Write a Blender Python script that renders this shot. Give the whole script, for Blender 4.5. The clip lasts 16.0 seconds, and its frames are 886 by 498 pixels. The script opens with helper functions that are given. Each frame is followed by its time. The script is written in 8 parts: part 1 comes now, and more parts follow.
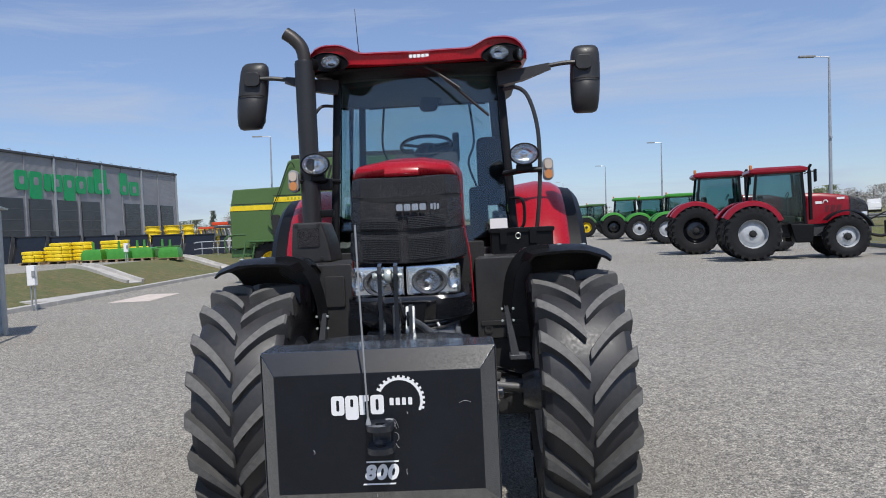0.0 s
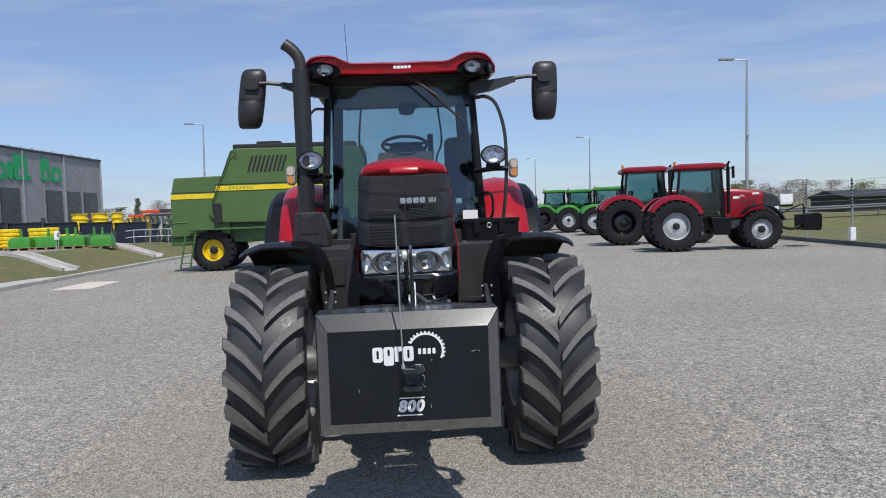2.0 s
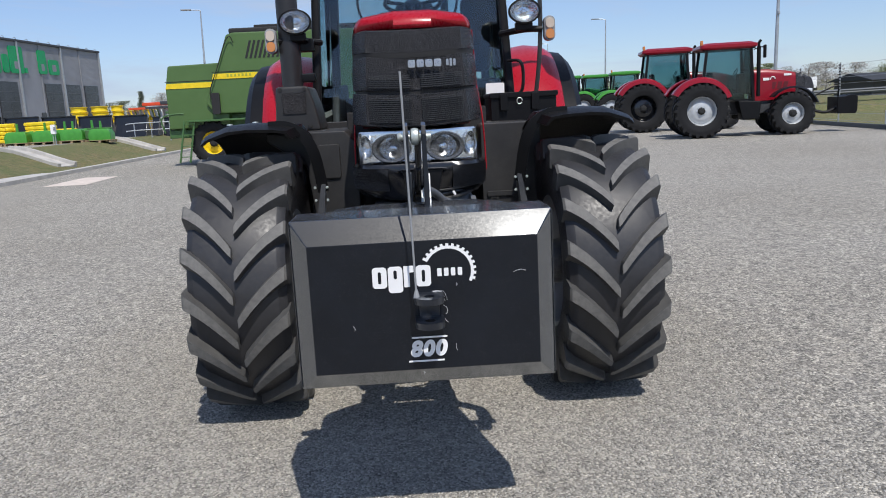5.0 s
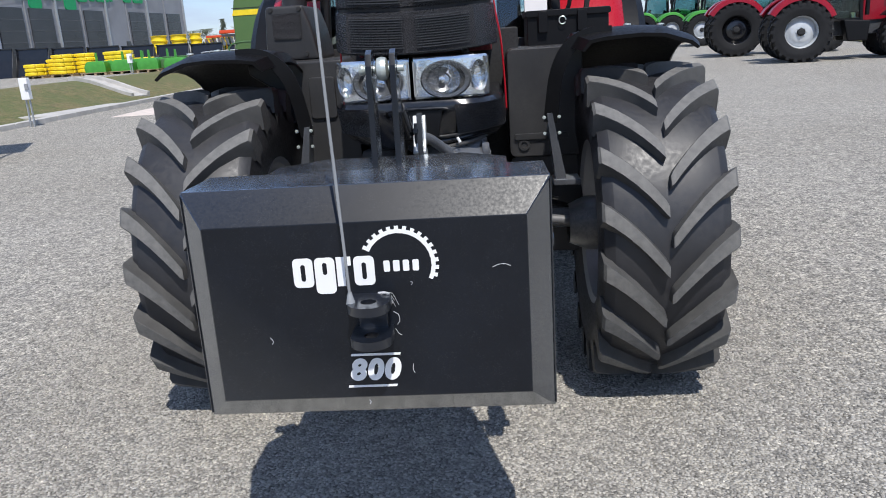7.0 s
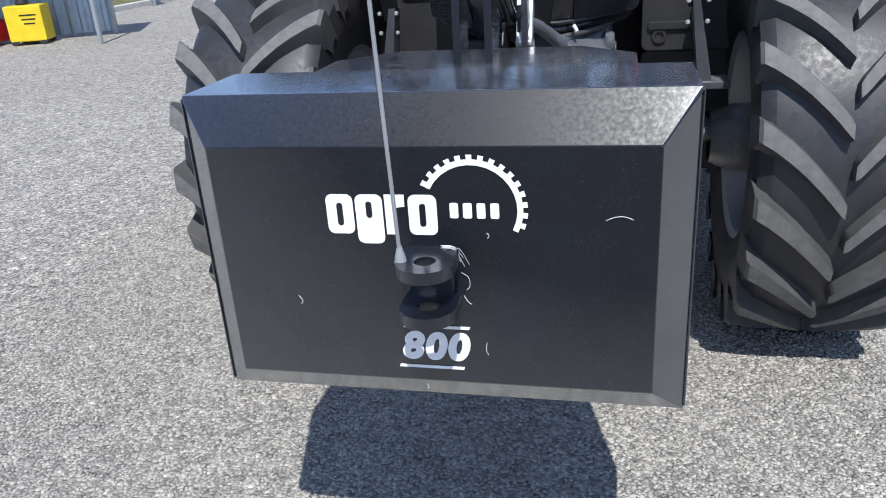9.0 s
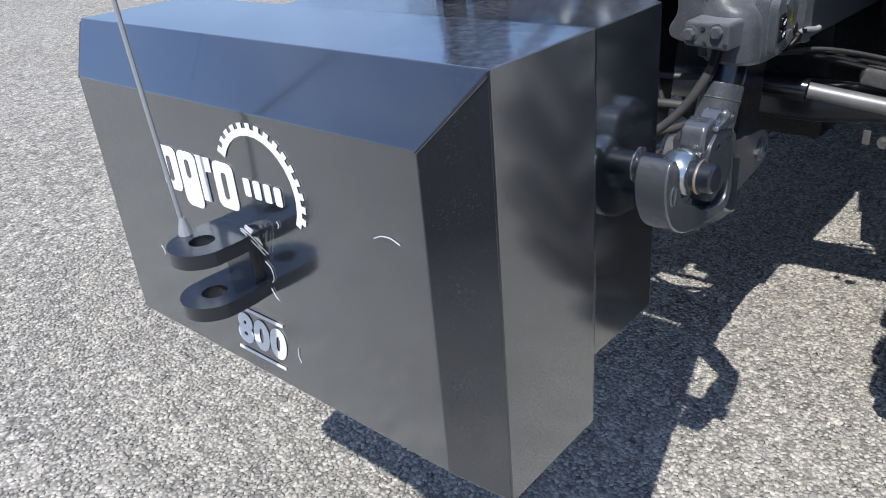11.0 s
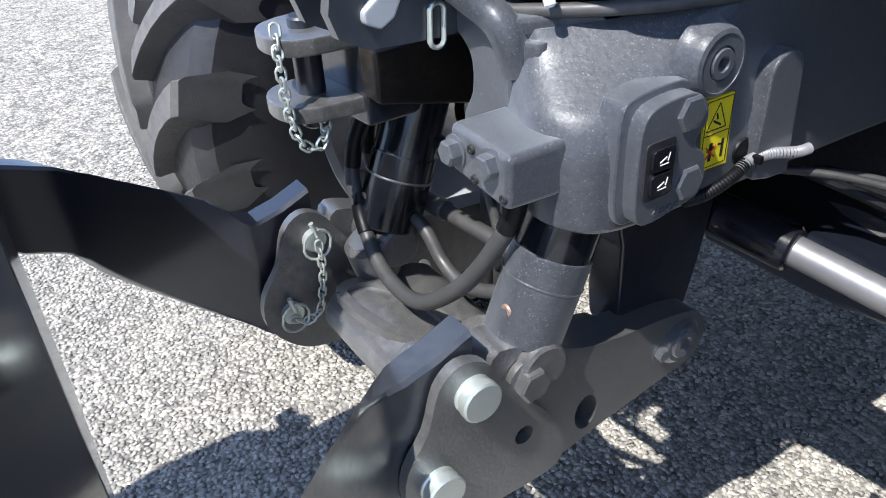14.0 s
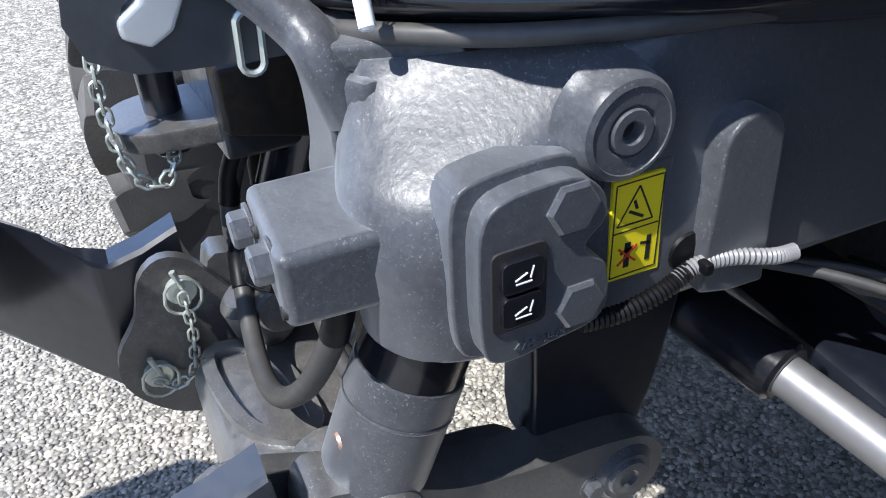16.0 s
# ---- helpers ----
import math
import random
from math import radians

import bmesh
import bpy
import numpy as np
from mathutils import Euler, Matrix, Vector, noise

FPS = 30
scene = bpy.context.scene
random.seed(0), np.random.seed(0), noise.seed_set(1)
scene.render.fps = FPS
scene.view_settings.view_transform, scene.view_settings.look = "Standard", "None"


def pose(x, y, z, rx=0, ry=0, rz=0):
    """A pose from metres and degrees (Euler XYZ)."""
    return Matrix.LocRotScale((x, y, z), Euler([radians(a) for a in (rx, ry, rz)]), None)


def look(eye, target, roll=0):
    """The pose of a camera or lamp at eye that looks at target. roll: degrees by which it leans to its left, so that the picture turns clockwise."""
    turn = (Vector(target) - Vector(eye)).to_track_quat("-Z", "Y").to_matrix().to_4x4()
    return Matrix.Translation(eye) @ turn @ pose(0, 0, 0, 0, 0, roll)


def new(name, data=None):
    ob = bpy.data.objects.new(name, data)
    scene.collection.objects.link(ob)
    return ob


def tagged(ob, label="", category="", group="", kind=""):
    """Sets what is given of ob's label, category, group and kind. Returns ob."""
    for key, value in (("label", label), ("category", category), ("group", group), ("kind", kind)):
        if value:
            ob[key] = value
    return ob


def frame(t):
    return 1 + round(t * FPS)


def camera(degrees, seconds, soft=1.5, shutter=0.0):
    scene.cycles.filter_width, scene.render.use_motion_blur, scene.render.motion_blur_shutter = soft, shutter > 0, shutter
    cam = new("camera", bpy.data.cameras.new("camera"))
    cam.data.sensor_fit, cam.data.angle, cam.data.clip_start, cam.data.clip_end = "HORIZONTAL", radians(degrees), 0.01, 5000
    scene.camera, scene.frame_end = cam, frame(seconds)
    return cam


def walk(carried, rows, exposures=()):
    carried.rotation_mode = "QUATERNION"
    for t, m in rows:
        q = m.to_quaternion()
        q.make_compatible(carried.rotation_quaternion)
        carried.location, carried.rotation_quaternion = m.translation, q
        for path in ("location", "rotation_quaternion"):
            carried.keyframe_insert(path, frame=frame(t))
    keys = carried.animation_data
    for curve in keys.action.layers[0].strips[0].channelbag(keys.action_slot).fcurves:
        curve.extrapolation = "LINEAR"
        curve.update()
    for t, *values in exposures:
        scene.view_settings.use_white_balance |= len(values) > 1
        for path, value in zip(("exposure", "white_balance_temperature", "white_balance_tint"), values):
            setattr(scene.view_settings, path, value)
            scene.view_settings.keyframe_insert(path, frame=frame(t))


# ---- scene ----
cam = camera(59.3, 16.0, 1.0)
PATH = [
    (0, (0.373, -4.435, 1.688), (0.306, -2.437, 1.638), -2.7),
    (0.5, (0.269, -4.74, 1.681), (0.267, -2.741, 1.628), -2.4),
    (1, (0.143, -5.06, 1.693), (0.19, -3.061, 1.629), -2.4),
    (1.5, (0.009, -5.27, 1.699), (0.094, -3.273, 1.63), -2.4),
    (2, (-0.028, -5.309, 1.7), (0.085, -3.314, 1.618), -2.2),
    (2.5, (0.007, -5.218, 1.672), (0.13, -3.224, 1.574), -1.9),
    (3, (0.091, -5.032, 1.668), (0.211, -3.04, 1.539), -1.7),
    (3.5, (0.082, -4.844, 1.641), (0.193, -2.855, 1.461), -1.9),
    (4, (-0.023, -4.603, 1.631), (0.071, -2.62, 1.387), -2.5),
    (4.2, (-0.071, -4.492, 1.603), (0.024, -2.512, 1.337), -2.6),
    (6.3, (0.112, -3.624, 1.596), (0.072, -1.683, 1.116), -3.9),
    (6.5, (0.137, -3.536, 1.589), (0.07, -1.599, 1.097), -3.9),
    (7, (0.323, -3.301, 1.57), (0.182, -1.376, 1.046), -3.7),
    (7.5, (0.408, -3.169, 1.564), (0.193, -1.26, 1.007), -3.0),
    (8, (0.347, -3.005, 1.54), (0.075, -1.122, 0.924), -2.9),
    (8.5, (0.259, -2.851, 1.521), (-0.045, -0.999, 0.829), -3.5),
    (9, (0.323, -2.733, 1.499), (-0.108, -0.938, 0.729), -3.9),
    (11.3, (1.078, -1.924, 1.436), (-0.235, -0.711, 0.539), -5.3),
    (11.5, (1.132, -1.809, 1.43), (-0.222, -0.643, 0.532), -4.9),
    (11.8, (1.113, -1.607, 1.411), (-0.266, -0.487, 0.493), -3.2),
    (12, (1.082, -1.472, 1.412), (-0.318, -0.375, 0.497), -3.2),
    (12.5, (1.0, -1.219, 1.407), (-0.448, -0.202, 0.474), -2.1),
    (13, (0.966, -0.936, 1.406), (-0.55, -0.071, 0.431), -2.3),
    (13.5, (0.92, -0.792, 1.391), (-0.6, -0.012, 0.352), -3.3),
    (14, (0.792, -0.742, 1.389), (-0.638, 0.141, 0.306), -3.4),
    (14.5, (0.687, -0.704, 1.401), (-0.644, 0.326, 0.321), -1.9),
    (15, (0.674, -0.567, 1.37), (-0.729, 0.384, 0.309), -0.1),
    (15.5, (0.679, -0.43, 1.338), (-0.817, 0.343, 0.26), -1.1),
    (16, (0.67, -0.395, 1.33), (-0.847, 0.272, 0.211), -3.3),
]
walk(cam, [(t, look(eye, target, roll)) for t, eye, target, roll in PATH],
     [(0.0, -0.05, 6350, 10), (4.0, 0.0, 6350, 10), (7.0, 0.26, 6250, 10), (9.0, 0.42, 6020, 10), (11.3, 0.52, 6150, 10), (11.7, 0.72, 6150, 10), (12.2, 1.36, 6250, 10), (13.0, 1.21, 6150, 10), (16.0, 1.1, 6050, 10)])

# ---- world, sun ----
SUN_WAY = Vector((0.17, -0.63, 1.0)).normalized()
world = bpy.data.worlds.new("sky")
scene.world = world
world.use_nodes = True
wn, wl = world.node_tree.nodes, world.node_tree.links
wn.clear()
sky = wn.new("ShaderNodeTexSky")
sky.sky_type, sky.sun_disc = "NISHITA", False
sky.sun_elevation = math.asin(SUN_WAY.z)
sky.sun_rotation = math.atan2(SUN_WAY.x, SUN_WAY.y)
sky.air_density, sky.dust_density, sky.ozone_density = 1.0, 0.2, 3.0
tc = wn.new("ShaderNodeTexCoord")
mp = wn.new("ShaderNodeMapping")
mp.inputs["Rotation"].default_value = (0.0, 0.25, 0.5)
mp.inputs["Scale"].default_value = (1.3, 2.2, 9.0)
wl.new(tc.outputs["Generated"], mp.inputs["Vector"])
cn = wn.new("ShaderNodeTexNoise")
cn.inputs["Scale"].default_value, cn.inputs["Detail"].default_value = 1.6, 9.0
cn.inputs["Roughness"].default_value, cn.inputs["Distortion"].default_value = 0.62, 0.5
wl.new(mp.outputs[0], cn.inputs["Vector"])
cr = wn.new("ShaderNodeMapRange")
cr.inputs["From Min"].default_value, cr.inputs["From Max"].default_value = 0.47, 0.72
cr.inputs["To Min"].default_value, cr.inputs["To Max"].default_value = 0.24, 0.95
wl.new(cn.outputs["Fac"], cr.inputs["Value"])
cm = wn.new("ShaderNodeMix")
cm.data_type = "RGBA"
cm.inputs["B"].default_value = (4.5, 5.25, 6.7, 1)
wl.new(cr.outputs[0], cm.inputs["Factor"])
tint = wn.new("ShaderNodeMix")
tint.data_type, tint.blend_type = "RGBA", "MULTIPLY"
tint.inputs["Factor"].default_value = 1.0
tint.inputs["B"].default_value = (0.87, 0.95, 1.15, 1)
wl.new(sky.outputs[0], tint.inputs["A"])
wl.new(tint.outputs["Result"], cm.inputs["A"])
bg = wn.new("ShaderNodeBackground")
bg.inputs["Strength"].default_value = 0.105
wl.new(cm.outputs["Result"], bg.inputs["Color"])
wo = wn.new("ShaderNodeOutputWorld")
wl.new(bg.outputs[0], wo.inputs["Surface"])
sun = new("sun", bpy.data.lights.new("sun", "SUN"))
sun.data.energy, sun.data.angle, sun.data.color = 4.15, radians(0.55), (1.0, 0.945, 0.865)
sun.matrix_world = look(SUN_WAY * 30, (0, 0, 0))


# ---- materials ----
def nodes_of(name):
    m = bpy.data.materials.new(name)
    m.use_nodes = True
    return m, m.node_tree.nodes, m.node_tree.links, m.node_tree.nodes["Principled BSDF"]


def noise_node(n, l, scale, detail=4.0, rough=0.55, coord="Object", stretch=None):
    t = n.new("ShaderNodeTexCoord")
    x = n.new("ShaderNodeTexNoise")
    x.inputs["Scale"].default_value, x.inputs["Detail"].default_value, x.inputs["Roughness"].default_value = scale, detail, rough
    src = t.outputs[coord]
    if stretch:
        p = n.new("ShaderNodeMapping")
        p.inputs["Scale"].default_value = stretch
        l.new(src, p.inputs["Vector"])
        src = p.outputs[0]
    l.new(src, x.inputs["Vector"])
    return x.outputs["Fac"]


def ramp(n, l, src, lo, hi, a, b):
    r = n.new("ShaderNodeMapRange")
    for k, v in (("From Min", lo), ("From Max", hi), ("To Min", a), ("To Max", b)):
        r.inputs[k].default_value = v
    l.new(src, r.inputs["Value"])
    return r.outputs[0]


def blend(n, l, fac, a, b, mode="MIX"):
    x = n.new("ShaderNodeMix")
    x.data_type, x.blend_type = "RGBA", mode
    for key, v in (("Factor", fac), ("A", a), ("B", b)):
        if isinstance(v, (tuple, float, int)):
            x.inputs[key].default_value = (*v, 1) if isinstance(v, tuple) else v
        else:
            l.new(v, x.inputs[key])
    return x.outputs["Result"]


def mat(name, base, rough=0.5, metal=0.0, var=0.12, scale=5.0, fine=90.0, bump=0.0, bump_scale=200.0, coat=0.0, dust=0.0,
        dust_colour=(0.33, 0.29, 0.24), spec=0.5, coat_rough=0.05):
    """Painted, cast, moulded or plated surface with tone, gloss and dust that vary at two scales."""
    m, n, l, p = nodes_of(name)
    big, small = noise_node(n, l, scale, 5.0, 0.6), noise_node(n, l, fine, 3.0)
    dark, light = tuple(c * (1 - var) for c in base), tuple(min(1.0, c * (1 + var)) for c in base)
    col = blend(n, l, ramp(n, l, big, 0.3, 0.7, 0, 1), dark, light)
    if dust:
        mixed = n.new("ShaderNodeMath")
        mixed.operation = "MULTIPLY"
        l.new(ramp(n, l, big, 0.4, 0.75, 0.15, 1), mixed.inputs[0])
        l.new(ramp(n, l, small, 0.35, 0.7, 0, dust), mixed.inputs[1])
        col = blend(n, l, mixed.outputs[0], col, dust_colour)
    l.new(col, p.inputs["Base Color"])
    l.new(ramp(n, l, small, 0.3, 0.7, max(0.02, rough * 0.8), min(1, rough * 1.2)), p.inputs["Roughness"])
    p.inputs["Metallic"].default_value, p.inputs["Coat Weight"].default_value = metal, coat
    p.inputs["Specular IOR Level"].default_value = spec
    p.inputs["Coat Roughness"].default_value = coat_rough
    if bump:
        b = n.new("ShaderNodeBump")
        b.inputs["Strength"].default_value, b.inputs["Distance"].default_value = 1.0, bump
        l.new(noise_node(n, l, bump_scale, 4.0), b.inputs["Height"])
        l.new(b.outputs[0], p.inputs["Normal"])
    return m


def glass(name, tint, gloss_rough=0.0, ior=1.5):
    m, n, l, p = nodes_of(name)
    n.remove(p)
    t, g, f, x = n.new("ShaderNodeBsdfTransparent"), n.new("ShaderNodeBsdfGlossy"), n.new("ShaderNodeFresnel"), n.new("ShaderNodeMixShader")
    t.inputs["Color"].default_value = (*tint, 1)
    g.inputs["Roughness"].default_value = gloss_rough
    f.inputs["IOR"].default_value = ior
    l.new(f.outputs[0], x.inputs[0]), l.new(t.outputs[0], x.inputs[1]), l.new(g.outputs[0], x.inputs[2])
    l.new(x.outputs[0], n["Material Output"].inputs["Surface"])
    return m


def enamel(name, base, rough, low, high, wide=0.5, bump=0.0, bump_scale=200.0, spec=0.3, dust=0.0, fine=140, specks=0.0, bend=1.8, start=0.0, dust_colour=(0.33, 0.29, 0.24)):
    """Dark enamel under a clear gloss that strengthens towards grazing views."""
    m = mat(name, base, wide, var=0.25, fine=fine, bump=bump, bump_scale=bump_scale, spec=spec, dust=dust, dust_colour=dust_colour)
    n, l = m.node_tree.nodes, m.node_tree.links
    p = n["Principled BSDF"]
    g, w, x, sq = n.new("ShaderNodeBsdfGlossy"), n.new("ShaderNodeLayerWeight"), n.new("ShaderNodeMixShader"), n.new("ShaderNodeMath")
    w.inputs["Blend"].default_value = 0.5
    sq.operation, sq.inputs[1].default_value = "POWER", bend
    l.new(ramp(n, l, w.outputs["Facing"], start, 1, 0, 1), sq.inputs[0])
    l.new(ramp(n, l, sq.outputs[0], 0, 1, low, high), x.inputs[0])
    l.new(ramp(n, l, noise_node(n, l, 70.0, 5.0), 0.3, 0.7, rough * 0.92, rough * 1.1), g.inputs["Roughness"])
    g.inputs["Color"].default_value = (0.92, 0.96, 1.0, 1)
    if specks:
        # pale chips and grit, with darker pores between
        grit = ramp(n, l, noise_node(n, l, 420.0, 2.0), 0.6, 0.72, 0, specks)
        wear = ramp(n, l, noise_node(n, l, 22.0, 6.0, 0.7), 0.45, 0.62, 0.15, 1)
        k = n.new("ShaderNodeMath")
        k.operation = "MULTIPLY"
        l.new(grit, k.inputs[0]), l.new(wear, k.inputs[1])
        col = blend(n, l, ramp(n, l, noise_node(n, l, 150.0, 5.0, 0.7), 0.35, 0.6, 0.22, 0), p.inputs["Base Color"].links[0].from_socket, tuple(c * 0.3 for c in base))
        l.new(blend(n, l, k.outputs[0], col, (0.4, 0.4, 0.4)), p.inputs["Base Color"])
    if bump:
        l.new(p.inputs["Normal"].links[0].from_socket, g.inputs["Normal"])
    l.new(p.outputs[0], x.inputs[1]), l.new(g.outputs[0], x.inputs[2])
    l.new(x.outputs[0], n["Material Output"].inputs["Surface"])
    return m


def gravel_material():
    m, n, l, p = nodes_of("gravel")
    t = n.new("ShaderNodeTexCoord")
    cols = []
    for s in (72.0, 30.0):
        v = n.new("ShaderNodeTexVoronoi")
        v.inputs["Scale"].default_value = s
        l.new(t.outputs["Object"], v.inputs["Vector"])
        cols.append(v)
    stone = blend(n, l, ramp(n, l, cols[0].outputs["Color"], 0, 1, 0, 1), (0.15, 0.146, 0.138), (0.68, 0.654, 0.6))
    stone = blend(n, l, 1.0, stone, blend(n, l, ramp(n, l, cols[1].outputs["Color"], 0, 1, 0, 1), (0.62, 0.62, 0.63), (1.28, 1.26, 1.22)), "MULTIPLY")
    stone = blend(n, l, 1.0, stone, blend(n, l, ramp(n, l, noise_node(n, l, 5.0, 6.0, 0.7), 0.3, 0.7, 0, 1), (0.86, 0.86, 0.87), (1.12, 1.11, 1.08)), "MULTIPLY")
    stone = blend(n, l, 1.0, stone, blend(n, l, ramp(n, l, noise_node(n, l, 13.0, 7.0, 0.75), 0.35, 0.65, 0, 1), (0.8, 0.8, 0.8), (1.2, 1.19, 1.17)), "MULTIPLY")
    # shade between stones painted in: colour falls off towards the cell edges
    gap_shade = ramp(n, l, cols[0].outputs["Distance"], 0.3, 0.75, 1.0, 0.6)
    stone = blend(n, l, 1.0, stone, gap_shade, "MULTIPLY")
    big = noise_node(n, l, 0.22, 5.0, 0.6)
    stone = blend(n, l, ramp(n, l, big, 0.3, 0.7, 0, 1), blend(n, l, 1.0, stone, (0.86, 0.85, 0.83), "MULTIPLY"), stone)
    l.new(stone, p.inputs["Base Color"])
    p.inputs["Roughness"].default_value = 0.9
    p.inputs["Specular IOR Level"].default_value = 0.25
    b = n.new("ShaderNodeBump")
    b.inputs["Strength"].default_value, b.inputs["Distance"].default_value = 0.8, 0.006
    h = n.new("ShaderNodeMath")
    h.operation = "ADD"
    l.new(ramp(n, l, cols[0].outputs["Distance"], 0, 0.8, 1, 0), h.inputs[0])
    l.new(ramp(n, l, cols[0].outputs["Color"], 0, 1, 0, 0.6), h.inputs[1])
    l.new(h.outputs[0], b.inputs["Height"])
    l.new(b.outputs[0], p.inputs["Normal"])
    return m


def grass_material():
    m, n, l, p = nodes_of("grass")
    big, mid, small = noise_node(n, l, 0.35, 4.0), noise_node(n, l, 3.0, 5.0), noise_node(n, l, 45.0, 4.0)
    green = blend(n, l, ramp(n, l, small, 0.3, 0.7, 0, 1), (0.075, 0.1, 0.03), (0.17, 0.195, 0.07))
    dry = blend(n, l, ramp(n, l, small, 0.3, 0.7, 0, 1), (0.16, 0.125, 0.06), (0.31, 0.25, 0.13))
    c = blend(n, l, ramp(n, l, mid, 0.38, 0.62, 0.15, 0.95), green, dry)
    c = blend(n, l, 1.0, c, blend(n, l, ramp(n, l, noise_node(n, l, 11.0, 7.0, 0.75), 0.35, 0.65, 0, 1), (0.5, 0.52, 0.5), (1.35, 1.3, 1.2)), "MULTIPLY")
    l.new(blend(n, l, ramp(n, l, big, 0.4, 0.6, 0, 0.6), c, green), p.inputs["Base Color"])
    p.inputs["Roughness"].default_value = 0.95
    b = n.new("ShaderNodeBump")
    b.inputs["Distance"].default_value = 0.05
    l.new(small, b.inputs["Height"]), l.new(b.outputs[0], p.inputs["Normal"])
    return m


GRAVEL, GRASS = gravel_material(), grass_material()
RED = mat("red_paint", (0.34, 0.003, 0.012), 0.3, coat=0.2, coat_rough=0.16, var=0.06, dust=0.015, spec=0.35)
BLACK_GLOSS = mat("black_gloss_paint", (0.007, 0.008, 0.011), 0.2, coat=0.3, var=0.2, dust=0.03)
ARM_PAINT = enamel("blue_black_enamel", (0.0055, 0.0075, 0.0135), 0.16, 0.018, 0.4, wide=0.4, bump=0.00012, bump_scale=50, spec=0.5, fine=50)
BRACKET_PAINT = enamel("dusty_black_enamel", (0.028, 0.032, 0.039), 0.22, 0.02, 0.5, wide=0.4, bump=0.0003, bump_scale=60, spec=0.5, dust=0.06, fine=60)
WEIGHT_PAINT = enamel("graphite_paint", (0.0055, 0.0072, 0.0115), 0.12, 0.006, 0.58, bend=0.8, start=0.1, wide=0.4, bump=0.00003, bump_scale=240, spec=0.3, specks=0.1)
DECK_PAINT = enamel("settled_dust_paint", (0.0075, 0.009, 0.013), 0.14, 0.02, 0.6, bend=0.8, start=0.05, wide=0.45, bump=0.0003, bump_scale=55, spec=0.3, dust=0.8, fine=80, specks=0.4, dust_colour=(0.22, 0.225, 0.235))
# lighter copy of the black plastic: sun and reflections put into the base colour
SIDE_BLACK = mat("sunlit_black_plastic", (0.026, 0.026, 0.0275), 0.42, var=0.2, bump=0.00004, bump_scale=500, dust=0.04, spec=0.4)
PLASTIC = mat("black_plastic", (0.0045, 0.0046, 0.0056), 0.44, var=0.15, bump=0.00004, bump_scale=500, dust=0.006, spec=0.22)
CAST = enamel("painted_cast_iron", (0.05, 0.053, 0.061), 0.5, 0.014, 0.5, bend=1.0, start=0.2, wide=0.36, bump=0.0005, bump_scale=120, spec=0.2, dust=0.22, fine=190, specks=0.4, dust_colour=(0.18, 0.175, 0.165))
HOOK_PAINT = enamel("slate_enamel", (0.042, 0.046, 0.054), 0.22, 0.07, 0.75, wide=0.45, bump=0.0003, bump_scale=60, spec=0.5, dust=0.08)
CAST_DUSTY = enamel("dusty_cast_iron", (0.062, 0.061, 0.06), 0.35, 0.0, 0.5, bend=1.0, start=0.15, wide=0.45, bump=0.0005, bump_scale=160, spec=0.5, dust=0.4, fine=60, specks=0.4, dust_colour=(0.3, 0.275, 0.24))
RUBBER = mat("tyre_rubber", (0.024, 0.024, 0.027), 0.46, var=0.25, scale=4, fine=60, bump=0.0005, bump_scale=220, dust=0.08, dust_colour=(0.18, 0.172, 0.16))
LUG_SIDE = mat("lug_flank_rubber", (0.063, 0.062, 0.061), 0.6, var=0.25, scale=8, fine=90, bump=0.0005, bump_scale=220, dust=0.2, dust_colour=(0.18, 0.172, 0.16))
LUG_WORN = mat("lug_rubber", (0.12, 0.118, 0.114), 0.72, var=0.2, scale=30, fine=220, bump=0.001, bump_scale=300, dust=0.4, dust_colour=(0.2, 0.185, 0.16))
HOSE = mat("hose_rubber", (0.045, 0.044, 0.043), 0.5, dust=0.3, fine=60, dust_colour=(0.16, 0.15, 0.135))
NEW_RUBBER = mat("new_tyre_rubber", (0.012, 0.012, 0.013), 0.6, var=0.2, spec=0.25)
ZINC = mat("zinc_plated_steel", (0.60, 0.64, 0.59), 0.4, metal=0.7, var=0.15, fine=140)
POLISHED = mat("polished_zinc", (0.5, 0.55, 0.57), 0.2, metal=0.95, var=0.12, fine=60)
SATIN_STEEL = mat("brushed_steel", (0.5, 0.5, 0.52), 0.3, metal=1.0, var=0.1, fine=200)
FACETED = mat("faceted_reflector", (0.72, 0.74, 0.76), 0.12, metal=1.0, var=0.15, fine=60, bump=0.008, bump_scale=38)
CHROME = mat("reflector_chrome", (0.88, 0.89, 0.9), 0.22, metal=0.55, var=0.03)
RIM_GREY = mat("silver_rim_paint", (0.36, 0.375, 0.4), 0.38, metal=0.3, dust=0.15)
WHITE = mat("white_film", (0.8, 0.8, 0.8), 0.45, var=0.04)
GREY = mat("grey_plastic", (0.25, 0.26, 0.27), 0.5)
CAB_GLASS = glass("dark_tinted_glass", (0.56, 0.7, 0.72))
GLASS = glass("tinted_glass", (0.75, 0.83, 0.84), ior=1.7)
CLEAR = glass("clear_lens", (0.94, 0.95, 0.96))
ORANGE = mat("orange_lens", (0.52, 0.2, 0.05), 0.15, coat=0.5)
YELLOW = mat("yellow_paint", (0.75, 0.55, 0.01), 0.4, dust=0.1)
DEERE_GREEN = mat("green_paint", (0.05, 0.125, 0.035), 0.42, dust=0.12)
GREEN = mat("bright_green_paint", (0.05, 0.25, 0.03), 0.35, dust=0.06)
CONCRETE = mat("concrete", (0.45, 0.43, 0.40), 0.9, var=0.18, scale=2, fine=40, bump=0.003, bump_scale=60)
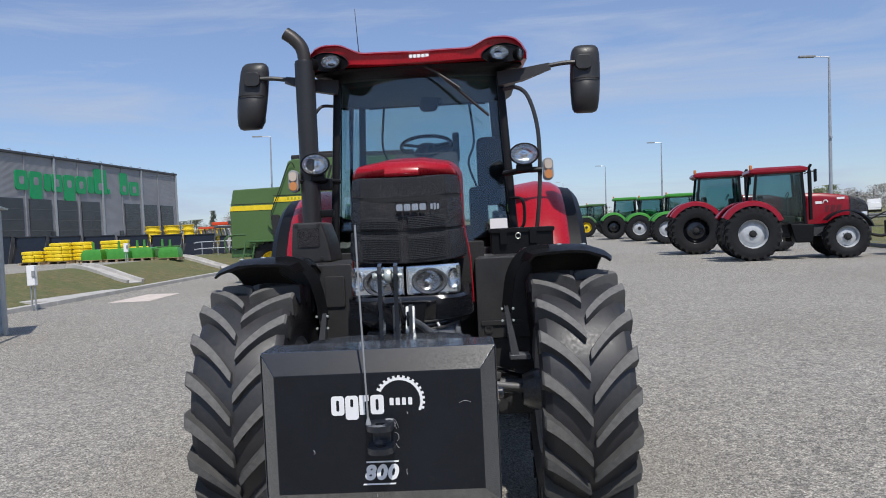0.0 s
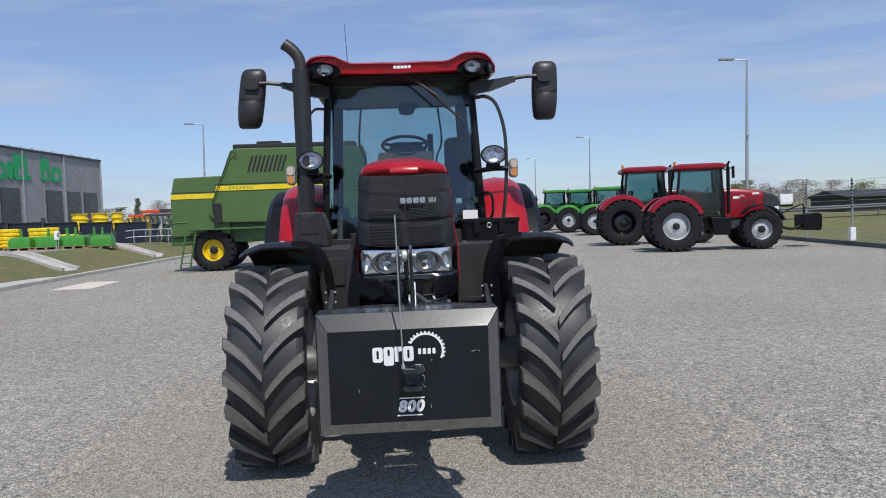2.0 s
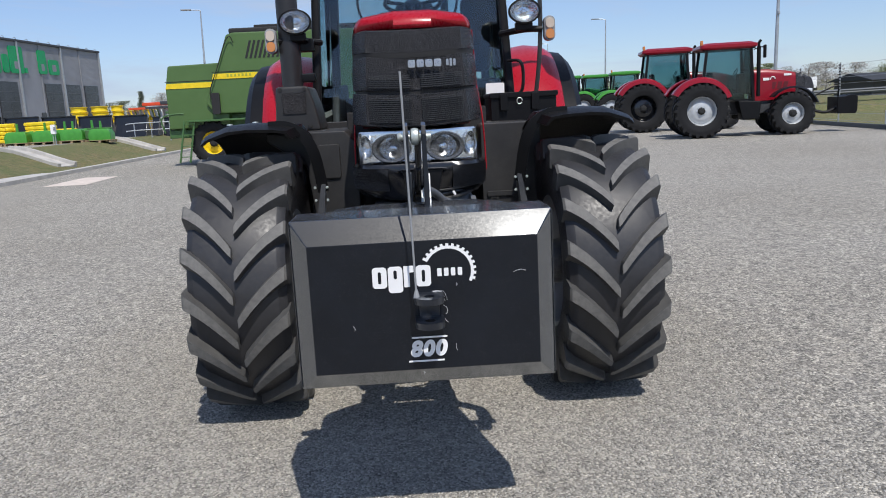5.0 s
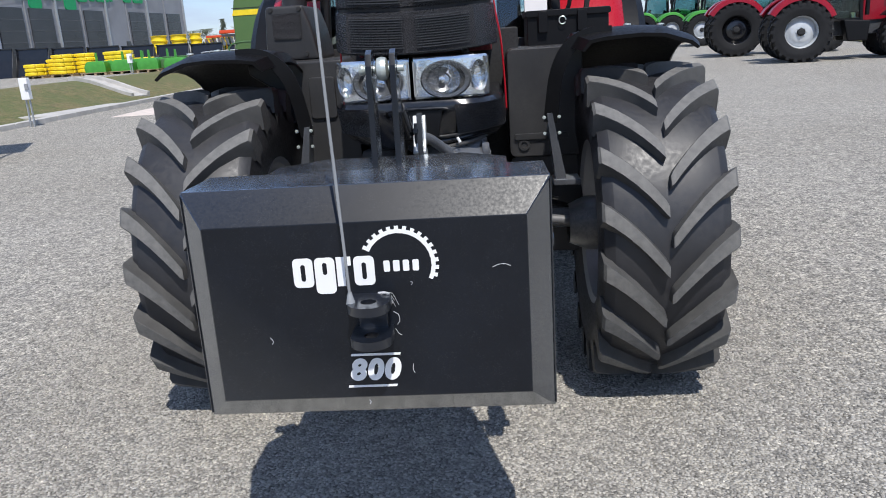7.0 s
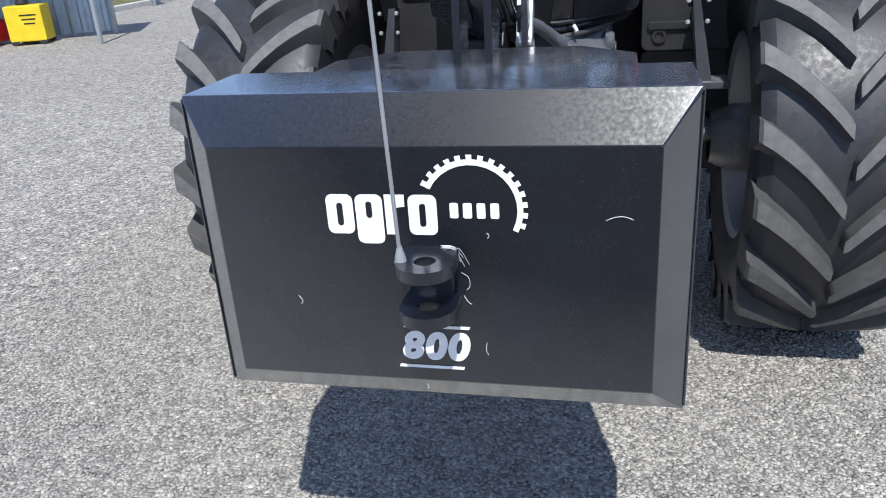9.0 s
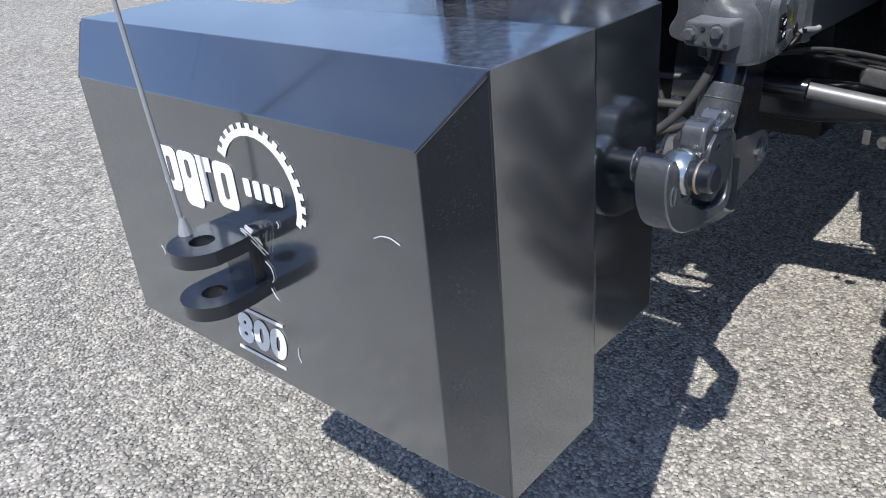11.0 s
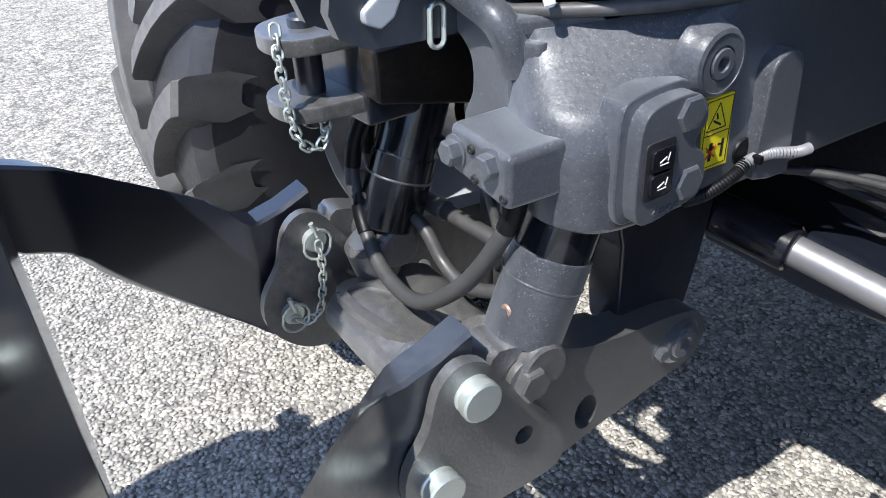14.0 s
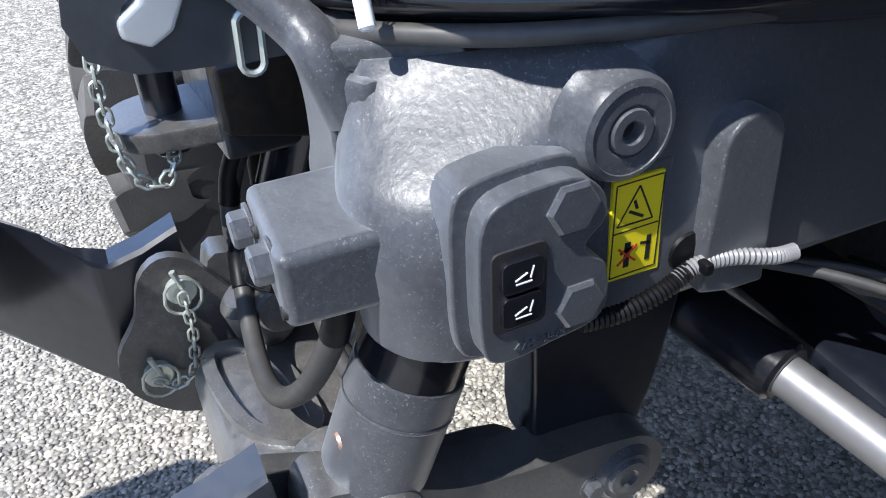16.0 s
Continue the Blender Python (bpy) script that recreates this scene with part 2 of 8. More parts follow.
SLAB_PALE = mat("pale_pavers", (0.6, 0.52, 0.46), 0.9, var=0.15, scale=3)
WOOD = mat("pallet_wood", (0.34, 0.25, 0.15), 0.8, var=0.25, scale=6)
INTERIOR = mat("interior_fabric", (0.03, 0.03, 0.034), 0.7)
# near-black for dark parts, and as painted shade inside bores, sockets and grooves
DARK = mat("dark_metal_and_shade", (0.012, 0.012, 0.013), 0.7)
GALV = mat("galvanised_steel", (0.42, 0.44, 0.46), 0.45, metal=0.6)


# ---- mesh helpers ----
def flat_normals(bm, limit):
    """Corner normals weighted by area, so that broad faces stay flat beside their rounded edges."""
    bm.normal_update()
    bm.faces.index_update()
    area, way = [f.calc_area() for f in bm.faces], [f.normal.copy() for f in bm.faces]
    out = []
    for f in bm.faces:
        n, i = way[f.index], f.index
        for lp in f.loops:
            s = n * area[i]
            for g in lp.vert.link_faces:
                j = g.index
                if j != i and n.dot(way[j]) > limit:
                    s = s + way[j] * area[j]
            out.append(s.normalized() if s.length > 1e-14 else n)
    return out


def part(name, bm, material, parent=None, label="", angle=35.0):
    """Links a bmesh as one mesh object, under a thing or a part."""
    me = bpy.data.meshes.new(name)
    bmesh.ops.recalc_face_normals(bm, faces=bm.faces[:])
    normals = flat_normals(bm, math.cos(radians(angle)))
    bm.to_mesh(me)
    bm.free()
    for f in me.polygons:
        f.use_smooth = True
    me.normals_split_custom_set(normals)
    mats = material if isinstance(material, (list, tuple)) else [material]
    for one in mats:
        me.materials.append(one)
    ob = new(name, me)
    ob.parent = parent
    if label:
        ob["label"] = label
    return ob


def thing(name, label, category, group="", at=(0, 0, 0), kind=""):
    ob = new(name)
    ob.location = at
    ob.empty_display_size = 0.2
    return tagged(ob, label, category, group, kind)


def B():
    return bmesh.new()


def bevel_edges(bm, geom_edges, width, segments=2):
    if width > 0 and geom_edges:
        bmesh.ops.bevel(bm, geom=geom_edges, offset=width, segments=segments, profile=0.5, affect="EDGES", clamp_overlap=True)


def box(bm, centre, size, bevel=0.0, turn=None, seg=2, taper=None, mi=0):
    """A block; taper: the top's scale in x and y."""
    t = bmesh.new()
    bmesh.ops.create_cube(t, size=1.0)
    for v in t.verts:
        if taper and v.co.z > 0:
            v.co.x *= taper[0]
            v.co.y *= taper[1]
        v.co = Vector((v.co.x * size[0], v.co.y * size[1], v.co.z * size[2]))
    bevel_edges(t, t.edges[:], bevel, seg)
    m = Matrix.Translation(centre) @ (turn.to_4x4() if turn else Matrix())
    return add(bm, t, m, mi)


def add(bm, t, m=None, mi=0):
    if m is not None:
        t.transform(m)
    for f in t.faces:
        f.material_index = mi
    me = bpy.data.meshes.new("join")
    t.to_mesh(me)
    t.free()
    bm.from_mesh(me)
    bpy.data.meshes.remove(me)
    return bm


def prism(bm, outline, axis, a, b, bevel=0.0, seg=2, mi=0, holes=()):
    """A flat outline pushed from a to b along an axis. Outline in the two other axes, in the order x, y, z."""
    t = bmesh.new()
    k = "xyz".index(axis)

    def put(p, d):
        c = list(p)
        c.insert(k, d)
        return t.verts.new(c)
    lo, hi = [put(p, a) for p in outline], [put(p, b) for p in outline]
    t.faces.new(lo), t.faces.new(hi[::-1])
    n = len(outline)
    for i in range(n):
        t.faces.new((lo[i], hi[i], hi[(i + 1) % n], lo[(i + 1) % n]))
    bmesh.ops.recalc_face_normals(t, faces=t.faces[:])
    if bevel:
        bevel_edges(t, t.edges[:], bevel, seg)
    return add(bm, t, None, mi)


def axis_frame(a, b):
    d = (Vector(b) - Vector(a))
    q = d.to_track_quat("Z", "Y")
    return Matrix.LocRotScale(a, q, None), d.length


def lathe(bm, profile, n=24, m=None, mi=0, caps=True):
    """Turns (radius, height) round z."""
    t = bmesh.new()
    rings = []
    for r, z in profile:
        if r < 1e-6:
            rings.append([t.verts.new((0, 0, z))])
        else:
            rings.append([t.verts.new((r * math.cos(2 * math.pi * i / n), r * math.sin(2 * math.pi * i / n), z)) for i in range(n)])
    for p, q in zip(rings, rings[1:]):
        for i in range(n):
            j = (i + 1) % n
            if len(p) == 1 and len(q) == 1:
                continue
            if len(p) == 1:
                t.faces.new((p[0], q[j], q[i]))
            elif len(q) == 1:
                t.faces.new((p[i], p[j], q[0]))
            else:
                t.faces.new((p[i], p[j], q[j], q[i]))
    if caps:
        for r in (rings[0], rings[-1]):
            if len(r) > 2:
                t.faces.new(r)
    return add(bm, t, m, mi)


def rod(bm, a, b, r, r2=None, n=14, edge=0.0, mi=0):
    """A round bar from a to b with a small edge break."""
    m, length = axis_frame(a, b)
    r2 = r if r2 is None else r2
    e = min(edge, length * 0.3, r * 0.5)
    prof = [(r - e, 0), (r, e), (r2, length - e), (r2 - e, length)] if e else [(r, 0), (r2, length)]
    return lathe(bm, [(0, 0)] + prof + [(0, length)], n, m, mi, caps=False)


def smooth_path(pts, k=6):
    """A rounded line through the points."""
    p = [Vector(q) for q in pts]
    if len(p) < 3:
        return p
    out = []
    q = [p[0] * 2 - p[1], *p, p[-1] * 2 - p[-2]]
    for i in range(1, len(q) - 2):
        for s in range(k):
            u = s / k
            out.append(0.5 * ((2 * q[i]) + (q[i + 1] - q[i - 1]) * u + (2 * q[i - 1] - 5 * q[i] + 4 * q[i + 1] - q[i + 2]) * u * u
                              + (3 * q[i] - q[i - 1] - 3 * q[i + 1] + q[i + 2]) * u ** 3))
    return out + [p[-1]]


def sweep(bm, pts, section, closed_section=True, up=(0, 0, 1), mi=0, scales=None):
    """Carries a flat section (list of (side, up)) along the points."""
    t = bmesh.new()
    p = [Vector(q) for q in pts]
    rings = []
    side = None
    for i, c in enumerate(p):
        d = (p[min(i + 1, len(p) - 1)] - p[max(i - 1, 0)]).normalized()
        if side is None:
            u = Vector(up)
            if abs(d.dot(u)) > 0.95:
                u = Vector((1, 0, 0))
            side = d.cross(u).normalized()
        side = (side - d * side.dot(d)).normalized()
        v = side.cross(d)
        k = scales[i] if scales else 1.0
        rings.append([t.verts.new(c + side * (a * k) + v * (b * k)) for a, b in section])
    n = len(section)
    for r, s in zip(rings, rings[1:]):
        for i in range(n if closed_section else n - 1):
            j = (i + 1) % n
            t.faces.new((r[i], r[j], s[j], s[i]))
    if closed_section:
        t.faces.new(rings[0]), t.faces.new(rings[-1])
    return add(bm, t, None, mi)


def tube(bm, pts, r, n=10, k=6, mi=0):
    sec = [(r * math.cos(2 * math.pi * i / n), r * math.sin(2 * math.pi * i / n)) for i in range(n)]
    return sweep(bm, smooth_path(pts, k), sec, mi=mi)


def loft(bm, rings, close=True, cap=True, mi=0):
    """Skins rings of equal length."""
    t = bmesh.new()
    vs = [[t.verts.new(p) for p in r] for r in rings]
    n = len(rings[0])
    for a, b in zip(vs, vs[1:]):
        for i in range(n if close else n - 1):
            j = (i + 1) % n
            t.faces.new((a[i], a[j], b[j], b[i]))
    if cap and close:
        t.faces.new(vs[0]), t.faces.new(vs[-1])
    return add(bm, t, None, mi)


def rounded(w, h, r, n=4, cx=0.0, cy=0.0):
    """A rectangle's outline with round corners."""
    out = []
    for sx, sy, a0 in ((1, 1, 0), (-1, 1, 90), (-1, -1, 180), (1, -1, 270)):
        for i in range(n + 1):
            a = radians(a0 + 90 * i / n)
            out.append((cx + sx * (w / 2 - r) + r * math.cos(a), cy + sy * (h / 2 - r) + r * math.sin(a)))
    return out


def hexbolt(bm, at, way, r, h, mi=0, washer=True):
    m, _ = axis_frame(at, Vector(at) + Vector(way))
    t = bmesh.new()
    if washer:
        lathe(t, [(0, 0), (r * 1.3, 0), (r * 1.3, h * 0.15), (0, h * 0.15)], 16, caps=False)
    lathe(t, [(0, 0), (r, 0), (r, h * 0.85), (r * 0.86, h), (0, h)], 6, caps=False)
    return add(bm, t, m, mi)


def lettering(name, text, size, m, material, parent, depth=0.001, shear=0.0, label="", extra=0.0):
    cu = bpy.data.curves.new(name, "FONT")
    cu.body, cu.size, cu.extrude, cu.shear, cu.offset = text, size, depth, shear, extra
    cu.align_x, cu.align_y = "CENTER", "CENTER"
    tmp = bpy.data.objects.new(name, cu)
    me = bpy.data.meshes.new_from_object(tmp)
    bpy.data.objects.remove(tmp)
    me.materials.clear()
    me.materials.append(material)
    ob = new(name, me)
    ob.matrix_basis = m
    ob.parent = parent
    if label:
        ob["label"] = label
    return ob


FACING = Matrix(((1, 0, 0, 0), (0, 0, -1, 0), (0, 1, 0, 0), (0, 0, 0, 1)))  # flat work turned to face -y


# ---- ground ----
def land(x, y):
    """Height of the sheet of ground: the flat lot, a bank up to the yard beyond the kerb, a gentle rise far off."""
    z = 0.012 * max(0.0, y - 45)
    if x < -12.2:
        bank = min(1.0, (-12.2 - x) / 3.9)
        z += 0.8 * bank * bank * (3 - 2 * bank) * min(1.0, max(0.0, (y - 6) / 8))
    return z


def sheet(name, xs, ys, material, lift=0.0, pick=None):
    bm = B()
    grid = [[bm.verts.new((x, y, land(x, y) + lift)) for y in ys] for x in xs]
    for i in range(len(xs) - 1):
        for j in range(len(ys) - 1):
            if pick is None or pick((xs[i] + xs[i + 1]) / 2, (ys[j] + ys[j + 1]) / 2):
                bm.faces.new((grid[i][j], grid[i + 1][j], grid[i + 1][j + 1], grid[i][j + 1]))
    for v in [v for v in bm.verts if not v.link_faces]:
        bm.verts.remove(v)
    return part(name, bm, material)


XS = [-2500, -800, -300, -150, -80, -50, -38, -30, -25, -21, -19, -17.5, -16.2, -15.8, -15.2, -14.4, -13.6, -12.8, -12.2, -11, -8, -5, -3, 0, 3, 5, 8, 12,
      16, 19, 22, 30, 45, 80, 150, 300, 800, 2500]
YS = [-2000, -500, -120, -60, -30, -15, -8, -4, -2, 0, 2, 4, 6, 8, 10, 12, 14, 17, 20, 25, 30, 35, 40, 45, 55, 70, 90, 120, 170, 260, 400, 700, 1200, 3000]
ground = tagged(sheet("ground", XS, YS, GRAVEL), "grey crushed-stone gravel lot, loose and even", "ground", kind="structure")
bank = tagged(sheet("grass_bank", [-16.2, -15.8, -15.2, -14.4, -13.6, -12.8, -12.2], [6, 8, 10, 12, 14, 17, 20, 25, 30, 35, 40, 45, 55, 70, 90, 120],
                    GRASS, 0.02), "half-dry mown grass bank beside the kerb", "grass", kind="structure")


def slanted_lawn():
    bm = B()
    rows = []
    for y in (-400, -100, -40, 0, 12, 21, 24, 28, 33, 45, 60, 90, 150, 300, 700, 2500):
        x0 = 17.3 + 0.13 * (y - 23)
        rows.append([bm.verts.new((x, y, land(x, y) + 0.03)) for x in (x0, x0 + 8, x0 + 25, x0 + 80, x0 + 300, 2600)])
    for a, b in zip(rows, rows[1:]):
        for i in range(5):
            bm.faces.new((a[i], a[i + 1], b[i + 1], b[i]))
    return part("field", bm, GRASS)


tagged(slanted_lawn(), "rough green grass field behind the wire fence", "field", kind="structure")


def far_field():
    bm = B()
    rows = []
    for y in (110, 200, 400, 900, 2900):
        rows.append([bm.verts.new((x, y, land(0, y) + 0.25)) for x in (-2400, -600, -36, 0, 26)])
    for a, b in zip(rows, rows[1:]):
        for i in range(4):
            bm.faces.new((a[i], a[i + 1], b[i + 1], b[i]))
    return part("far_field", bm, GRASS)


tagged(far_field(), "distant flat green farmland up to the horizon", "field", kind="structure")


def kerb():
    bm = B()
    y = 6.0
    while y < 60:
        box(bm, (-11.9, y + 0.5, 0.03), (0.25, 0.985, 0.2), 0.015)
        y += 1.0
    return part("kerb", bm, CONCRETE)


tagged(kerb(), "pale concrete kerb of flush stones", "kerb", kind="structure")


# ---- front ballast weight ----
weight = thing("ballast_weight", "dark graphite steel ballast block hung on the front linkage", "weight")
WX, WT, WB = 0.455, 1.237, 0.64


def weight_body():
    bm = B()
    # outline of the block behind the bevelled front, from the front round to the rear
    half = [(WX, -1.45), (0.453, -1.238), (0.363, -1.086), (0.361, -0.882), (0.229, -0.757)]
    out = half + [(-x, y) for x, y in half[::-1]]
    # the deck steps down by one slanted strip between the second and third corners
    top = [(x, y, WT + 0.003 if y < -1.2 else WT - 0.034) for x, y in out]
    low = [(x, y, WB - 0.004) for x, y in out]
    fx, ft, fb, fy = 0.394, 1.158, 0.702, -1.508
    t = bmesh.new()
    tv, lv = [t.verts.new(p) for p in top], [t.verts.new(p) for p in low]
    n = len(out)
    for a in (0, 1):
        t.faces.new((tv[a], tv[a + 1], tv[n - 2 - a], tv[n - 1 - a]))
    t.faces.new(tv[2:n - 2]), t.faces.new(lv[::-1])
    for i in range(n - 1):
        t.faces.new((lv[i], lv[i + 1], tv[i + 1], tv[i]))
    f = [t.verts.new(p) for p in ((fx, fy, ft), (-fx, fy, ft), (-fx, fy, fb), (fx, fy, fb))]
    tr, tl, bl, br = tv[0], tv[-1], lv[-1], lv[0]
    t.faces.new(f)
    t.faces.new((tr, tl, f[1], f[0])), t.faces.new((tl, bl, f[2], f[1])), t.faces.new((bl, br, f[3], f[2])), t.faces.new((br, tr, f[0], f[3]))
    bmesh.ops.recalc_face_normals(t, faces=t.faces[:])
    bevel_edges(t, t.edges[:], 0.0022, 2)
    return add(bm, t)


body = part("body", weight_body(), WEIGHT_PAINT, weight, "dark graphite painted steel block", angle=25)
body.data.materials.append(DECK_PAINT)
for face in body.data.polygons:
    face.material_index = 1 if face.normal.z > 0.9 else 0


for s in (1, -1):
    bm = B()
    tube(bm, [(s * 0.4555, -1.4515, WT - 0.004), (s * 0.4555, -1.4515, WB + 0.004)], 0.0022, 6, 1)
    part("side_seam", bm, WEIGHT_PAINT, weight)
    bm = B()
    tube(bm, [(s * 0.392, -1.508, 1.156), (s * 0.4535, -1.452, WT - 0.003)], 0.002, 6, 1)
    part("corner_seam", bm, WEIGHT_PAINT, weight)
for x in (-0.036, 0.036):
    bm = B()
    o = [(-0.975, 1.19), (-0.875, 1.19), (-0.872, 1.50), (-0.885, 1.535), (-0.915, 1.548), (-0.945, 1.535), (-0.958, 1.5)]
    prism(bm, o, "x", x - 0.009, x + 0.009, 0.002)
    rod(bm, (x - 0.011, -0.915, 1.49), (x + 0.011, -0.915, 1.49), 0.02, n=18)
    part("upright", bm, WEIGHT_PAINT, weight)
bm = B()
rod(bm, (-0.062, -0.915, 1.49), (0.066, -0.915, 1.49), 0.011, n=16, edge=0.002)
lathe(bm, [(0, -0.01), (0.014, -0.008), (0.017, 0.0), (0.014, 0.008), (0, 0.01)], 18, pose(-0.062, -0.915, 1.49, 0, 90, 0), caps=False)
part("top_pin", bm, ZINC, weight, "bright zinc-plated top link pin")


def clevis_plate(z, thick):
    bm = B()
    o = [(0.058, -1.506), (0.062, -1.545)]
    o += [(0.012 + 0.05 * math.cos(a), -1.575 + 0.05 * math.sin(a)) for a in [radians(-10 - 160 * i / 12) for i in range(13)]]
    o += [(-0.038, -1.545), (-0.036, -1.506)]
    hole = [(0.012 + 0.019 * math.cos(2 * math.pi * i / 20), -1.575 + 0.019 * math.sin(2 * math.pi * i / 20)) for i in range(20)]
    t = bmesh.new()
    for zz in (z - thick / 2, z + thick / 2):
        a, h = [t.verts.new((x, y, zz)) for x, y in o], [t.verts.new((x, y, zz)) for x, y in hole]
        e = [t.edges.new((p[i], p[(i + 1) % len(p)])) for p in (a, h) for i in range(len(p))]
        bmesh.ops.triangle_fill(t, use_beauty=True, use_dissolve=False, edges=e)
    t.verts.ensure_lookup_table()
    k = len(o) + len(hole)
    for s, c in ((0, len(o)), (len(o), len(hole))):
        for i in range(c):
            j = (i + 1) % c
            t.faces.new([t.verts[q] for q in (s + i, s + j, k + s + j, k + s + i)])
    return add(bm, t)


for z in (0.968, 0.884):
    part("clevis_plate", clevis_plate(z, 0.022), ARM_PAINT, weight)
bm = B()
box(bm, (0.012, -1.515, 0.926), (0.07, 0.02, 0.075), 0.003)
part("clevis_back", bm, ARM_PAINT, weight)
bm = B()
tube(bm, [(-0.03, -1.575, 0.978), (-0.034, -1.585, 1.22), (-0.038, -1.59, 1.45), (-0.042, -1.59, 1.72)], 0.0036, 8, 4)
lathe(bm, [(0.011, 0), (0.009, 0.012), (0.004, 0.03)], 10, pose(-0.03, -1.575, 0.976))
part("marker_rod", bm, GREY, weight, "thin grey whip rod standing on the clevis")
FY = -1.5095


def flat_shape(bm, outline, y=FY):
    prism(bm, outline, "y", y - 0.0004, y + 0.0004)


def letter_blocks():
    """The mark on the front: four rounded white blocks with their counters."""
    made = []
    x = -0.178
    for w, tail in ((0.05, 0), (0.05, 1), (0.038, 2), (0.051, 0)):
        bm = B()
        o = rounded(w, 0.074, 0.012, 4, x + w / 2, 1.037)
        if tail == 1:
            o = rounded(w, 0.092, 0.012, 4, x + w / 2, 1.028)
        if tail == 2:
            o = [(x, 1.0), (x + 0.02, 1.0), (x + 0.02, 1.05), (x + 0.036, 1.052), (x + 0.036, 1.074), (x, 1.074)]
        flat_shape(bm, o)
        made.append(part("white_block", bm, WHITE, weight, "white block mark on the front panel"))
        if tail != 2:
            bm = B()
            flat_shape(bm, rounded(0.011, 0.042 if tail == 0 else 0.03, 0.005, 3, x + w / 2, 1.037 if tail == 0 else 1.046), FY - 0.0008)
            part("counter", bm, WEIGHT_PAINT, made[-1])
        x += w + 0.004
    return made


letter_blocks()
for i, w in enumerate((0.021, 0.022, 0.021, 0.021)):
    bm = B()
    flat_shape(bm, rounded(w * 0.72, 0.028, 0.003, 2, 0.053 + i * 0.0235, 1.046))
    part("white_bar", bm, WHITE, weight, "small white bar beside the block mark")
bm = B()
N = 15
outer, inner = [], []
for i in range(N):
    a0, a1 = radians(153 - 180 * i / N), radians(153 - 180 * (i + 1) / N)
    am = (a0 + a1) / 2
    for r, a in ((0.089, a0), (0.097, a0), (0.097, am), (0.089, am)):
        outer.append((0.083 + r * math.cos(a), 1.048 + r * math.sin(a)))
    inner.append((0.083 + 0.079 * math.cos(a0), 1.048 + 0.079 * math.sin(a0)))
outer.append((0.083 + 0.089 * math.cos(a1), 1.048 + 0.089 * math.sin(a1)))
inner.append((0.083 + 0.079 * math.cos(a1), 1.048 + 0.079 * math.sin(a1)))
flat_shape(bm, outer + inner[::-1])
part("gear_arc", bm, WHITE, weight, "white toothed arc on the front panel")
for dx, figure in ((-0.043, "8"), (0.0, "0"), (0.043, "0")):
    lettering("figure", figure, 0.075, Matrix.Translation((dx, FY, 0.775)) @ FACING, WHITE, weight, 0.0005, 0.18, "white italic figure %s" % figure, 0.004)
for z in (0.818, 0.733):
    bm = B()
    dx = 0.006 if z > 0.8 else -0.008
    flat_shape(bm, [(-0.062 + dx, z - 0.003), (0.062 + dx, z - 0.003), (0.064 + dx, z + 0.003), (-0.06 + dx, z + 0.003)])
    part("stripe", bm, WHITE, weight)
# pale scratches and caught fibres on the front
LINT = mat("pale_fibre", (0.55, 0.55, 0.56), 0.6)
for pts in (((0.308, 1.032), (0.322, 1.038), (0.338, 1.039), (0.352, 1.034)), ((0.06, 0.93), (0.072, 0.921), (0.074, 0.905), (0.068, 0.896)), ((0.062, 0.885), (0.07, 0.872), (0.076, 0.868)),
            ((-0.255, 0.873), (-0.248, 0.862), (-0.252, 0.855)), ((0.108, 1.006), (0.112, 1.001), (0.109, 0.996)), ((0.1, 0.79), (0.098, 0.775), (0.102, 0.765)), ((-0.02, 0.695), (-0.016, 0.689), (-0.019, 0.684))):
    bm = B()
    tube(bm, [(x, FY - 0.0004, z) for x, z in pts], 0.0007, 5, 4)
    part("fibre", bm, LINT, weight)
bm = B()
rng = random.Random(3)
for k in range(9):
    x = 0.045 + 0.003 * k * rng.uniform(0.2, 1.0)
    tube(bm, [(x - 0.02, -1.508 - 0.002 * k, 0.98), (x, -1.515 - 0.002 * k, 0.983), (x + 0.012, -1.512, 0.975 - 0.004 * k)], 0.0006, 4, 3)
part("fibre_tuft", bm, LINT, weight)
# stub axles that the linkage hooks take
for s in (1, -1):
    bm = B()
    rod(bm, (s * 0.345, -0.943, 0.945), (s * 0.497, -0.943, 0.945), 0.0245, n=24, edge=0.004)
    part("stub_axle", bm, ARM_PAINT, weight)
    bm = B()
    rng = random.Random(7)
    ring = [Vector((s * (0.356 + rng.uniform(-0.0006, 0.0006)), -0.943 + 0.025 * math.cos(a), 0.945 + 0.025 * math.sin(a))) for a in [2 * math.pi * k / 52 for k in range(53)]]
    sweep(bm, ring, [(0.0095 * math.cos(2 * math.pi * i / 7), 0.0095 * math.sin(2 * math.pi * i / 7)) for i in range(7)], scales=[1.0 + 0.1 * math.sin(k * 1.1) for k in range(53)])
    part("weld_bead", bm, HOOK_PAINT, weight)
    bm = B()
    lathe(bm, [(0.024, -0.026), (0.034, -0.022), (0.042, -0.008), (0.042, 0.008), (0.034, 0.022), (0.024, 0.026)], 24,
          pose(s * 0.436, -0.943, 0.945, 0, 90, 0))
    part("guide_ball", bm, POLISHED, weight, "bright zinc-plated linkage ball")
    bm = B()
    tube(bm, [(s * 0.472, -0.943 + 0.0265 * math.cos(a), 0.945 + 0.0265 * math.sin(a)) for a in [2 * math.pi * i / 16 for i in range(15)]], 0.0026, 6, 2)
    part("linch_ring", bm, mat("copper_ring", (0.5, 0.4, 0.32), 0.35, metal=0.85), weight, "coppery retaining ring")


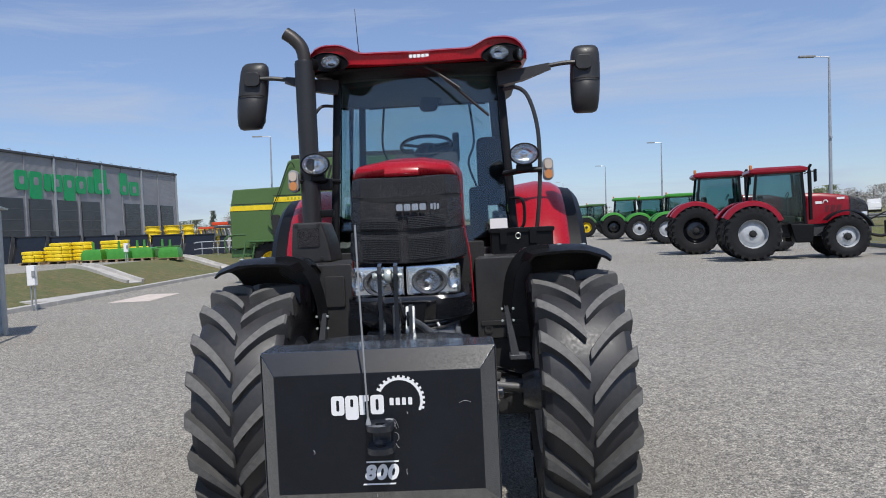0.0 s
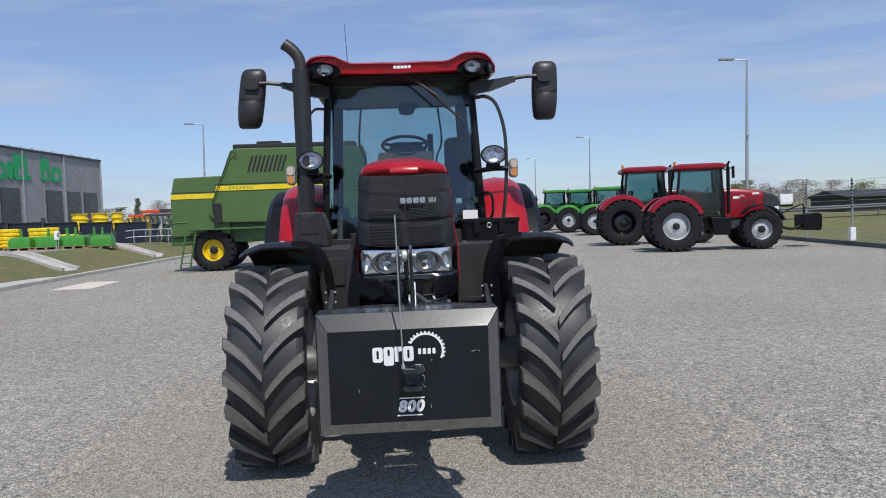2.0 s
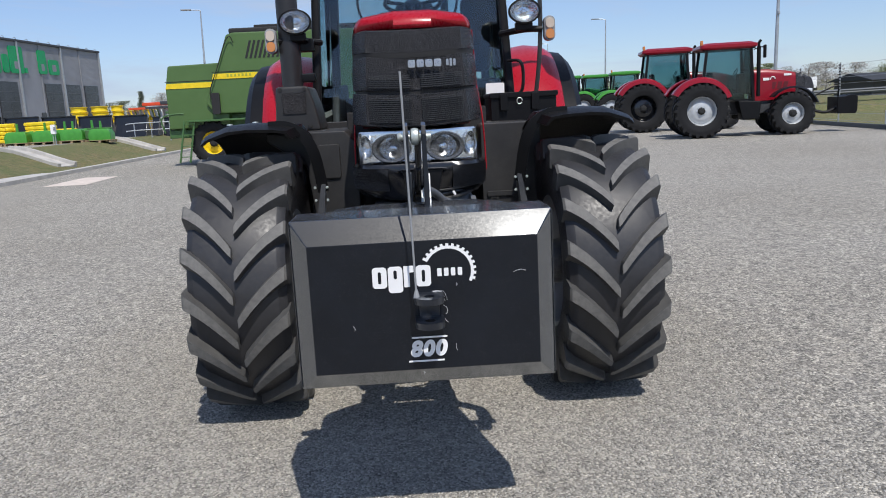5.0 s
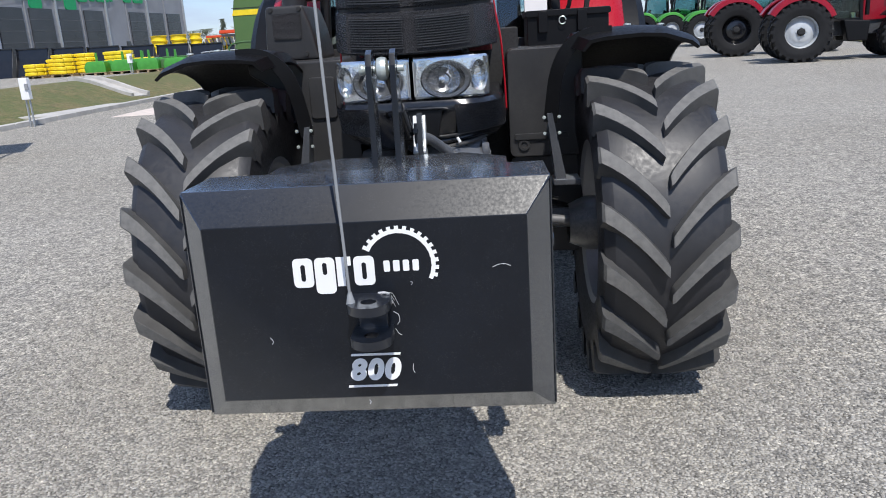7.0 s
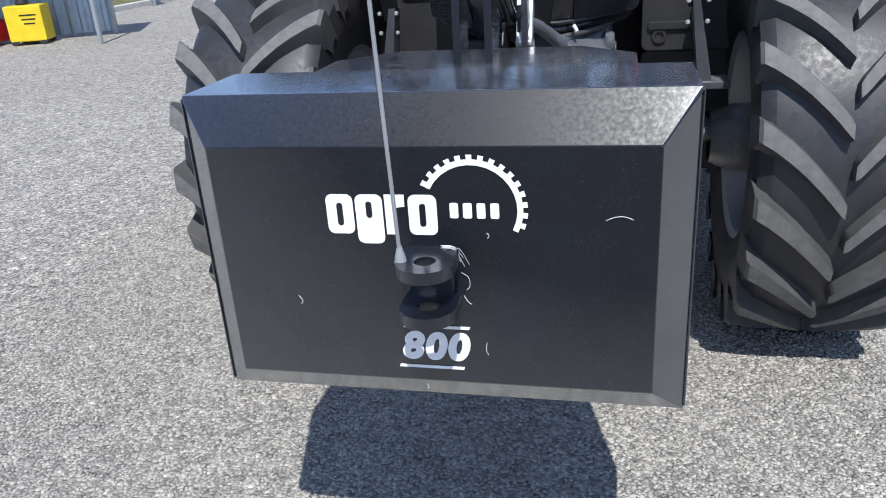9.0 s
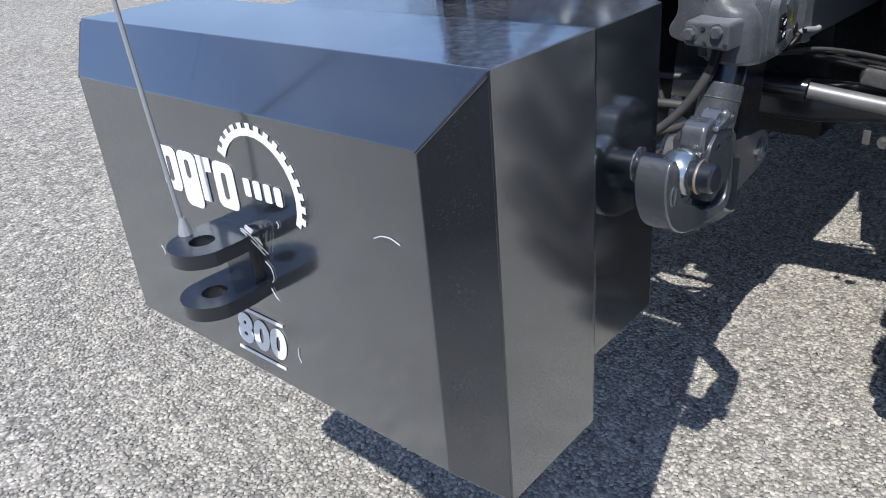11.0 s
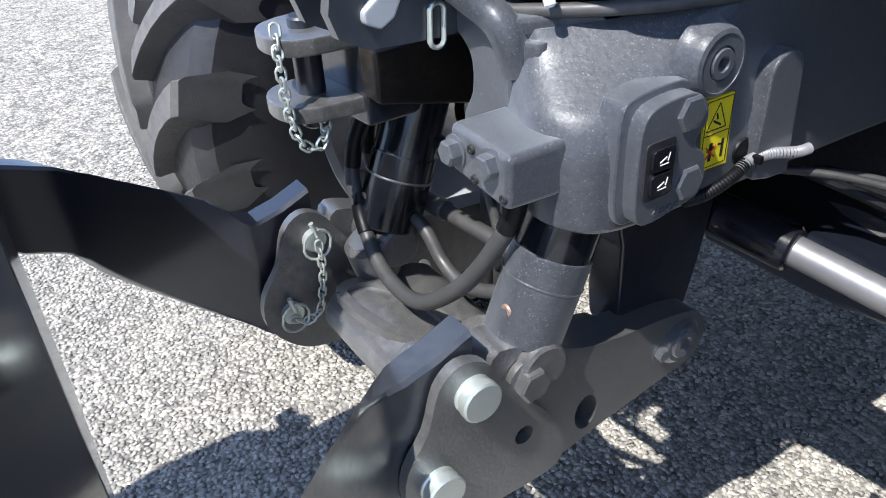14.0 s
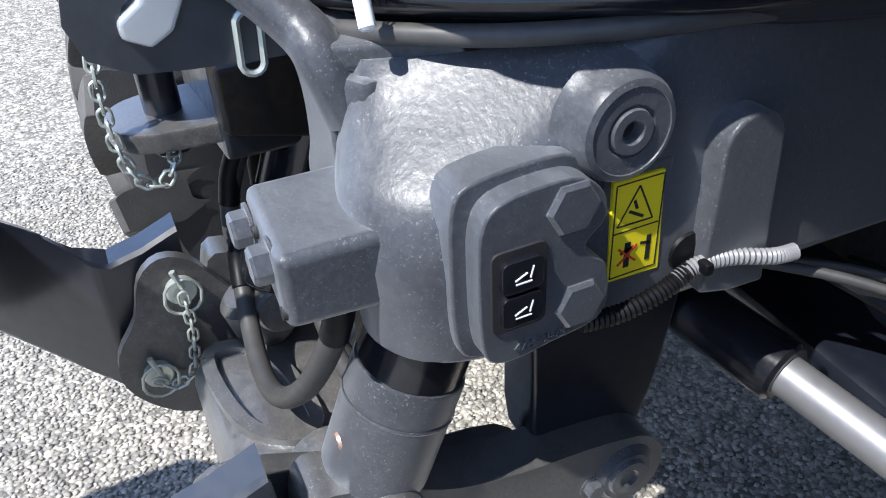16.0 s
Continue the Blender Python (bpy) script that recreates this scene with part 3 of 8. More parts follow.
# ---- wheels ----
def casing_bm(R, W, bead, lug_h=0.045, seg=64):
    """The carcass of an agricultural tyre round the x axis."""
    rc = R - lug_h
    prof = [(-W * 0.40, bead - 0.01), (-W * 0.45, bead + 0.02), (-W * 0.49, bead + (rc - bead) * 0.38), (-W * 0.495, bead + (rc - bead) * 0.60),
            (-W * 0.475, rc - 0.045), (-W * 0.40, rc - 0.012), (-W * 0.2, rc - 0.001), (0, rc)]
    prof = prof + [(-x, r) for x, r in prof[-2::-1]]
    bm = B()
    lathe(bm, [(r, x) for x, r in prof], seg, pose(0, 0, 0, 0, 90, 0), caps=False)
    return bm


def lug_bm(ts, R, W, side, a0, slant, lug_h=0.045, lug_w=0.05):
    """One slanted lug, its inner end lower in front."""
    rc = R - lug_h
    rings = []
    for u in (0.0, 0.05, 0.16, 0.3, 0.48, 0.66, 0.84, 0.96, 1.0):
        x = side * (W * 0.012 + u * W * 0.49)
        a = a0 + slant * (1.38 * u - 0.38 * u * u) / rc
        top = R - 0.012 * u * u - (0.012 if u == 1.0 else 0) - (0.006 if u == 0.0 else 0)
        base = rc - 0.02 - (0.05 if u > 0.9 else 0.012 * u)
        hw = lug_w * (0.46 + 0.16 * u) / rc * (0.82 if u == 0.0 else 1.0)
        rings.append([ts.verts.new((x, -r * math.cos(a + da), r * math.sin(a + da))) for r, da in
                      ((base, -hw * 1.6), (rc + 0.012, -hw * 1.12), (top - 0.004, -hw), (top, -hw * 0.9), (top, hw * 0.9), (top - 0.004, hw), (rc + 0.012, hw * 1.12), (base, hw * 1.6))])
    x = side * W * 0.505
    a = a0 + slant / rc * 1.04
    hw = lug_w * 0.6 / rc
    rings.append([ts.verts.new((x, -r * math.cos(a + da), r * math.sin(a + da))) for r, da in
                  ((rc - 0.13, -hw * 1.2), (rc - 0.115, -hw), (rc - 0.105, -hw * 0.8), (rc - 0.10, -hw * 0.6), (rc - 0.10, hw * 0.6), (rc - 0.105, hw * 0.8), (rc - 0.115, hw), (rc - 0.13, hw * 1.2))])
    for p, q in zip(rings, rings[1:]):
        for k in range(7):
            f = ts.faces.new((p[k], p[k + 1], q[k + 1], q[k]))
            f.material_index = 1 if k == 3 and q is not rings[-1] else 0
    ts.faces.new(rings[0])


def rim_bm(bead, W, dish):
    """A steel disc wheel: barrel, flanges and a disc set off by dish."""
    bm = B()
    m = pose(0, 0, 0, 0, 90, 0)
    lathe(bm, [(bead + 0.022, -W * 0.37), (bead + 0.012, -W * 0.385), (bead - 0.012, -W * 0.36), (bead - 0.05, -W * 0.12), (bead - 0.05, W * 0.12),
               (bead - 0.012, W * 0.36), (bead + 0.012, W * 0.385), (bead + 0.022, W * 0.37)], 40, m, caps=False)
    lathe(bm, [(bead - 0.045, dish * 0.3), (bead * 0.72, dish * 0.75), (bead * 0.55, dish), (0.09, dish), (0.085, dish + 0.05), (0.05, dish + 0.09), (0, dish + 0.09)], 32, m, caps=False)
    for i in range(8):
        a = 2 * math.pi * i / 8
        hexbolt(bm, (dish, 0.15 * math.cos(a), 0.15 * math.sin(a)), (1 if dish > 0 else -1, 0, 0), 0.016, 0.025)
    return bm


def wheel(parent, at, tyre_data, rim_data, flip=False):
    r = new("wheel", rim_data)
    r.parent = parent
    r.matrix_basis = Matrix.Translation(at) @ (Matrix.Diagonal((-1, 1, 1, 1)) if flip else Matrix())
    t = new("tyre", tyre_data)
    t.parent = r
    t["label"] = "black rubber tyre with deep slanted lugs"
    return r


def keep(ob):
    """Takes the mesh of a part and leaves no object."""
    me = ob.data
    bpy.data.objects.remove(ob)
    return me


FRONT_CASING = keep(part("tyre", casing_bm(0.708, 0.507, 0.365), RUBBER))
LUGS = {}
for side in (1, -1):
    bm = B()
    lug_bm(bm, 0.708, 0.507, side, 0.0, 0.228, 0.048, 0.058)
    LUGS[side] = keep(part("lug", bm, [LUG_SIDE, LUG_WORN]))
FRONT_RIM = keep(part("front_rim", rim_bm(0.365, 0.585, 0.05), RIM_GREY))
REAR_CASING = keep(part("tyre", casing_bm(0.92, 0.65, 0.49, 0.05), RUBBER))
REAR_LUGS = {}
for side in (1, -1):
    bm = B()
    lug_bm(bm, 0.92, 0.65, side, 0.0, 0.28, 0.05, 0.06)
    REAR_LUGS[side] = keep(part("lug", bm, [LUG_SIDE, LUG_WORN]))
REAR_RIM = keep(part("rear_rim", rim_bm(0.49, 0.6, 0.12), RIM_GREY))



bm = B()
lathe(bm, [(0, 0.0), (0.12, 0.0), (0.12, 0.2), (0.1, 0.225), (0.07, 0.23), (0.065, 0.26), (0, 0.26)], 20, pose(0, 0, 0, 0, 90, 0), caps=False)
HUB = keep(part("hub", bm, DARK))


def lugged_wheel(parent, m, casing, lugs, count, rim, flip=False):
    """A rim and a tyre whose lugs are pieces of their own."""
    r = new("wheel_rim", rim)
    r.parent = parent
    r.matrix_basis = m @ (Matrix.Diagonal((-1, 1, 1, 1)) if flip else Matrix())
    h = new("hub", HUB)
    h.parent = r
    t = new("tyre", casing)
    t.parent = parent
    t.matrix_basis = m
    for side in (1, -1):
        for i in range(count):
            g = new("lug", lugs[side])
            g.parent = t
            g.matrix_basis = Matrix.Rotation(-2 * math.pi * (i + (0.5 if side < 0 else 0)) / count, 4, "X")


# ---- the tractor ----
TX = 0.035
NOSE = 0.025   # middle of the bonnet
AY = 0.25   # axle line of the front wheels
tractor = thing("tractor", "red farm tractor with black grille, parked on the gravel", "tractor")


def T(name, bm, material, label="", parent=None, angle=35.0):
    return part(name, bm, material, parent or tractor, label, angle)


for s in (1, -1):
    hub = Matrix.Translation((TX + s * 0.94, AY, 0.703))
    r = new("front_wheel_rim", FRONT_RIM)
    r.parent = tractor
    r.matrix_basis = hub @ (Matrix.Diagonal((-1, 1, 1, 1)) if s < 0 else Matrix())
    t = new("front_tyre", FRONT_CASING)
    t.parent = tractor
    t.matrix_basis = hub
    t["label"] = "black rubber tyre with deep slanted lugs"
    for side in (1, -1):
        for i in range(19):
            g = new("lug", LUGS[side])
            g.parent = t
            g.matrix_basis = Matrix.Rotation(-2 * math.pi * (i + (0.5 if side < 0 else 0) + (0.32 if s > 0 else 0.65)) / 19, 4, "X")
    lugged_wheel(tractor, Matrix.Translation((TX + s * 0.93, 2.78, 0.92)), REAR_CASING, REAR_LUGS, 22, REAR_RIM, s < 0)


def ring_x(cx, hw, top, low, y, round_=0.12, sag=0.02, n=6, bulge=0.0):
    """Half-round hood section at y: sides from low up to the rounded top."""
    pts = [(cx + hw, low)]
    for i in range(n + 1):
        a = radians(90 * i / n)
        pts.append((cx + hw - round_ + round_ * math.cos(a), top - sag - round_ + round_ * math.sin(a)))
    pts.append((cx + hw * 0.3, top))
    right = pts
    left = [(2 * cx - x, z) for x, z in right[::-1]]
    return [(x, y + bulge * (1 - ((x - cx) / hw) ** 2), z) for x, z in right + left]


def hood():
    bm = B()
    spec = [(-0.142, 0.306, 1.999, 1.988, 0.008), (-0.146, 0.308, 2.016, 1.986, 0.02), (-0.14, 0.306, 2.042, 1.98, 0.036), (-0.118, 0.303, 2.066, 1.97, 0.055), (-0.06, 0.302, 2.085, 1.95, 0.07), (0.12, 0.302, 2.11, 1.55, 0.1), (0.5, 0.308, 2.15, 1.5, 0.11),
            (0.95, 0.315, 2.185, 1.5, 0.11), (1.4, 0.325, 2.205, 1.5, 0.11)]
    rings = [ring_x(NOSE, hw, top, low, y, r) for y, hw, top, low, r in spec]
    for k, b in ((0, 0.075), (1, 0.078), (2, 0.07), (3, 0.052), (4, 0.03)):
        rings[k] = [(x, y - b * (1 - ((x - NOSE) / 0.3) ** 2), z) for x, y, z in rings[k]]
    for k, b in ((0, 0.19), (1, 0.185), (2, 0.165), (3, 0.13), (4, 0.07)):
        rings[k] = [(x, y + b * (max(0.0, abs(x - NOSE) / 0.3 - 0.74) / 0.26) ** 1.5, z) for x, y, z in rings[k]]
    for k in (0, 1, 2):
        rings[k] = [(x, y, z - 0.012 * (1 - ((x - NOSE) / 0.3) ** 2)) for x, y, z in rings[k]]
    loft(bm, rings)
    return bm


T("hood", hood(), RED, "glossy red engine hood", angle=62)


def nose_band(z0, z1, grow0, grow1, depth=0.0):
    """One bowed band of the black nose."""
    bm = B()
    rings = []
    for z, g in ((z0, grow0 - 0.006), (z0 + 0.006, grow0), ((z0 + z1) / 2, (grow0 + grow1) / 2 + 0.003), (z1 - 0.006, grow1), (z1, grow1 - 0.006)):
        r = []
        for i in range(25):
            u = -1 + 2 * i / 24
            x = NOSE + (0.312 + g) * u
            y = -0.235 - g + 0.085 * abs(u) ** 2.2 + 0.19 * (max(0.0, abs(u) - 0.74) / 0.26) ** 1.5 + depth
            r.append((x, y, z - 0.02 * (1 - u * u)))
        r += [(NOSE + 0.29 + g, 0.2, z), (NOSE - 0.29 - g, 0.2, z)]
        rings.append(r)
    loft(bm, rings)
    return bm


def mesh_material(name, scale, strand, way="SUBTRACT"):
    """Woven mesh: a regular diamond lattice of dark holes between glossy strands."""
    m, n, l, p = nodes_of(name)
    t, sep, run, up, dn, com = (n.new(k) for k in ("ShaderNodeTexCoord", "ShaderNodeSeparateXYZ", "ShaderNodeMath", "ShaderNodeMath", "ShaderNodeMath", "ShaderNodeCombineXYZ"))
    l.new(t.outputs["Object"], sep.inputs[0])
    run.operation, up.operation, dn.operation = way, "ADD", "SUBTRACT"
    l.new(sep.outputs["X"], run.inputs[0]), l.new(sep.outputs["Y"], run.inputs[1])
    for k in (up, dn):
        l.new(run.outputs[0], k.inputs[0]), l.new(sep.outputs["Z"], k.inputs[1])
    l.new(up.outputs[0], com.inputs["X"]), l.new(dn.outputs[0], com.inputs["Y"])
    v = n.new("ShaderNodeTexVoronoi")
    v.voronoi_dimensions = "2D"
    v.inputs["Scale"].default_value, v.inputs["Randomness"].default_value = scale, 0.0
    l.new(com.outputs[0], v.inputs["Vector"])
    l.new(blend(n, l, ramp(n, l, v.outputs["Distance"], 0.34, 0.42, 0, 1), (0.001, 0.001, 0.001), (strand, strand, strand * 1.1)), p.inputs["Base Color"])
    l.new(ramp(n, l, v.outputs["Distance"], 0.34, 0.42, 0.9, 0.22), p.inputs["Roughness"])
    l.new(ramp(n, l, v.outputs["Distance"], 0.34, 0.42, 0.0, 0.5), p.inputs["Specular IOR Level"])
    b = n.new("ShaderNodeBump")
    b.inputs["Distance"].default_value = 0.0016
    l.new(ramp(n, l, v.outputs["Distance"], 0.3, 0.6, 0, 1), b.inputs["Height"])
    l.new(b.outputs[0], p.inputs["Normal"])
    return m


MESH = mesh_material("grille_mesh", 200, 0.065)
SIDE_MESH = {1: mesh_material("honeycomb_mesh", 230, 0.09, "ADD"), -1: mesh_material("honeycomb_mesh", 230, 0.09)}
T("grille_band", nose_band(1.885, 1.998, 0.004, -0.004), MESH, "black woven grille band")
T("grille_band", nose_band(1.705, 1.875, 0.012, 0.003), MESH, "black woven grille band")
T("grille_band", nose_band(1.534, 1.695, 0.022, 0.014), MESH, "black woven grille band")
bm = B()
for z in (1.88, 1.70):
    o = []
    for i in range(25):
        u = -1 + 2 * i / 24
        o.append((NOSE + 0.292 * u, -0.222 + 0.085 * abs(u) ** 2.2 + 0.17 * (max(0.0, abs(u) - 0.74) / 0.26) ** 1.5, z - 0.02 * (1 - u * u)))
    sweep(bm, o, [(-0.02, -0.012), (0.02, -0.012), (0.02, 0.012), (-0.02, 0.012)])
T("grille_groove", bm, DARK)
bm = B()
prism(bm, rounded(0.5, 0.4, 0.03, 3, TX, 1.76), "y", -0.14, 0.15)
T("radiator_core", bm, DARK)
# fine ribs on the lower grille bands
RIB_BLACK = mat("satin_black_rib", (0.03, 0.03, 0.033), 0.3, var=0.2, spec=0.5)
for z0, z1 in ((1.725, 1.79), (1.56, 1.675)):
    for side in (-1, 1):
        bm = B()
        z = z0
        while z < z1:
            o = []
            for i in range(9):
                u = side * (0.08 + 0.62 * i / 8)
                o.append((NOSE + 0.33 * u, -0.262 + 0.085 * abs(u) ** 2.2, z - 0.02 * (1 - u * u)))
            sweep(bm, o, [(-0.004, -0.002), (0.004, -0.002), (0.004, 0.002), (-0.004, 0.002)])
            z += 0.0095
        T("grille_rib_panel", bm, RIB_BLACK)


def badge():
    """A plain silver strip with a red end block in place of the maker's mark."""
    t = B()
    for i in range(4):
        prism(t, rounded(0.036, 0.036, 0.008, 3, TX - 0.025 + 0.042 * i, 1.815), "y", -0.278, -0.268, 0.002)
    T("badge_block", t, SATIN_STEEL, "chrome badge blocks on the grille")
    t = B()
    for i in range(3):
        prism(t, rounded(0.012, 0.036 if i == 1 else 0.03, 0.003, 2, TX + 0.148 + 0.017 * i, 1.815), "y", -0.276, -0.266, 0.002)
    T("badge_bar", t, SATIN_STEEL, "chrome and red badge bars")


badge()


NX = 0.02   # middle of the lamp strip


def head_lamps():
    for s in (-1, 1):
        bm = B()
        rings = []
        for z in (1.342, 1.352, 1.488, 1.5):
            inset = 0.01 if z in (1.342, 1.5) else 0.0
            r = []
            for i in range(13):
                u = 0.03 + 0.97 * i / 12
                x = NX + s * (0.302 * u - inset * (1 if i == 12 else 0))
                y = -0.277 + 0.03 * u ** 2.2 + 0.05 * max(0.0, u - 0.9) / 0.1 + inset * 0.6
                r.append((x, y, z))
            rings.append(r)
        loft(bm, rings, close=False)
        lens = T("head_lamp", bm, CLEAR, "clear wrap-round headlamp with chrome bowl")
        lens.visible_shadow = False
        bm = B()
        rings = [[(x - s * 0.004 * (k == len(r) - 1), y + 0.055, z) for k, (x, y, z) in enumerate(r)] for r in rings]
        loft(bm, rings, close=False)
        part("reflector_housing", bm, mat("lamp_housing", (0.74, 0.78, 0.82), 0.16, metal=0.85, bump=0.002, bump_scale=30), lens)
        bm = B()
        c = (NX + s * 0.132, -0.246, 1.414)
        lathe(bm, [(0.088, 0.0), (0.082, -0.012), (0.068, -0.006), (0.06, 0.02), (0.03, 0.045), (0.0, 0.05)], 28, pose(*c, 90, 0, 0) @ pose(0, 0, 0, 180) @ Matrix.Diagonal((1.12, 0.82, 0.6, 1)), caps=False)
        part("lamp_ring", bm, mat("lamp_surround", (0.12, 0.125, 0.135), 0.25, metal=0.5), lens)
        bm = B()
        lathe(bm, [(0.066, 0.0), (0.05, 0.03), (0.025, 0.045), (0.012, 0.03), (0.012, 0.012), (0, 0.008)], 24, pose(c[0] - s * 0.014, c[1] - 0.006, c[2], -90, 0, 0) @ Matrix.Diagonal((1.08, 0.88, 0.8, 1)), caps=False)
        part("reflector", bm, FACETED, lens, angle=4)
        bm = B()
        lathe(bm, [(0.036, 0), (0.03, 0.012), (0.018, 0.022), (0, 0.026)], 18, pose(NX + s * 0.262, -0.232, 1.422, -90, 0, s * 15) @ Matrix.Diagonal((0.9, 1.65, 1, 1)), caps=False)
        part("side_reflector", bm, FACETED, lens, angle=4)
        bm = B()
        box(bm, (NX + s * 0.012, -0.262, 1.421), (0.005, 0.03, 0.13), 0.0015)
        part("lamp_divider", bm, GREY, lens)


head_lamps()


SKIRT = ((1.337, 0.33, -0.272, 0.24, 8.0), (1.32, 0.342, -0.281, 0.25, 8.0), (1.29, 0.348, -0.282, 0.28, 5.0), (1.25, 0.348, -0.277, 0.31, 3.0), (1.2, 0.345, -0.265, 0.31, 2.3),
         (1.178, 0.328, -0.259, 0.335, 2.2), (1.158, 0.315, -0.252, 0.35, 2.2), (1.145, 0.29, -0.235, 0.35, 2.2))


def skirt_line(hw, y0, back, bend, u, grow=0.0):
    """Plan of the nose skirt: a flat front that sweeps back to the sides."""
    return NOSE + (hw + grow) * u, y0 - grow + back * abs(u) ** bend


def bumper():
    bm = B()
    rings = []
    for z, *plan in SKIRT:
        r = [(*skirt_line(*plan, math.sin(math.pi / 2 * (-1 + 2 * i / 32))), z) for i in range(33)]
        w = plan[0] + 0.008
        r += [(NOSE + w, 0.35, z), (NOSE + w, 0.75, z), (NOSE - w, 0.75, z), (NOSE - w, 0.35, z)]
        rings.append(r)
    loft(bm, rings)
    return bm


T("front_bumper", bumper(), BLACK_GLOSS, "gloss black nose skirt")
bm = B()
prism(bm, [(TX - 0.1, 1.305), (TX + 0.1, 1.305), (TX + 0.078, 1.195), (TX - 0.078, 1.195)], "y", -0.286, -0.24, 0.004)
T("skirt_recess", bm, PLASTIC)
bm = B()
tube(bm, [(TX - 0.12, -0.282, 1.296), (TX - 0.1, -0.289, 1.308), (TX + 0.1, -0.289, 1.308), (TX + 0.12, -0.282, 1.296)], 0.006, 8, 3)
T("skirt_rib", bm, BLACK_GLOSS)
for s in (1, -1):
    bm = B()
    tube(bm, [(TX + s * 0.298, 0.04, 1.99), (TX + s * 0.316, 0.07, 1.7), (TX + s * 0.338, 0.08, 1.56), (TX + s * 0.348, 0.09, 1.4), (TX + s * 0.352, 0.1, 1.26)], 0.004, 8, 4)
    T("hood_edge", bm, RED)
    # side panels behind the nose
    bm = B()
    prism(bm, [(0.05, 1.21), (1.35, 1.13), (1.35, 1.52), (0.05, 1.52)], "x", TX + s * 0.17, TX + s * 0.2, 0.01)
    T("engine_side_panel", bm, MESH)

    # honeycomb panel that closes the nose to the side
    bm = B()
    rows = []
    for z, *plan in SKIRT[4:0:-1]:
        line = [(*skirt_line(*plan, s * math.sin(math.pi / 2 * (0.3 + 0.7 * k / 18)), 0.004), z) for k in range(19)]
        x = NOSE + s * (plan[0] + 0.012)
        rows.append(line + [(x, 0.2, z), (x, 0.4, z), (x, 0.75, z)])
    loft(bm, rows, close=False)
    T("mesh_panel", bm, SIDE_MESH[s], "black honeycomb side grille")

# ---- cab ----
CF, CT = 1.46, 2.93   # floor of the glass and its head


def pillar(a, b, w, d, material=PLASTIC, name="pillar"):
    bm = B()
    sweep(bm, [a, tuple((p + q) / 2 for p, q in zip(a, b)), b], rounded(w, d, min(w, d) * 0.3, 2), up=(0, 1, 0))
    return T(name, bm, material)


for s in (1, -1):
    pillar((TX + s * 0.70, 1.55, 1.5), (TX + s * 0.635, 1.72, 2.95), 0.06, 0.07)
    pillar((TX + s * 0.705, 2.35, 1.1), (TX + s * 0.685, 2.40, 2.95), 0.035, 0.05)
    pillar((TX + s * 0.69, 3.15, 1.5), (TX + s * 0.62, 3.0, 2.95), 0.07, 0.07)


def pane(name, corners, thick_way, bow=0.0, n=8):
    """A pane of glass between four corners, bowed outwards, as a thin solid."""
    bm = B()
    a, b, c, d = [Vector(q) for q in corners]
    w = Vector(thick_way).normalized()
    for off in (0.0, 0.006):
        rows = []
        for j in (0, 1):
            p, q = (a, b) if j == 0 else (d, c)
            rows.append([tuple(p.lerp(q, i / n) + w * (bow * (1 - (2 * i / n - 1) ** 2) - off)) for i in range(n + 1)])
        loft(bm, rows, close=False)
    ob = T(name, bm, GLASS, "tinted safety glass")
    ob.visible_shadow = False
    return ob


pane("windscreen", ((TX - 0.672, 1.56, 1.5), (TX + 0.672, 1.56, 1.5), (TX + 0.608, 1.71, 2.9), (TX - 0.608, 1.71, 2.9)), (0, -1, 0), 0.09)
pane("rear_window", ((TX - 0.65, 3.15, 1.75), (TX + 0.65, 3.15, 1.75), (TX + 0.58, 3.0, 2.9), (TX - 0.58, 3.0, 2.9)), (0, 1, 0), 0.04)
for s in (1, -1):
    pane("door_glass", ((TX + s * 0.70, 1.6, 1.2), (TX + s * 0.705, 2.33, 1.2), (TX + s * 0.66, 2.38, 2.9), (TX + s * 0.625, 1.75, 2.9)), (s, 0, 0), 0.02)
    pane("side_window", ((TX + s * 0.70, 2.4, 1.75), (TX + s * 0.69, 3.1, 1.75), (TX + s * 0.62, 2.98, 2.9), (TX + s * 0.66, 2.43, 2.9)), (s, 0, 0), 0.02)


def roof():
    """The red roof cap: two raised front corners over the lamps, a dip between, closing to the rear."""
    bm = B()
    prof = []
    for i in range(41):
        u = -1 + 2 * i / 40
        a = abs(u)
        k = min(1.0, max(0.0, (a - 0.46) / 0.24))
        z = 3.043 + 0.012 * math.cos(min(0.5, a) * math.pi) + 0.07 * (k * k * (3 - 2 * k)) - 0.1 * (max(0.0, a - 0.84) / 0.16) ** 2.6
        prof.append((u, z))
    rings = []
    for y, w, dz, low in ((1.40, 0.80, -0.035, 2.952), (1.375, 0.835, -0.02, 2.945), (1.42, 0.845, 0.0, 2.945), (1.7, 0.84, 0.015, 2.95), (2.3, 0.82, 0.02, 2.95), (3.1, 0.78, 0.0, 2.95), (3.2, 0.74, -0.05, 2.95)):
        top = [(TX + w * u, y + 0.09 * max(0, 0.55 - abs(u)) / 0.55 * (1 if y < 1.6 else 0) + 0.12 * max(0, abs(u) - 0.8) / 0.2 * (1 if y < 1.6 else 0), z + dz) for u, z in prof]
        rings.append(top + [(x, q + 0.012, low + 0.012 * abs(x - TX)) for x, q, z in top[::-1]])
    loft(bm, rings)
    return bm


T("roof", roof(), RED, "red roof cap with raised lamp corners", angle=75)


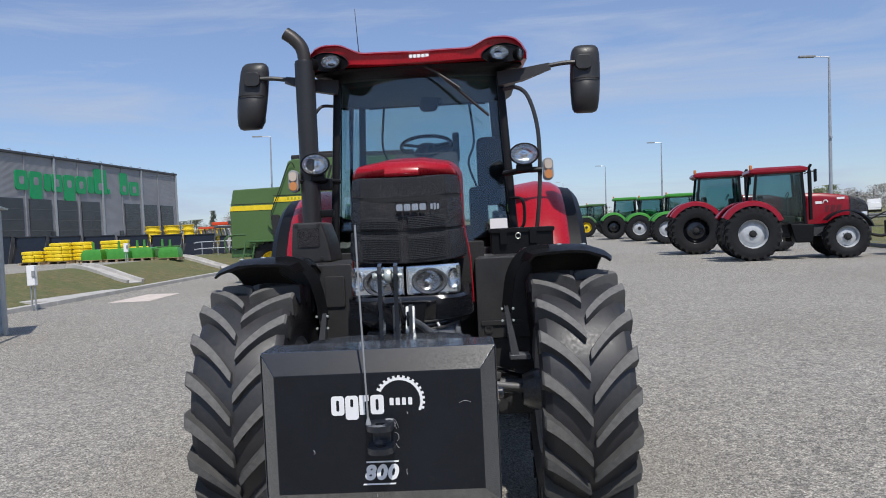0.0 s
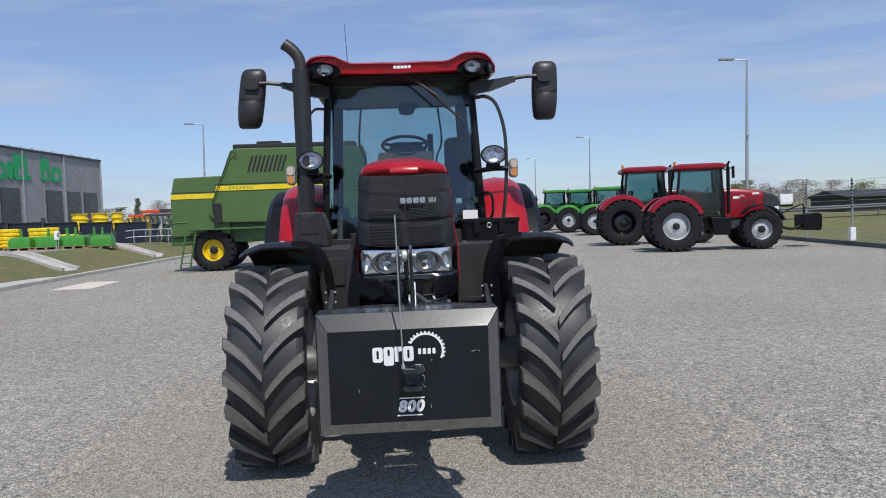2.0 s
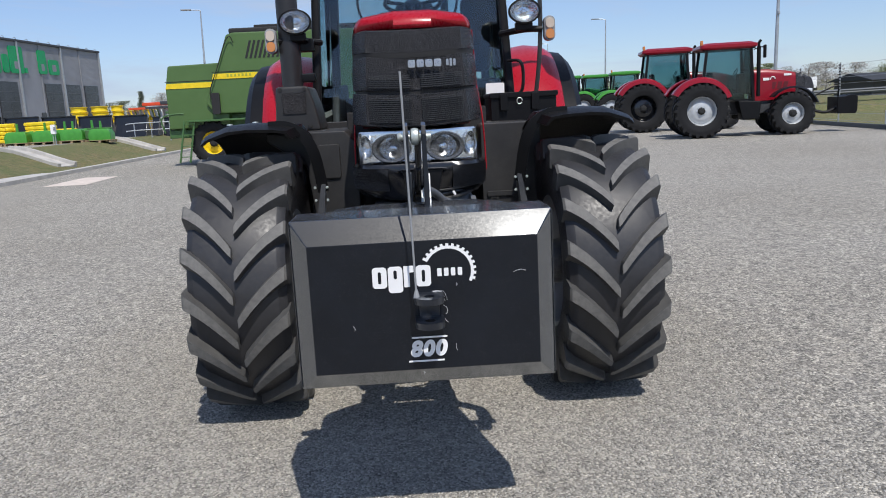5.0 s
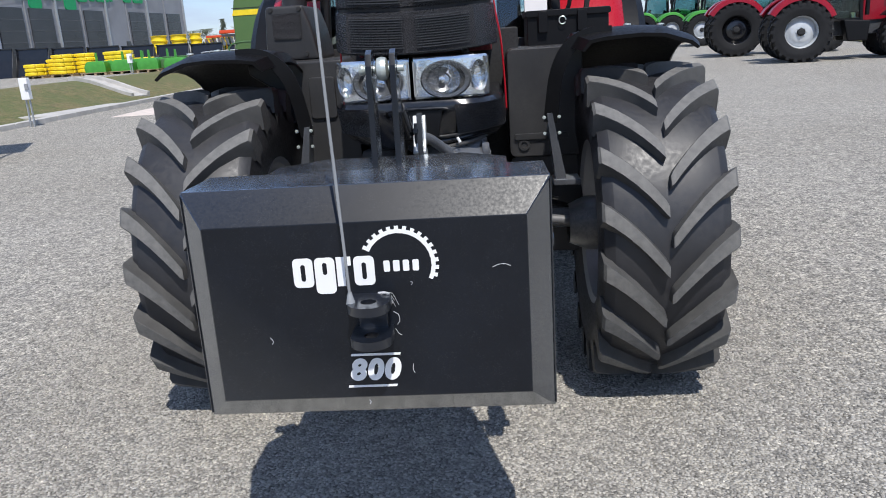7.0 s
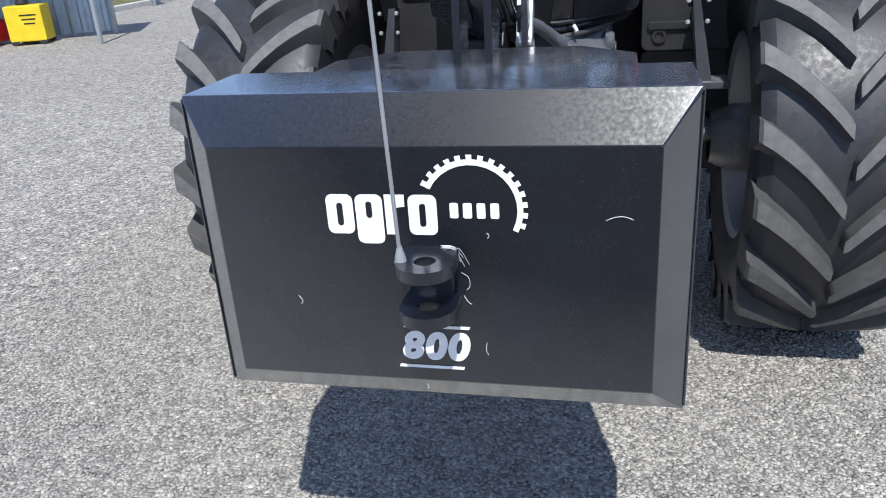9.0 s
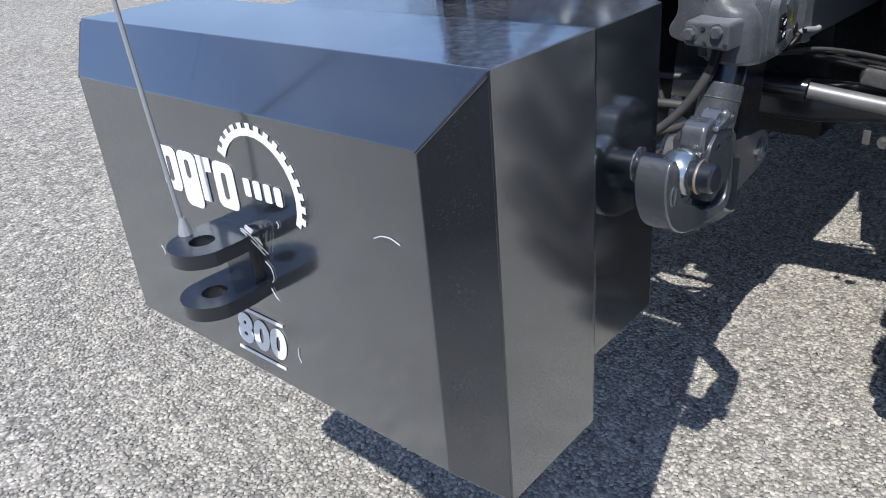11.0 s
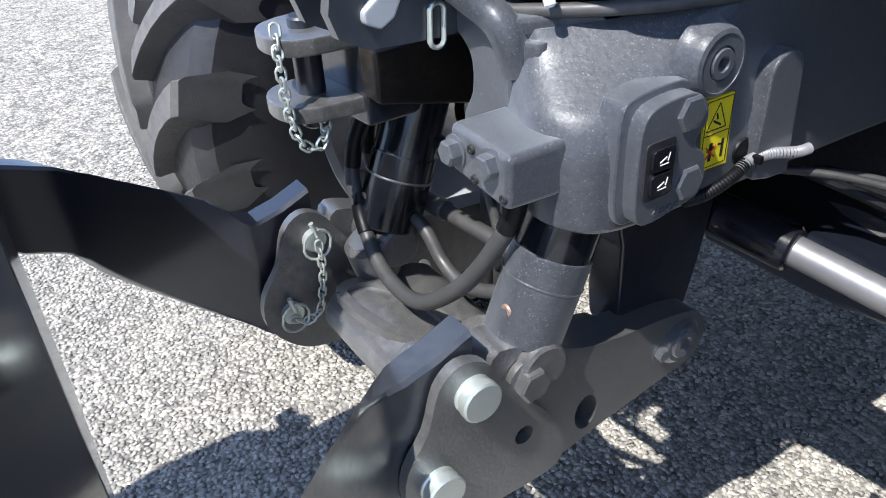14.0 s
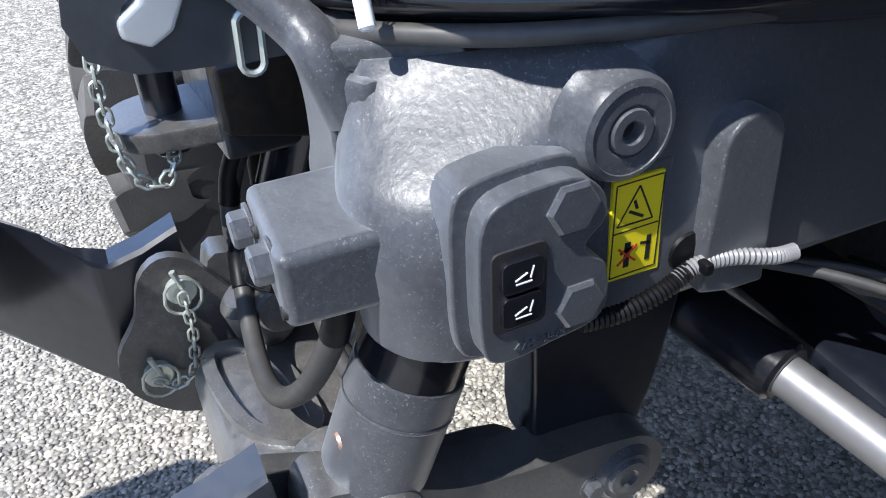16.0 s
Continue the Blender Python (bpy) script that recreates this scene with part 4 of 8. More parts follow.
def visor():
    bm = B()
    rings = []
    for z, w, y0 in ((2.98, 0.80, 1.53), (2.945, 0.81, 1.50), (2.92, 0.78, 1.51), (2.88, 0.70, 1.6)):
        r = []
        for i in range(21):
            u = -1 + 2 * i / 20
            r.append((TX + w * u, y0 + 0.14 * max(0, abs(u) - 0.75) / 0.25, z + (0.04 * max(0, abs(u) - 0.6) / 0.4 if z > 2.97 else -0.01 * abs(u))))
        r += [(TX + w, 3.1, z), (TX - w, 3.1, z)]
        rings.append(r)
    loft(bm, rings)
    return bm


T("roof_visor", visor(), PLASTIC, "black roof lining and lamp housing")


def oval_lamp(at, rx, rz, way_z=0.0, mount=None):
    m = Matrix.Translation(at) @ pose(0, 0, 0, 90, 0, way_z) @ Matrix.Diagonal((rx, rz, 1, 1))
    bm = B()
    lathe(bm, [(0, -0.07), (0.6, -0.065), (0.95, -0.03), (1.06, 0.0), (1.06, 0.014), (0.94, 0.016), (0.92, 0.004)], 28, m, caps=False)
    body = T("work_lamp", bm, PLASTIC, "round black work lamp with clear lens")
    bm = B()
    lathe(bm, [(0.93, 0.008), (0.8, -0.01), (0.62, -0.028), (0.42, -0.036), (0.22, -0.034), (0.14, -0.02), (0.0, -0.018)], 14, m, caps=False)
    part("reflector", bm, FACETED, body, angle=4)
    bm = B()
    lathe(bm, [(0.94, 0.01), (0.6, 0.018), (0.0, 0.022)], 24, m, caps=False)
    ob = part("lens", bm, CLEAR, body)
    ob.visible_shadow = False
    return body


for s in (1, -1):
    # black lamp pocket in the raised roof corner
    bm = B()
    ring = []
    for y, k in ((1.39, 0.93), (1.362, 1.0), (1.358, 0.96), (1.372, 0.86)):
        ring.append([(TX + s * (0.655 + 0.165 * k * math.cos(a)), y + 0.12 * max(0.0, 0.655 + 0.165 * k * math.cos(a) - 0.67) / 0.165, 2.973 + 0.072 * k * math.sin(a) + 0.016 * math.cos(a)) for a in [2 * math.pi * i / 28 for i in range(28)]])
    loft(bm, ring)
    T("lamp_pocket", bm, PLASTIC)
    oval_lamp((TX + s * 0.625, 1.345, 2.968), 0.075, 0.05, s * 8)
    oval_lamp((TX + s * 0.775, 1.42, 2.968), 0.036, 0.048, s * 45)


def lamp_bracket(s):
    x = TX + s * 0.775
    oval_lamp((x, 1.33, 2.215), 0.105, 0.078)
    bm = B()
    tube(bm, [(TX + s * 0.63, 1.52, 2.09), (x, 1.38, 2.1), (TX + s * 0.90, 1.38, 2.1)], 0.022, 8, 5)
    box(bm, (x, 1.38, 2.12), (0.12, 0.06, 0.06), 0.01)
    T("lamp_bracket", bm, PLASTIC)
    bm = B()
    c = (TX + s * 0.95, 1.36, 2.1)
    prism(bm, rounded(0.075, 0.165, 0.034, 5, c[0], c[2]), "y", c[1] - 0.012, c[1] + 0.06, 0.008)
    body = T("turn_lamp", bm, GREY, "indicator lamp with orange and clear lens")
    bm = B()
    prism(bm, rounded(0.058, 0.07, 0.026, 5, c[0], c[2] + 0.034), "y", c[1] - 0.026, c[1] - 0.01, 0.006)
    part("clear_lens", bm, mat("frosted_lens", (0.5, 0.42, 0.34), 0.2, coat=0.5), body)
    bm = B()
    prism(bm, rounded(0.058, 0.066, 0.026, 5, c[0], c[2] - 0.038), "y", c[1] - 0.024, c[1] - 0.01, 0.006)
    part("amber_lens", bm, ORANGE, body)


for s in (1, -1):
    lamp_bracket(s)


def exhaust():
    bm = B()
    x, y = -0.80, 1.42
    lathe(bm, [(0.058, 1.72), (0.072, 1.78), (0.074, 2.98), (0.07, 3.0), (0.055, 3.0)], 28, Matrix.Translation((x, y, 0)), caps=False)
    pipe = T("exhaust_pipe", bm, mat("exhaust_black", (0.02, 0.02, 0.022), 0.42, var=0.2), "tall matt black exhaust pipe with angled tip")
    bm = B()
    tube(bm, [(x, y, 2.95), (x, y, 3.03), (x - 0.02, y, 3.11), (x - 0.075, y, 3.175), (x - 0.13, y, 3.215)], 0.05, 16, 5)
    part("tip", bm, mat("exhaust_tip", (0.05, 0.045, 0.042), 0.45, metal=0.4), pipe)
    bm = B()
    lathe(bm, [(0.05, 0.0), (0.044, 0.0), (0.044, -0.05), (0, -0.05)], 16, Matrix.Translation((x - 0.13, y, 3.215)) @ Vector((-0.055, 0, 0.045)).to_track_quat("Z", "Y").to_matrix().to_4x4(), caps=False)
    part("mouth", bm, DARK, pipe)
    for z, size in ((2.07, (0.13, 0.07, 0.09)), (1.85, (0.12, 0.1, 0.06))):
        bm = B()
        box(bm, (TX - 0.735, 1.45, z), size, 0.012)
        part("clamp", bm, PLASTIC, pipe)


exhaust()


def mirror(s):
    x = TX + s * 1.29
    y = 1.62
    bm = B()
    rings = []
    tilt = 0.03 * s
    for z, w, d in ((2.535, 0.06, 0.02), (2.545, 0.085, 0.045), (2.57, 0.098, 0.07), (2.63, 0.106, 0.1), (2.7, 0.111, 0.104), (2.76, 0.113, 0.09), (2.8, 0.114, 0.074), (2.9, 0.113, 0.072), (2.98, 0.109, 0.066), (3.02, 0.1, 0.052), (3.042, 0.082, 0.03), (3.05, 0.06, 0.016)):
        cx = x + tilt * (z - 2.8) / 0.25 * (-1 if s < 0 else 0.3)
        arc = [(-w * math.cos(radians(a)) * (1 - 0.12 * math.sin(radians(a))), d * math.sin(radians(a)) ** 0.6) for a in range(15, 180, 15)]
        rings.append([(cx - w, y + 0.02, z), (cx - w, y, z)] + [(cx + a, y - b, z) for a, b in arc] + [(cx + w, y, z), (cx + w, y + 0.02, z)])
    loft(bm, rings)
    body = T("mirror", bm, SIDE_BLACK, "black wing mirror on a folding arm", angle=30.0)
    bm = B()
    tube(bm, [(x - 0.1, y - 0.05, 2.785), (x - 0.06, y - 0.09, 2.79), (x + 0.06, y - 0.09, 2.79), (x + 0.1, y - 0.05, 2.785)], 0.004, 6, 4)
    part("shell_seam", bm, DARK, body)
    bm = B()
    prism(bm, rounded(0.17, 0.42, 0.02, 3, x, 2.79), "y", y + 0.021, y + 0.026)
    part("mirror_glass", bm, mat("mirror_silver", (0.9, 0.9, 0.9), 0.02, metal=1.0, var=0.01), body)
    bm = B()
    prism(bm, rounded(0.12, 0.11, 0.035, 5, x - s * 0.02, 2.91), "y", y - 0.1, y - 0.05, 0.016, 4)
    part("pivot_housing", bm, SIDE_BLACK, body)
    bm = B()
    sweep(bm, [(TX + s * 0.62, 1.62, 2.83), (TX + s * 0.8, 1.6, 2.85), (TX + s * 1.02, 1.58, 2.90)], [(-0.03, -0.045), (0.03, -0.045), (0.025, 0.04), (-0.025, 0.04)], scales=[1.3, 1.1, 0.6])
    part("arm", bm, SIDE_BLACK, body)
    bm = B()
    tube(bm, [(TX + s * 1.0, 1.58, 2.9), (TX + s * 1.12, 1.57, 2.915), (TX + s * 1.23, 1.56, 2.915)], 0.017, 8, 3)
    part("tube", bm, SIDE_BLACK, body)


for s in (1, -1):
    mirror(s)
bm = B()
tube(bm, [(TX + 0.66, 1.58, 2.74), (TX + 0.75, 1.52, 2.74), (TX + 0.83, 1.46, 2.66), (TX + 0.885, 1.42, 2.45), (TX + 0.895, 1.4, 2.2), (TX + 0.88, 1.4, 1.9), (TX + 0.85, 1.42, 1.64)], 0.016, 8, 5)
T("grab_rail", bm, SIDE_BLACK, "bent black grab rail")
bm = B()
tube(bm, [(TX - 0.66, 1.58, 2.68), (TX - 0.74, 1.52, 2.67), (TX - 0.80, 1.5, 2.6)], 0.012, 8, 4)
T("bracket_tube", bm, SIDE_BLACK)
bm = B()
rod(bm, (-0.41, 1.62, 3.06), (-0.425, 1.6, 3.42), 0.004, 0.002, 6)
lathe(bm, [(0.016, 0), (0.014, 0.03), (0.005, 0.05)], 10, Matrix.Translation((-0.41, 1.62, 3.05)))
T("antenna", bm, SIDE_BLACK)
bm = B()
tube(bm, [(0.1, 1.5, 2.93), (0.2, 1.49, 2.87), (0.36, 1.48, 2.75)], 0.009, 6, 3)
w = T("wiper", bm, SIDE_BLACK, "black windscreen wiper parked high")
bm = B()
tube(bm, [(0.2, 1.49, 2.87), (0.38, 1.50, 2.71), (0.57, 1.53, 2.54)], 0.011, 6, 3)
part("blade", bm, SIDE_BLACK, w)
bm = B()
for i in range(5):
    prism(bm, rounded(0.026, 0.026, 0.005, 2, TX - 0.035 + 0.031 * i, 3.0), "y", 1.44, 1.47, 0.002)
T("roof_mark", bm, WHITE, "white blocks on the roof edge")

# cab inside and lower body
bm = B()
prism(bm, [(1.62, 1.0), (3.15, 1.0), (3.15, 1.7), (2.75, 1.72), (2.5, 1.3), (1.62, 1.45)], "x", TX - 0.66, TX + 0.66, 0.02)
T("cab_floor", bm, INTERIOR)
bm = B()
prism(bm, rounded(1.36, 0.1, 0.03, 3, TX, 1.49), "y", 1.50, 1.6, 0.01)
T("scuttle", bm, SIDE_BLACK)


def steering():
    bm = B()
    c = Matrix.Translation((TX + 0.03, 1.92, 2.38)) @ pose(0, 0, 0, 28, 0, 0)
    ring = [c @ Vector((0.205 * math.cos(2 * math.pi * i / 32), 0.205 * math.sin(2 * math.pi * i / 32), 0)) for i in range(33)]
    sweep(bm, ring, rounded(0.03, 0.03, 0.014, 3))
    w = T("steering_wheel", bm, PLASTIC)
    bm = B()
    for a in (10, 170, 270):
        p = c @ Vector((0.2 * math.cos(radians(a)), 0.2 * math.sin(radians(a)), 0))
        tube(bm, [c @ Vector((0, 0, -0.02)), p], 0.014, 6, 2)
    lathe(bm, [(0, 0.01), (0.06, 0.0), (0.07, -0.04), (0.04, -0.06)], 16, c)
    part("spoke", bm, PLASTIC, w)
    bm = B()
    rings = []
    for z, w2, y0, y1 in ((1.45, 0.2, 1.62, 1.95), (1.9, 0.2, 1.66, 1.95), (2.2, 0.26, 1.72, 1.98), (2.3, 0.24, 1.75, 1.95)):
        rings.append([(TX + 0.03 - w2, y0, z), (TX + 0.03 + w2, y0, z), (TX + 0.03 + w2 * 0.9, y1, z), (TX + 0.03 - w2 * 0.9, y1, z)])
    loft(bm, rings)
    T("dash_console", bm, INTERIOR)


steering()


def seat():
    bm = B()
    rings = [[(TX + 0.06 + x, y, z) for x, y in rounded(0.5, 0.5, 0.1, 3, 0, 2.6)] for z in (1.62, 1.72, 1.78)]
    loft(bm, rings)
    o = T("driver_seat", bm, INTERIOR, "black driver's seat")
    bm = B()
    rings = []
    for z, w2 in ((1.75, 0.5), (2.1, 0.48), (2.4, 0.42), (2.5, 0.3)):
        rings.append([(TX + 0.06 + x, y + (z - 1.75) * 0.15, z) for x, y in rounded(w2, 0.13, 0.05, 3, 0, 2.85)])
    loft(bm, rings)
    part("backrest", bm, INTERIOR, o)
    bm = B()
    prism(bm, [(2.35, 1.6), (2.95, 1.6), (2.95, 1.95), (2.3, 2.05)], "x", TX + 0.36, TX + 0.52, 0.03)
    part("armrest", bm, INTERIOR, o)


seat()
bm = B()
prism(bm, rounded(0.24, 0.62, 0.06, 4, 0.60, 2.2), "y", 2.66, 2.78, 0.03)
T("passenger_seat", bm, INTERIOR, "dark folded passenger seat back")
bm = B()
prism(bm, rounded(0.055, 0.24, 0.01, 2, TX + 0.27, 2.36), "y", 1.98, 2.01, 0.004)
T("display_post", bm, PLASTIC)
bm = B()
prism(bm, rounded(0.15, 0.12, 0.04, 3, TX + 0.06, 2.72), "y", 1.95, 2.0, 0.01)
box(bm, (TX + 0.13, 1.97, 2.74), (0.08, 0.03, 0.05), 0.01)
T("interior_mirror", bm, PLASTIC)
bm = B()
for s in (1, -1):
    tube(bm, [(TX + s * 0.40, 2.9, 2.86), (TX + s * 0.43, 2.9, 2.5), (TX + s * 0.37, 2.92, 2.3), (TX + s * 0.45, 2.95, 2.05)], 0.012, 6, 4)
tube(bm, [(TX - 0.55, 3.0, 2.87), (TX, 3.02, 2.885), (TX + 0.55, 3.0, 2.87)], 0.012, 6, 4)
T("rear_window_frame", bm, PLASTIC)


def rear_fender(s):
    bm = B()
    rings = []
    for i in range(15):
        a = radians(15 + 135 * i / 14)
        r = 1.09
        y, z = 2.78 - r * math.cos(a), 0.97 + r * math.sin(a)
        x0, x1 = TX + s * 0.715, TX + s * (1.17 + 0.02 * math.sin(a))
        d = (-math.cos(a), math.sin(a))
        sec = [(x0, 0.0), ((x0 + x1) / 2, 0.035), (x1 - s * 0.1, 0.02), (x1 - s * 0.03, -0.02), (x1, -0.08), (x1 - s * 0.02, -0.08), (x1 - s * 0.06, -0.03), (x1 - s * 0.14, -0.01), (x0, -0.025)]
        rings.append([(x, y + d[0] * k, z + d[1] * k) for x, k in sec])
    loft(bm, rings)
    T("rear_fender", bm, RED, "red rear mudguard")
    bm = B()
    rings = []
    for i in range(15):
        a = radians(12 + 138 * i / 14)
        y, z = 2.78 - 1.07 * math.cos(a), 0.97 + 1.07 * math.sin(a)
        d = (-math.cos(a), math.sin(a))
        x0, x1 = TX + s * 1.13, TX + s * 1.3
        rings.append([(x, y + d[0] * k, z + d[1] * k) for x, k in ((x0, 0.0), (x1 - s * 0.05, -0.02), (x1, -0.07), (x1 - s * 0.02, -0.07), (x0, -0.02))])
    loft(bm, rings)
    T("fender_extension", bm, PLASTIC)
    bm = B()
    prism(bm, [(1.9, 1.3), (3.2, 1.3), (3.2, 1.85), (2.2, 1.8)], "x", TX + s * 0.58, TX + s * 0.64, 0.02)
    T("fender_inner_panel", bm, INTERIOR)


for s in (1, -1):
    rear_fender(s)


def front_fender(s):
    bm = B()
    rings = []
    for i in range(13):
        a = radians(74 + 84 * i / 12)
        r = 0.855
        y, z = AY - r * math.cos(a), 0.705 + r * math.sin(a)
        d = (-math.cos(a), math.sin(a))
        flare = 1.0 if i else 0.97
        x0, x1 = TX + s * (0.62 + (0.05 if i == 0 else 0)), TX + s * 1.165 * (0.985 if i == 0 else 1)
        sec = [(x0, -0.05), (x0 + s * 0.03, -0.006), (x0 + s * 0.1, 0.006), ((x0 + x1) / 2, 0.012), (x1 - s * 0.14, 0.004), (x1 - s * 0.03, -0.035), (x1, -0.062),
               (x1 - s * 0.01, -0.07), (x1 - s * 0.04, -0.048), (x1 - s * 0.15, -0.01), ((x0 + x1) / 2, -0.004), (x0 + s * 0.1, -0.01), (x0 + s * 0.04, -0.02), (x0 + s * 0.01, -0.055)]
        rings.append([(x, y + d[0] * k, z + d[1] * k * flare) for x, k in sec])
    loft(bm, rings)
    f = T("front_fender", bm, PLASTIC, "black moulded front mudguard")
    bm = B()
    pts = [(TX + s * 0.80, 0.10, 1.545), (TX + s * 0.70, 0.10, 1.54), (TX + s * 0.62, 0.11, 1.49), (TX + s * 0.575, 0.13, 1.40), (TX + s * 0.555, 0.16, 1.28), (TX + s * 0.545, 0.18, 1.18)]
    sweep(bm, smooth_path(pts, 4), [(-0.03, -0.008), (0.03, -0.008), (0.03, 0.008), (-0.03, 0.008)], up=(0, 1, 0))
    part("stay", bm, PLASTIC, f)
    bm = B()
    loft(bm, [[(TX + s * (0.54 + dx), y, z) for dx, y in ((-0.012, 0.16), (0.012, 0.16), (0.012, 0.24), (-0.012, 0.24))] for z in (1.22,)] +
         [[(TX + s * (0.585 + dx), y, z) for dx, y in ((-0.024, 0.16), (0.024, 0.16), (0.024, 0.26), (-0.024, 0.26))] for z in (0.92,)])
    box(bm, (TX + s * 0.61, 0.21, 0.915), (0.12, 0.14, 0.025), 0.004)
    part("strut", bm, CAST, f)
    for dz in (0.0, -0.07):
        for dx in (-0.035, 0.03):
            bm = B()
            hexbolt(bm, (TX + s * 0.55 + dx, 0.15, 1.205 + dz), (0, -1, 0), 0.006, 0.009)
            part("bolt", bm, ZINC, f)
    for u, y, z in ((0.85, 0.02, 1.572), (1.0, 0.1, 1.565)):
        bm = B()
        lathe(bm, [(0.016, 0), (0.015, 0.005), (0, 0.007)], 12, pose(TX + s * u, y, z), caps=False)
        part("fixing", bm, ZINC, f)


for s in (1, -1):
    front_fender(s)


def side_units():
    # dark boxes either side behind the wheels
    bm = B()
    prism(bm, rounded(0.44, 0.19, 0.02, 3, 0.755, 1.563), "y", 1.12, 1.5, 0.012)
    b = T("tool_box", bm, PLASTIC, "black plastic tool box with two latches")
    bm = B()
    prism(bm, rounded(0.46, 0.035, 0.01, 2, 0.755, 1.66), "y", 1.105, 1.51, 0.006)
    part("lid", bm, PLASTIC, b)
    for x in (0.62, 0.83):
        bm = B()
        prism(bm, rounded(0.05, 0.11, 0.008, 2, x, 1.615), "y", 1.09, 1.12, 0.004)
        part("latch", bm, PLASTIC, b)
    bm = B()
    tube(bm, [(0.725 + 0.018 * math.cos(a), 1.10, 1.62 + 0.02 * math.sin(a)) for a in [2 * math.pi * i / 12 for i in range(12)]], 0.003, 6, 2)
    part("ring", bm, ZINC, b)
    bm = B()
    prism(bm, rounded(0.36, 0.52, 0.03, 3, 0.585, 1.235), "y", 0.55, 1.3, 0.015)
    prism(bm, rounded(0.26, 0.03, 0.008, 2, 0.56, 1.075), "y", 0.535, 0.56, 0.003)
    lathe(bm, [(0.03, 0), (0.028, 0.012), (0.016, 0.012), (0.014, 0.004), (0, 0.004)], 18, pose(0.475, 0.552, 1.035, 90), caps=False)
    T("battery_cover", bm, SIDE_BLACK, "black moulded side cover")
    bm = B()
    prism(bm, rounded(0.36, 0.5, 0.03, 3, 0.585, 0.72), "y", 0.6, 1.3, 0.015)
    T("lower_cover", bm, SIDE_BLACK)
    bm = B()
    prism(bm, [(-0.86, 1.50), (-0.57, 1.50), (-0.60, 1.66), (-0.64, 1.78), (-0.84, 1.78)], "y", 0.9, 1.35, 0.02)
    a = T("air_inlet_box", bm, SIDE_BLACK, "black air inlet box with a mesh grille")
    bm = B()
    prism(bm, rounded(0.15, 0.13, 0.01, 2, -0.73, 1.675), "y", 0.892, 0.9)
    part("inlet_grille", bm, MESH, a)
    for x, z in ((-0.82, 1.53), (-0.64, 1.53), (-0.81, 1.76), (-0.66, 1.76)):
        bm = B()
        lathe(bm, [(0.014, 0), (0.012, 0.006), (0, 0.006)], 10, pose(x, 0.9, z, 90), caps=False)
        part("fixing", bm, DARK, a)
    bm = B()
    prism(bm, [(-0.86, 1.5), (-0.40, 1.5), (-0.33, 1.42), (-0.33, 1.0), (-0.6, 0.95), (-0.64, 1.3), (-0.86, 1.45)], "y", 0.55, 1.3, 0.015)
    T("side_cover", bm, SIDE_BLACK, "black moulded side cover")
    bm = B()
    prism(bm, rounded(0.13, 0.2, 0.015, 2, -0.5, 1.32), "y", 0.535, 0.56, 0.006)
    T("cover_panel", bm, SIDE_BLACK)
    bm = B()
    prism(bm, [(0.4, 0.55), (3.1, 0.55), (3.1, 1.1), (0.4, 1.0)], "x", TX - 0.24, TX + 0.24, 0.03)
    T("transmission", bm, DARK, "dark driveline housing")
    bm = B()
    prism(bm, rounded(0.13, 0.085, 0.008, 2, 0.605, 1.71), "y", 1.45, 1.452)
    T("plate", bm, WHITE, "white paper plate behind the windscreen")
    for z, y0 in ((0.45, 1.75), (0.75, 1.7), (1.05, 1.68)):
        bm = B()
        box(bm, (0.95, y0 + 0.1, z), (0.4, 0.2, 0.03), 0.006)
        T("step", bm, PLASTIC)
    bm = B()
    prism(bm, [(1.6, 0.35), (2.0, 0.35), (2.0, 1.15), (1.6, 1.1)], "x", -1.05, -0.6, 0.03)
    T("fuel_tank", bm, PLASTIC)
    # added block, mostly hidden by the tyre, that keeps sun off the ground behind
    bm = B()
    prism(bm, [(1.32, 0.42), (1.98, 0.42), (2.02, 1.12), (1.32, 1.12)], "x", 0.46, 1.08, 0.04, 3)
    T("shade_block", bm, PLASTIC)
    bm = B()
    tube(bm, [(0.70, 1.45, 1.9), (0.78, 1.40, 1.89), (0.80, 1.4, 1.8), (0.78, 1.4, 1.68), (0.7, 1.45, 1.67)], 0.012, 6, 4)
    T("door_handle", bm, PLASTIC)


side_units()
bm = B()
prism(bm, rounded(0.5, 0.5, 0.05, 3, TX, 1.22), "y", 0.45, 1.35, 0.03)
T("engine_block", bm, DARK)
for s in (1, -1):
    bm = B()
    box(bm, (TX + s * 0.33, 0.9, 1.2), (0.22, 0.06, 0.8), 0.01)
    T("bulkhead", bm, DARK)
# front axle
bm = B()
rod(bm, (TX - 0.72, AY + 0.06, 0.72), (TX + 0.72, AY + 0.06, 0.72), 0.05, n=20)
for s in (1, -1):
    lathe(bm, [(0.09, -0.02), (0.125, 0.06), (0.13, 0.15), (0.11, 0.24), (0, 0.24)], 24, Matrix.Translation((TX + s * 0.64, AY, 0.7)) @ pose(0, 0, 0, 0, 90 * s, 0), caps=False)
T("front_axle", bm, CAST_DUSTY, "black cast front axle")


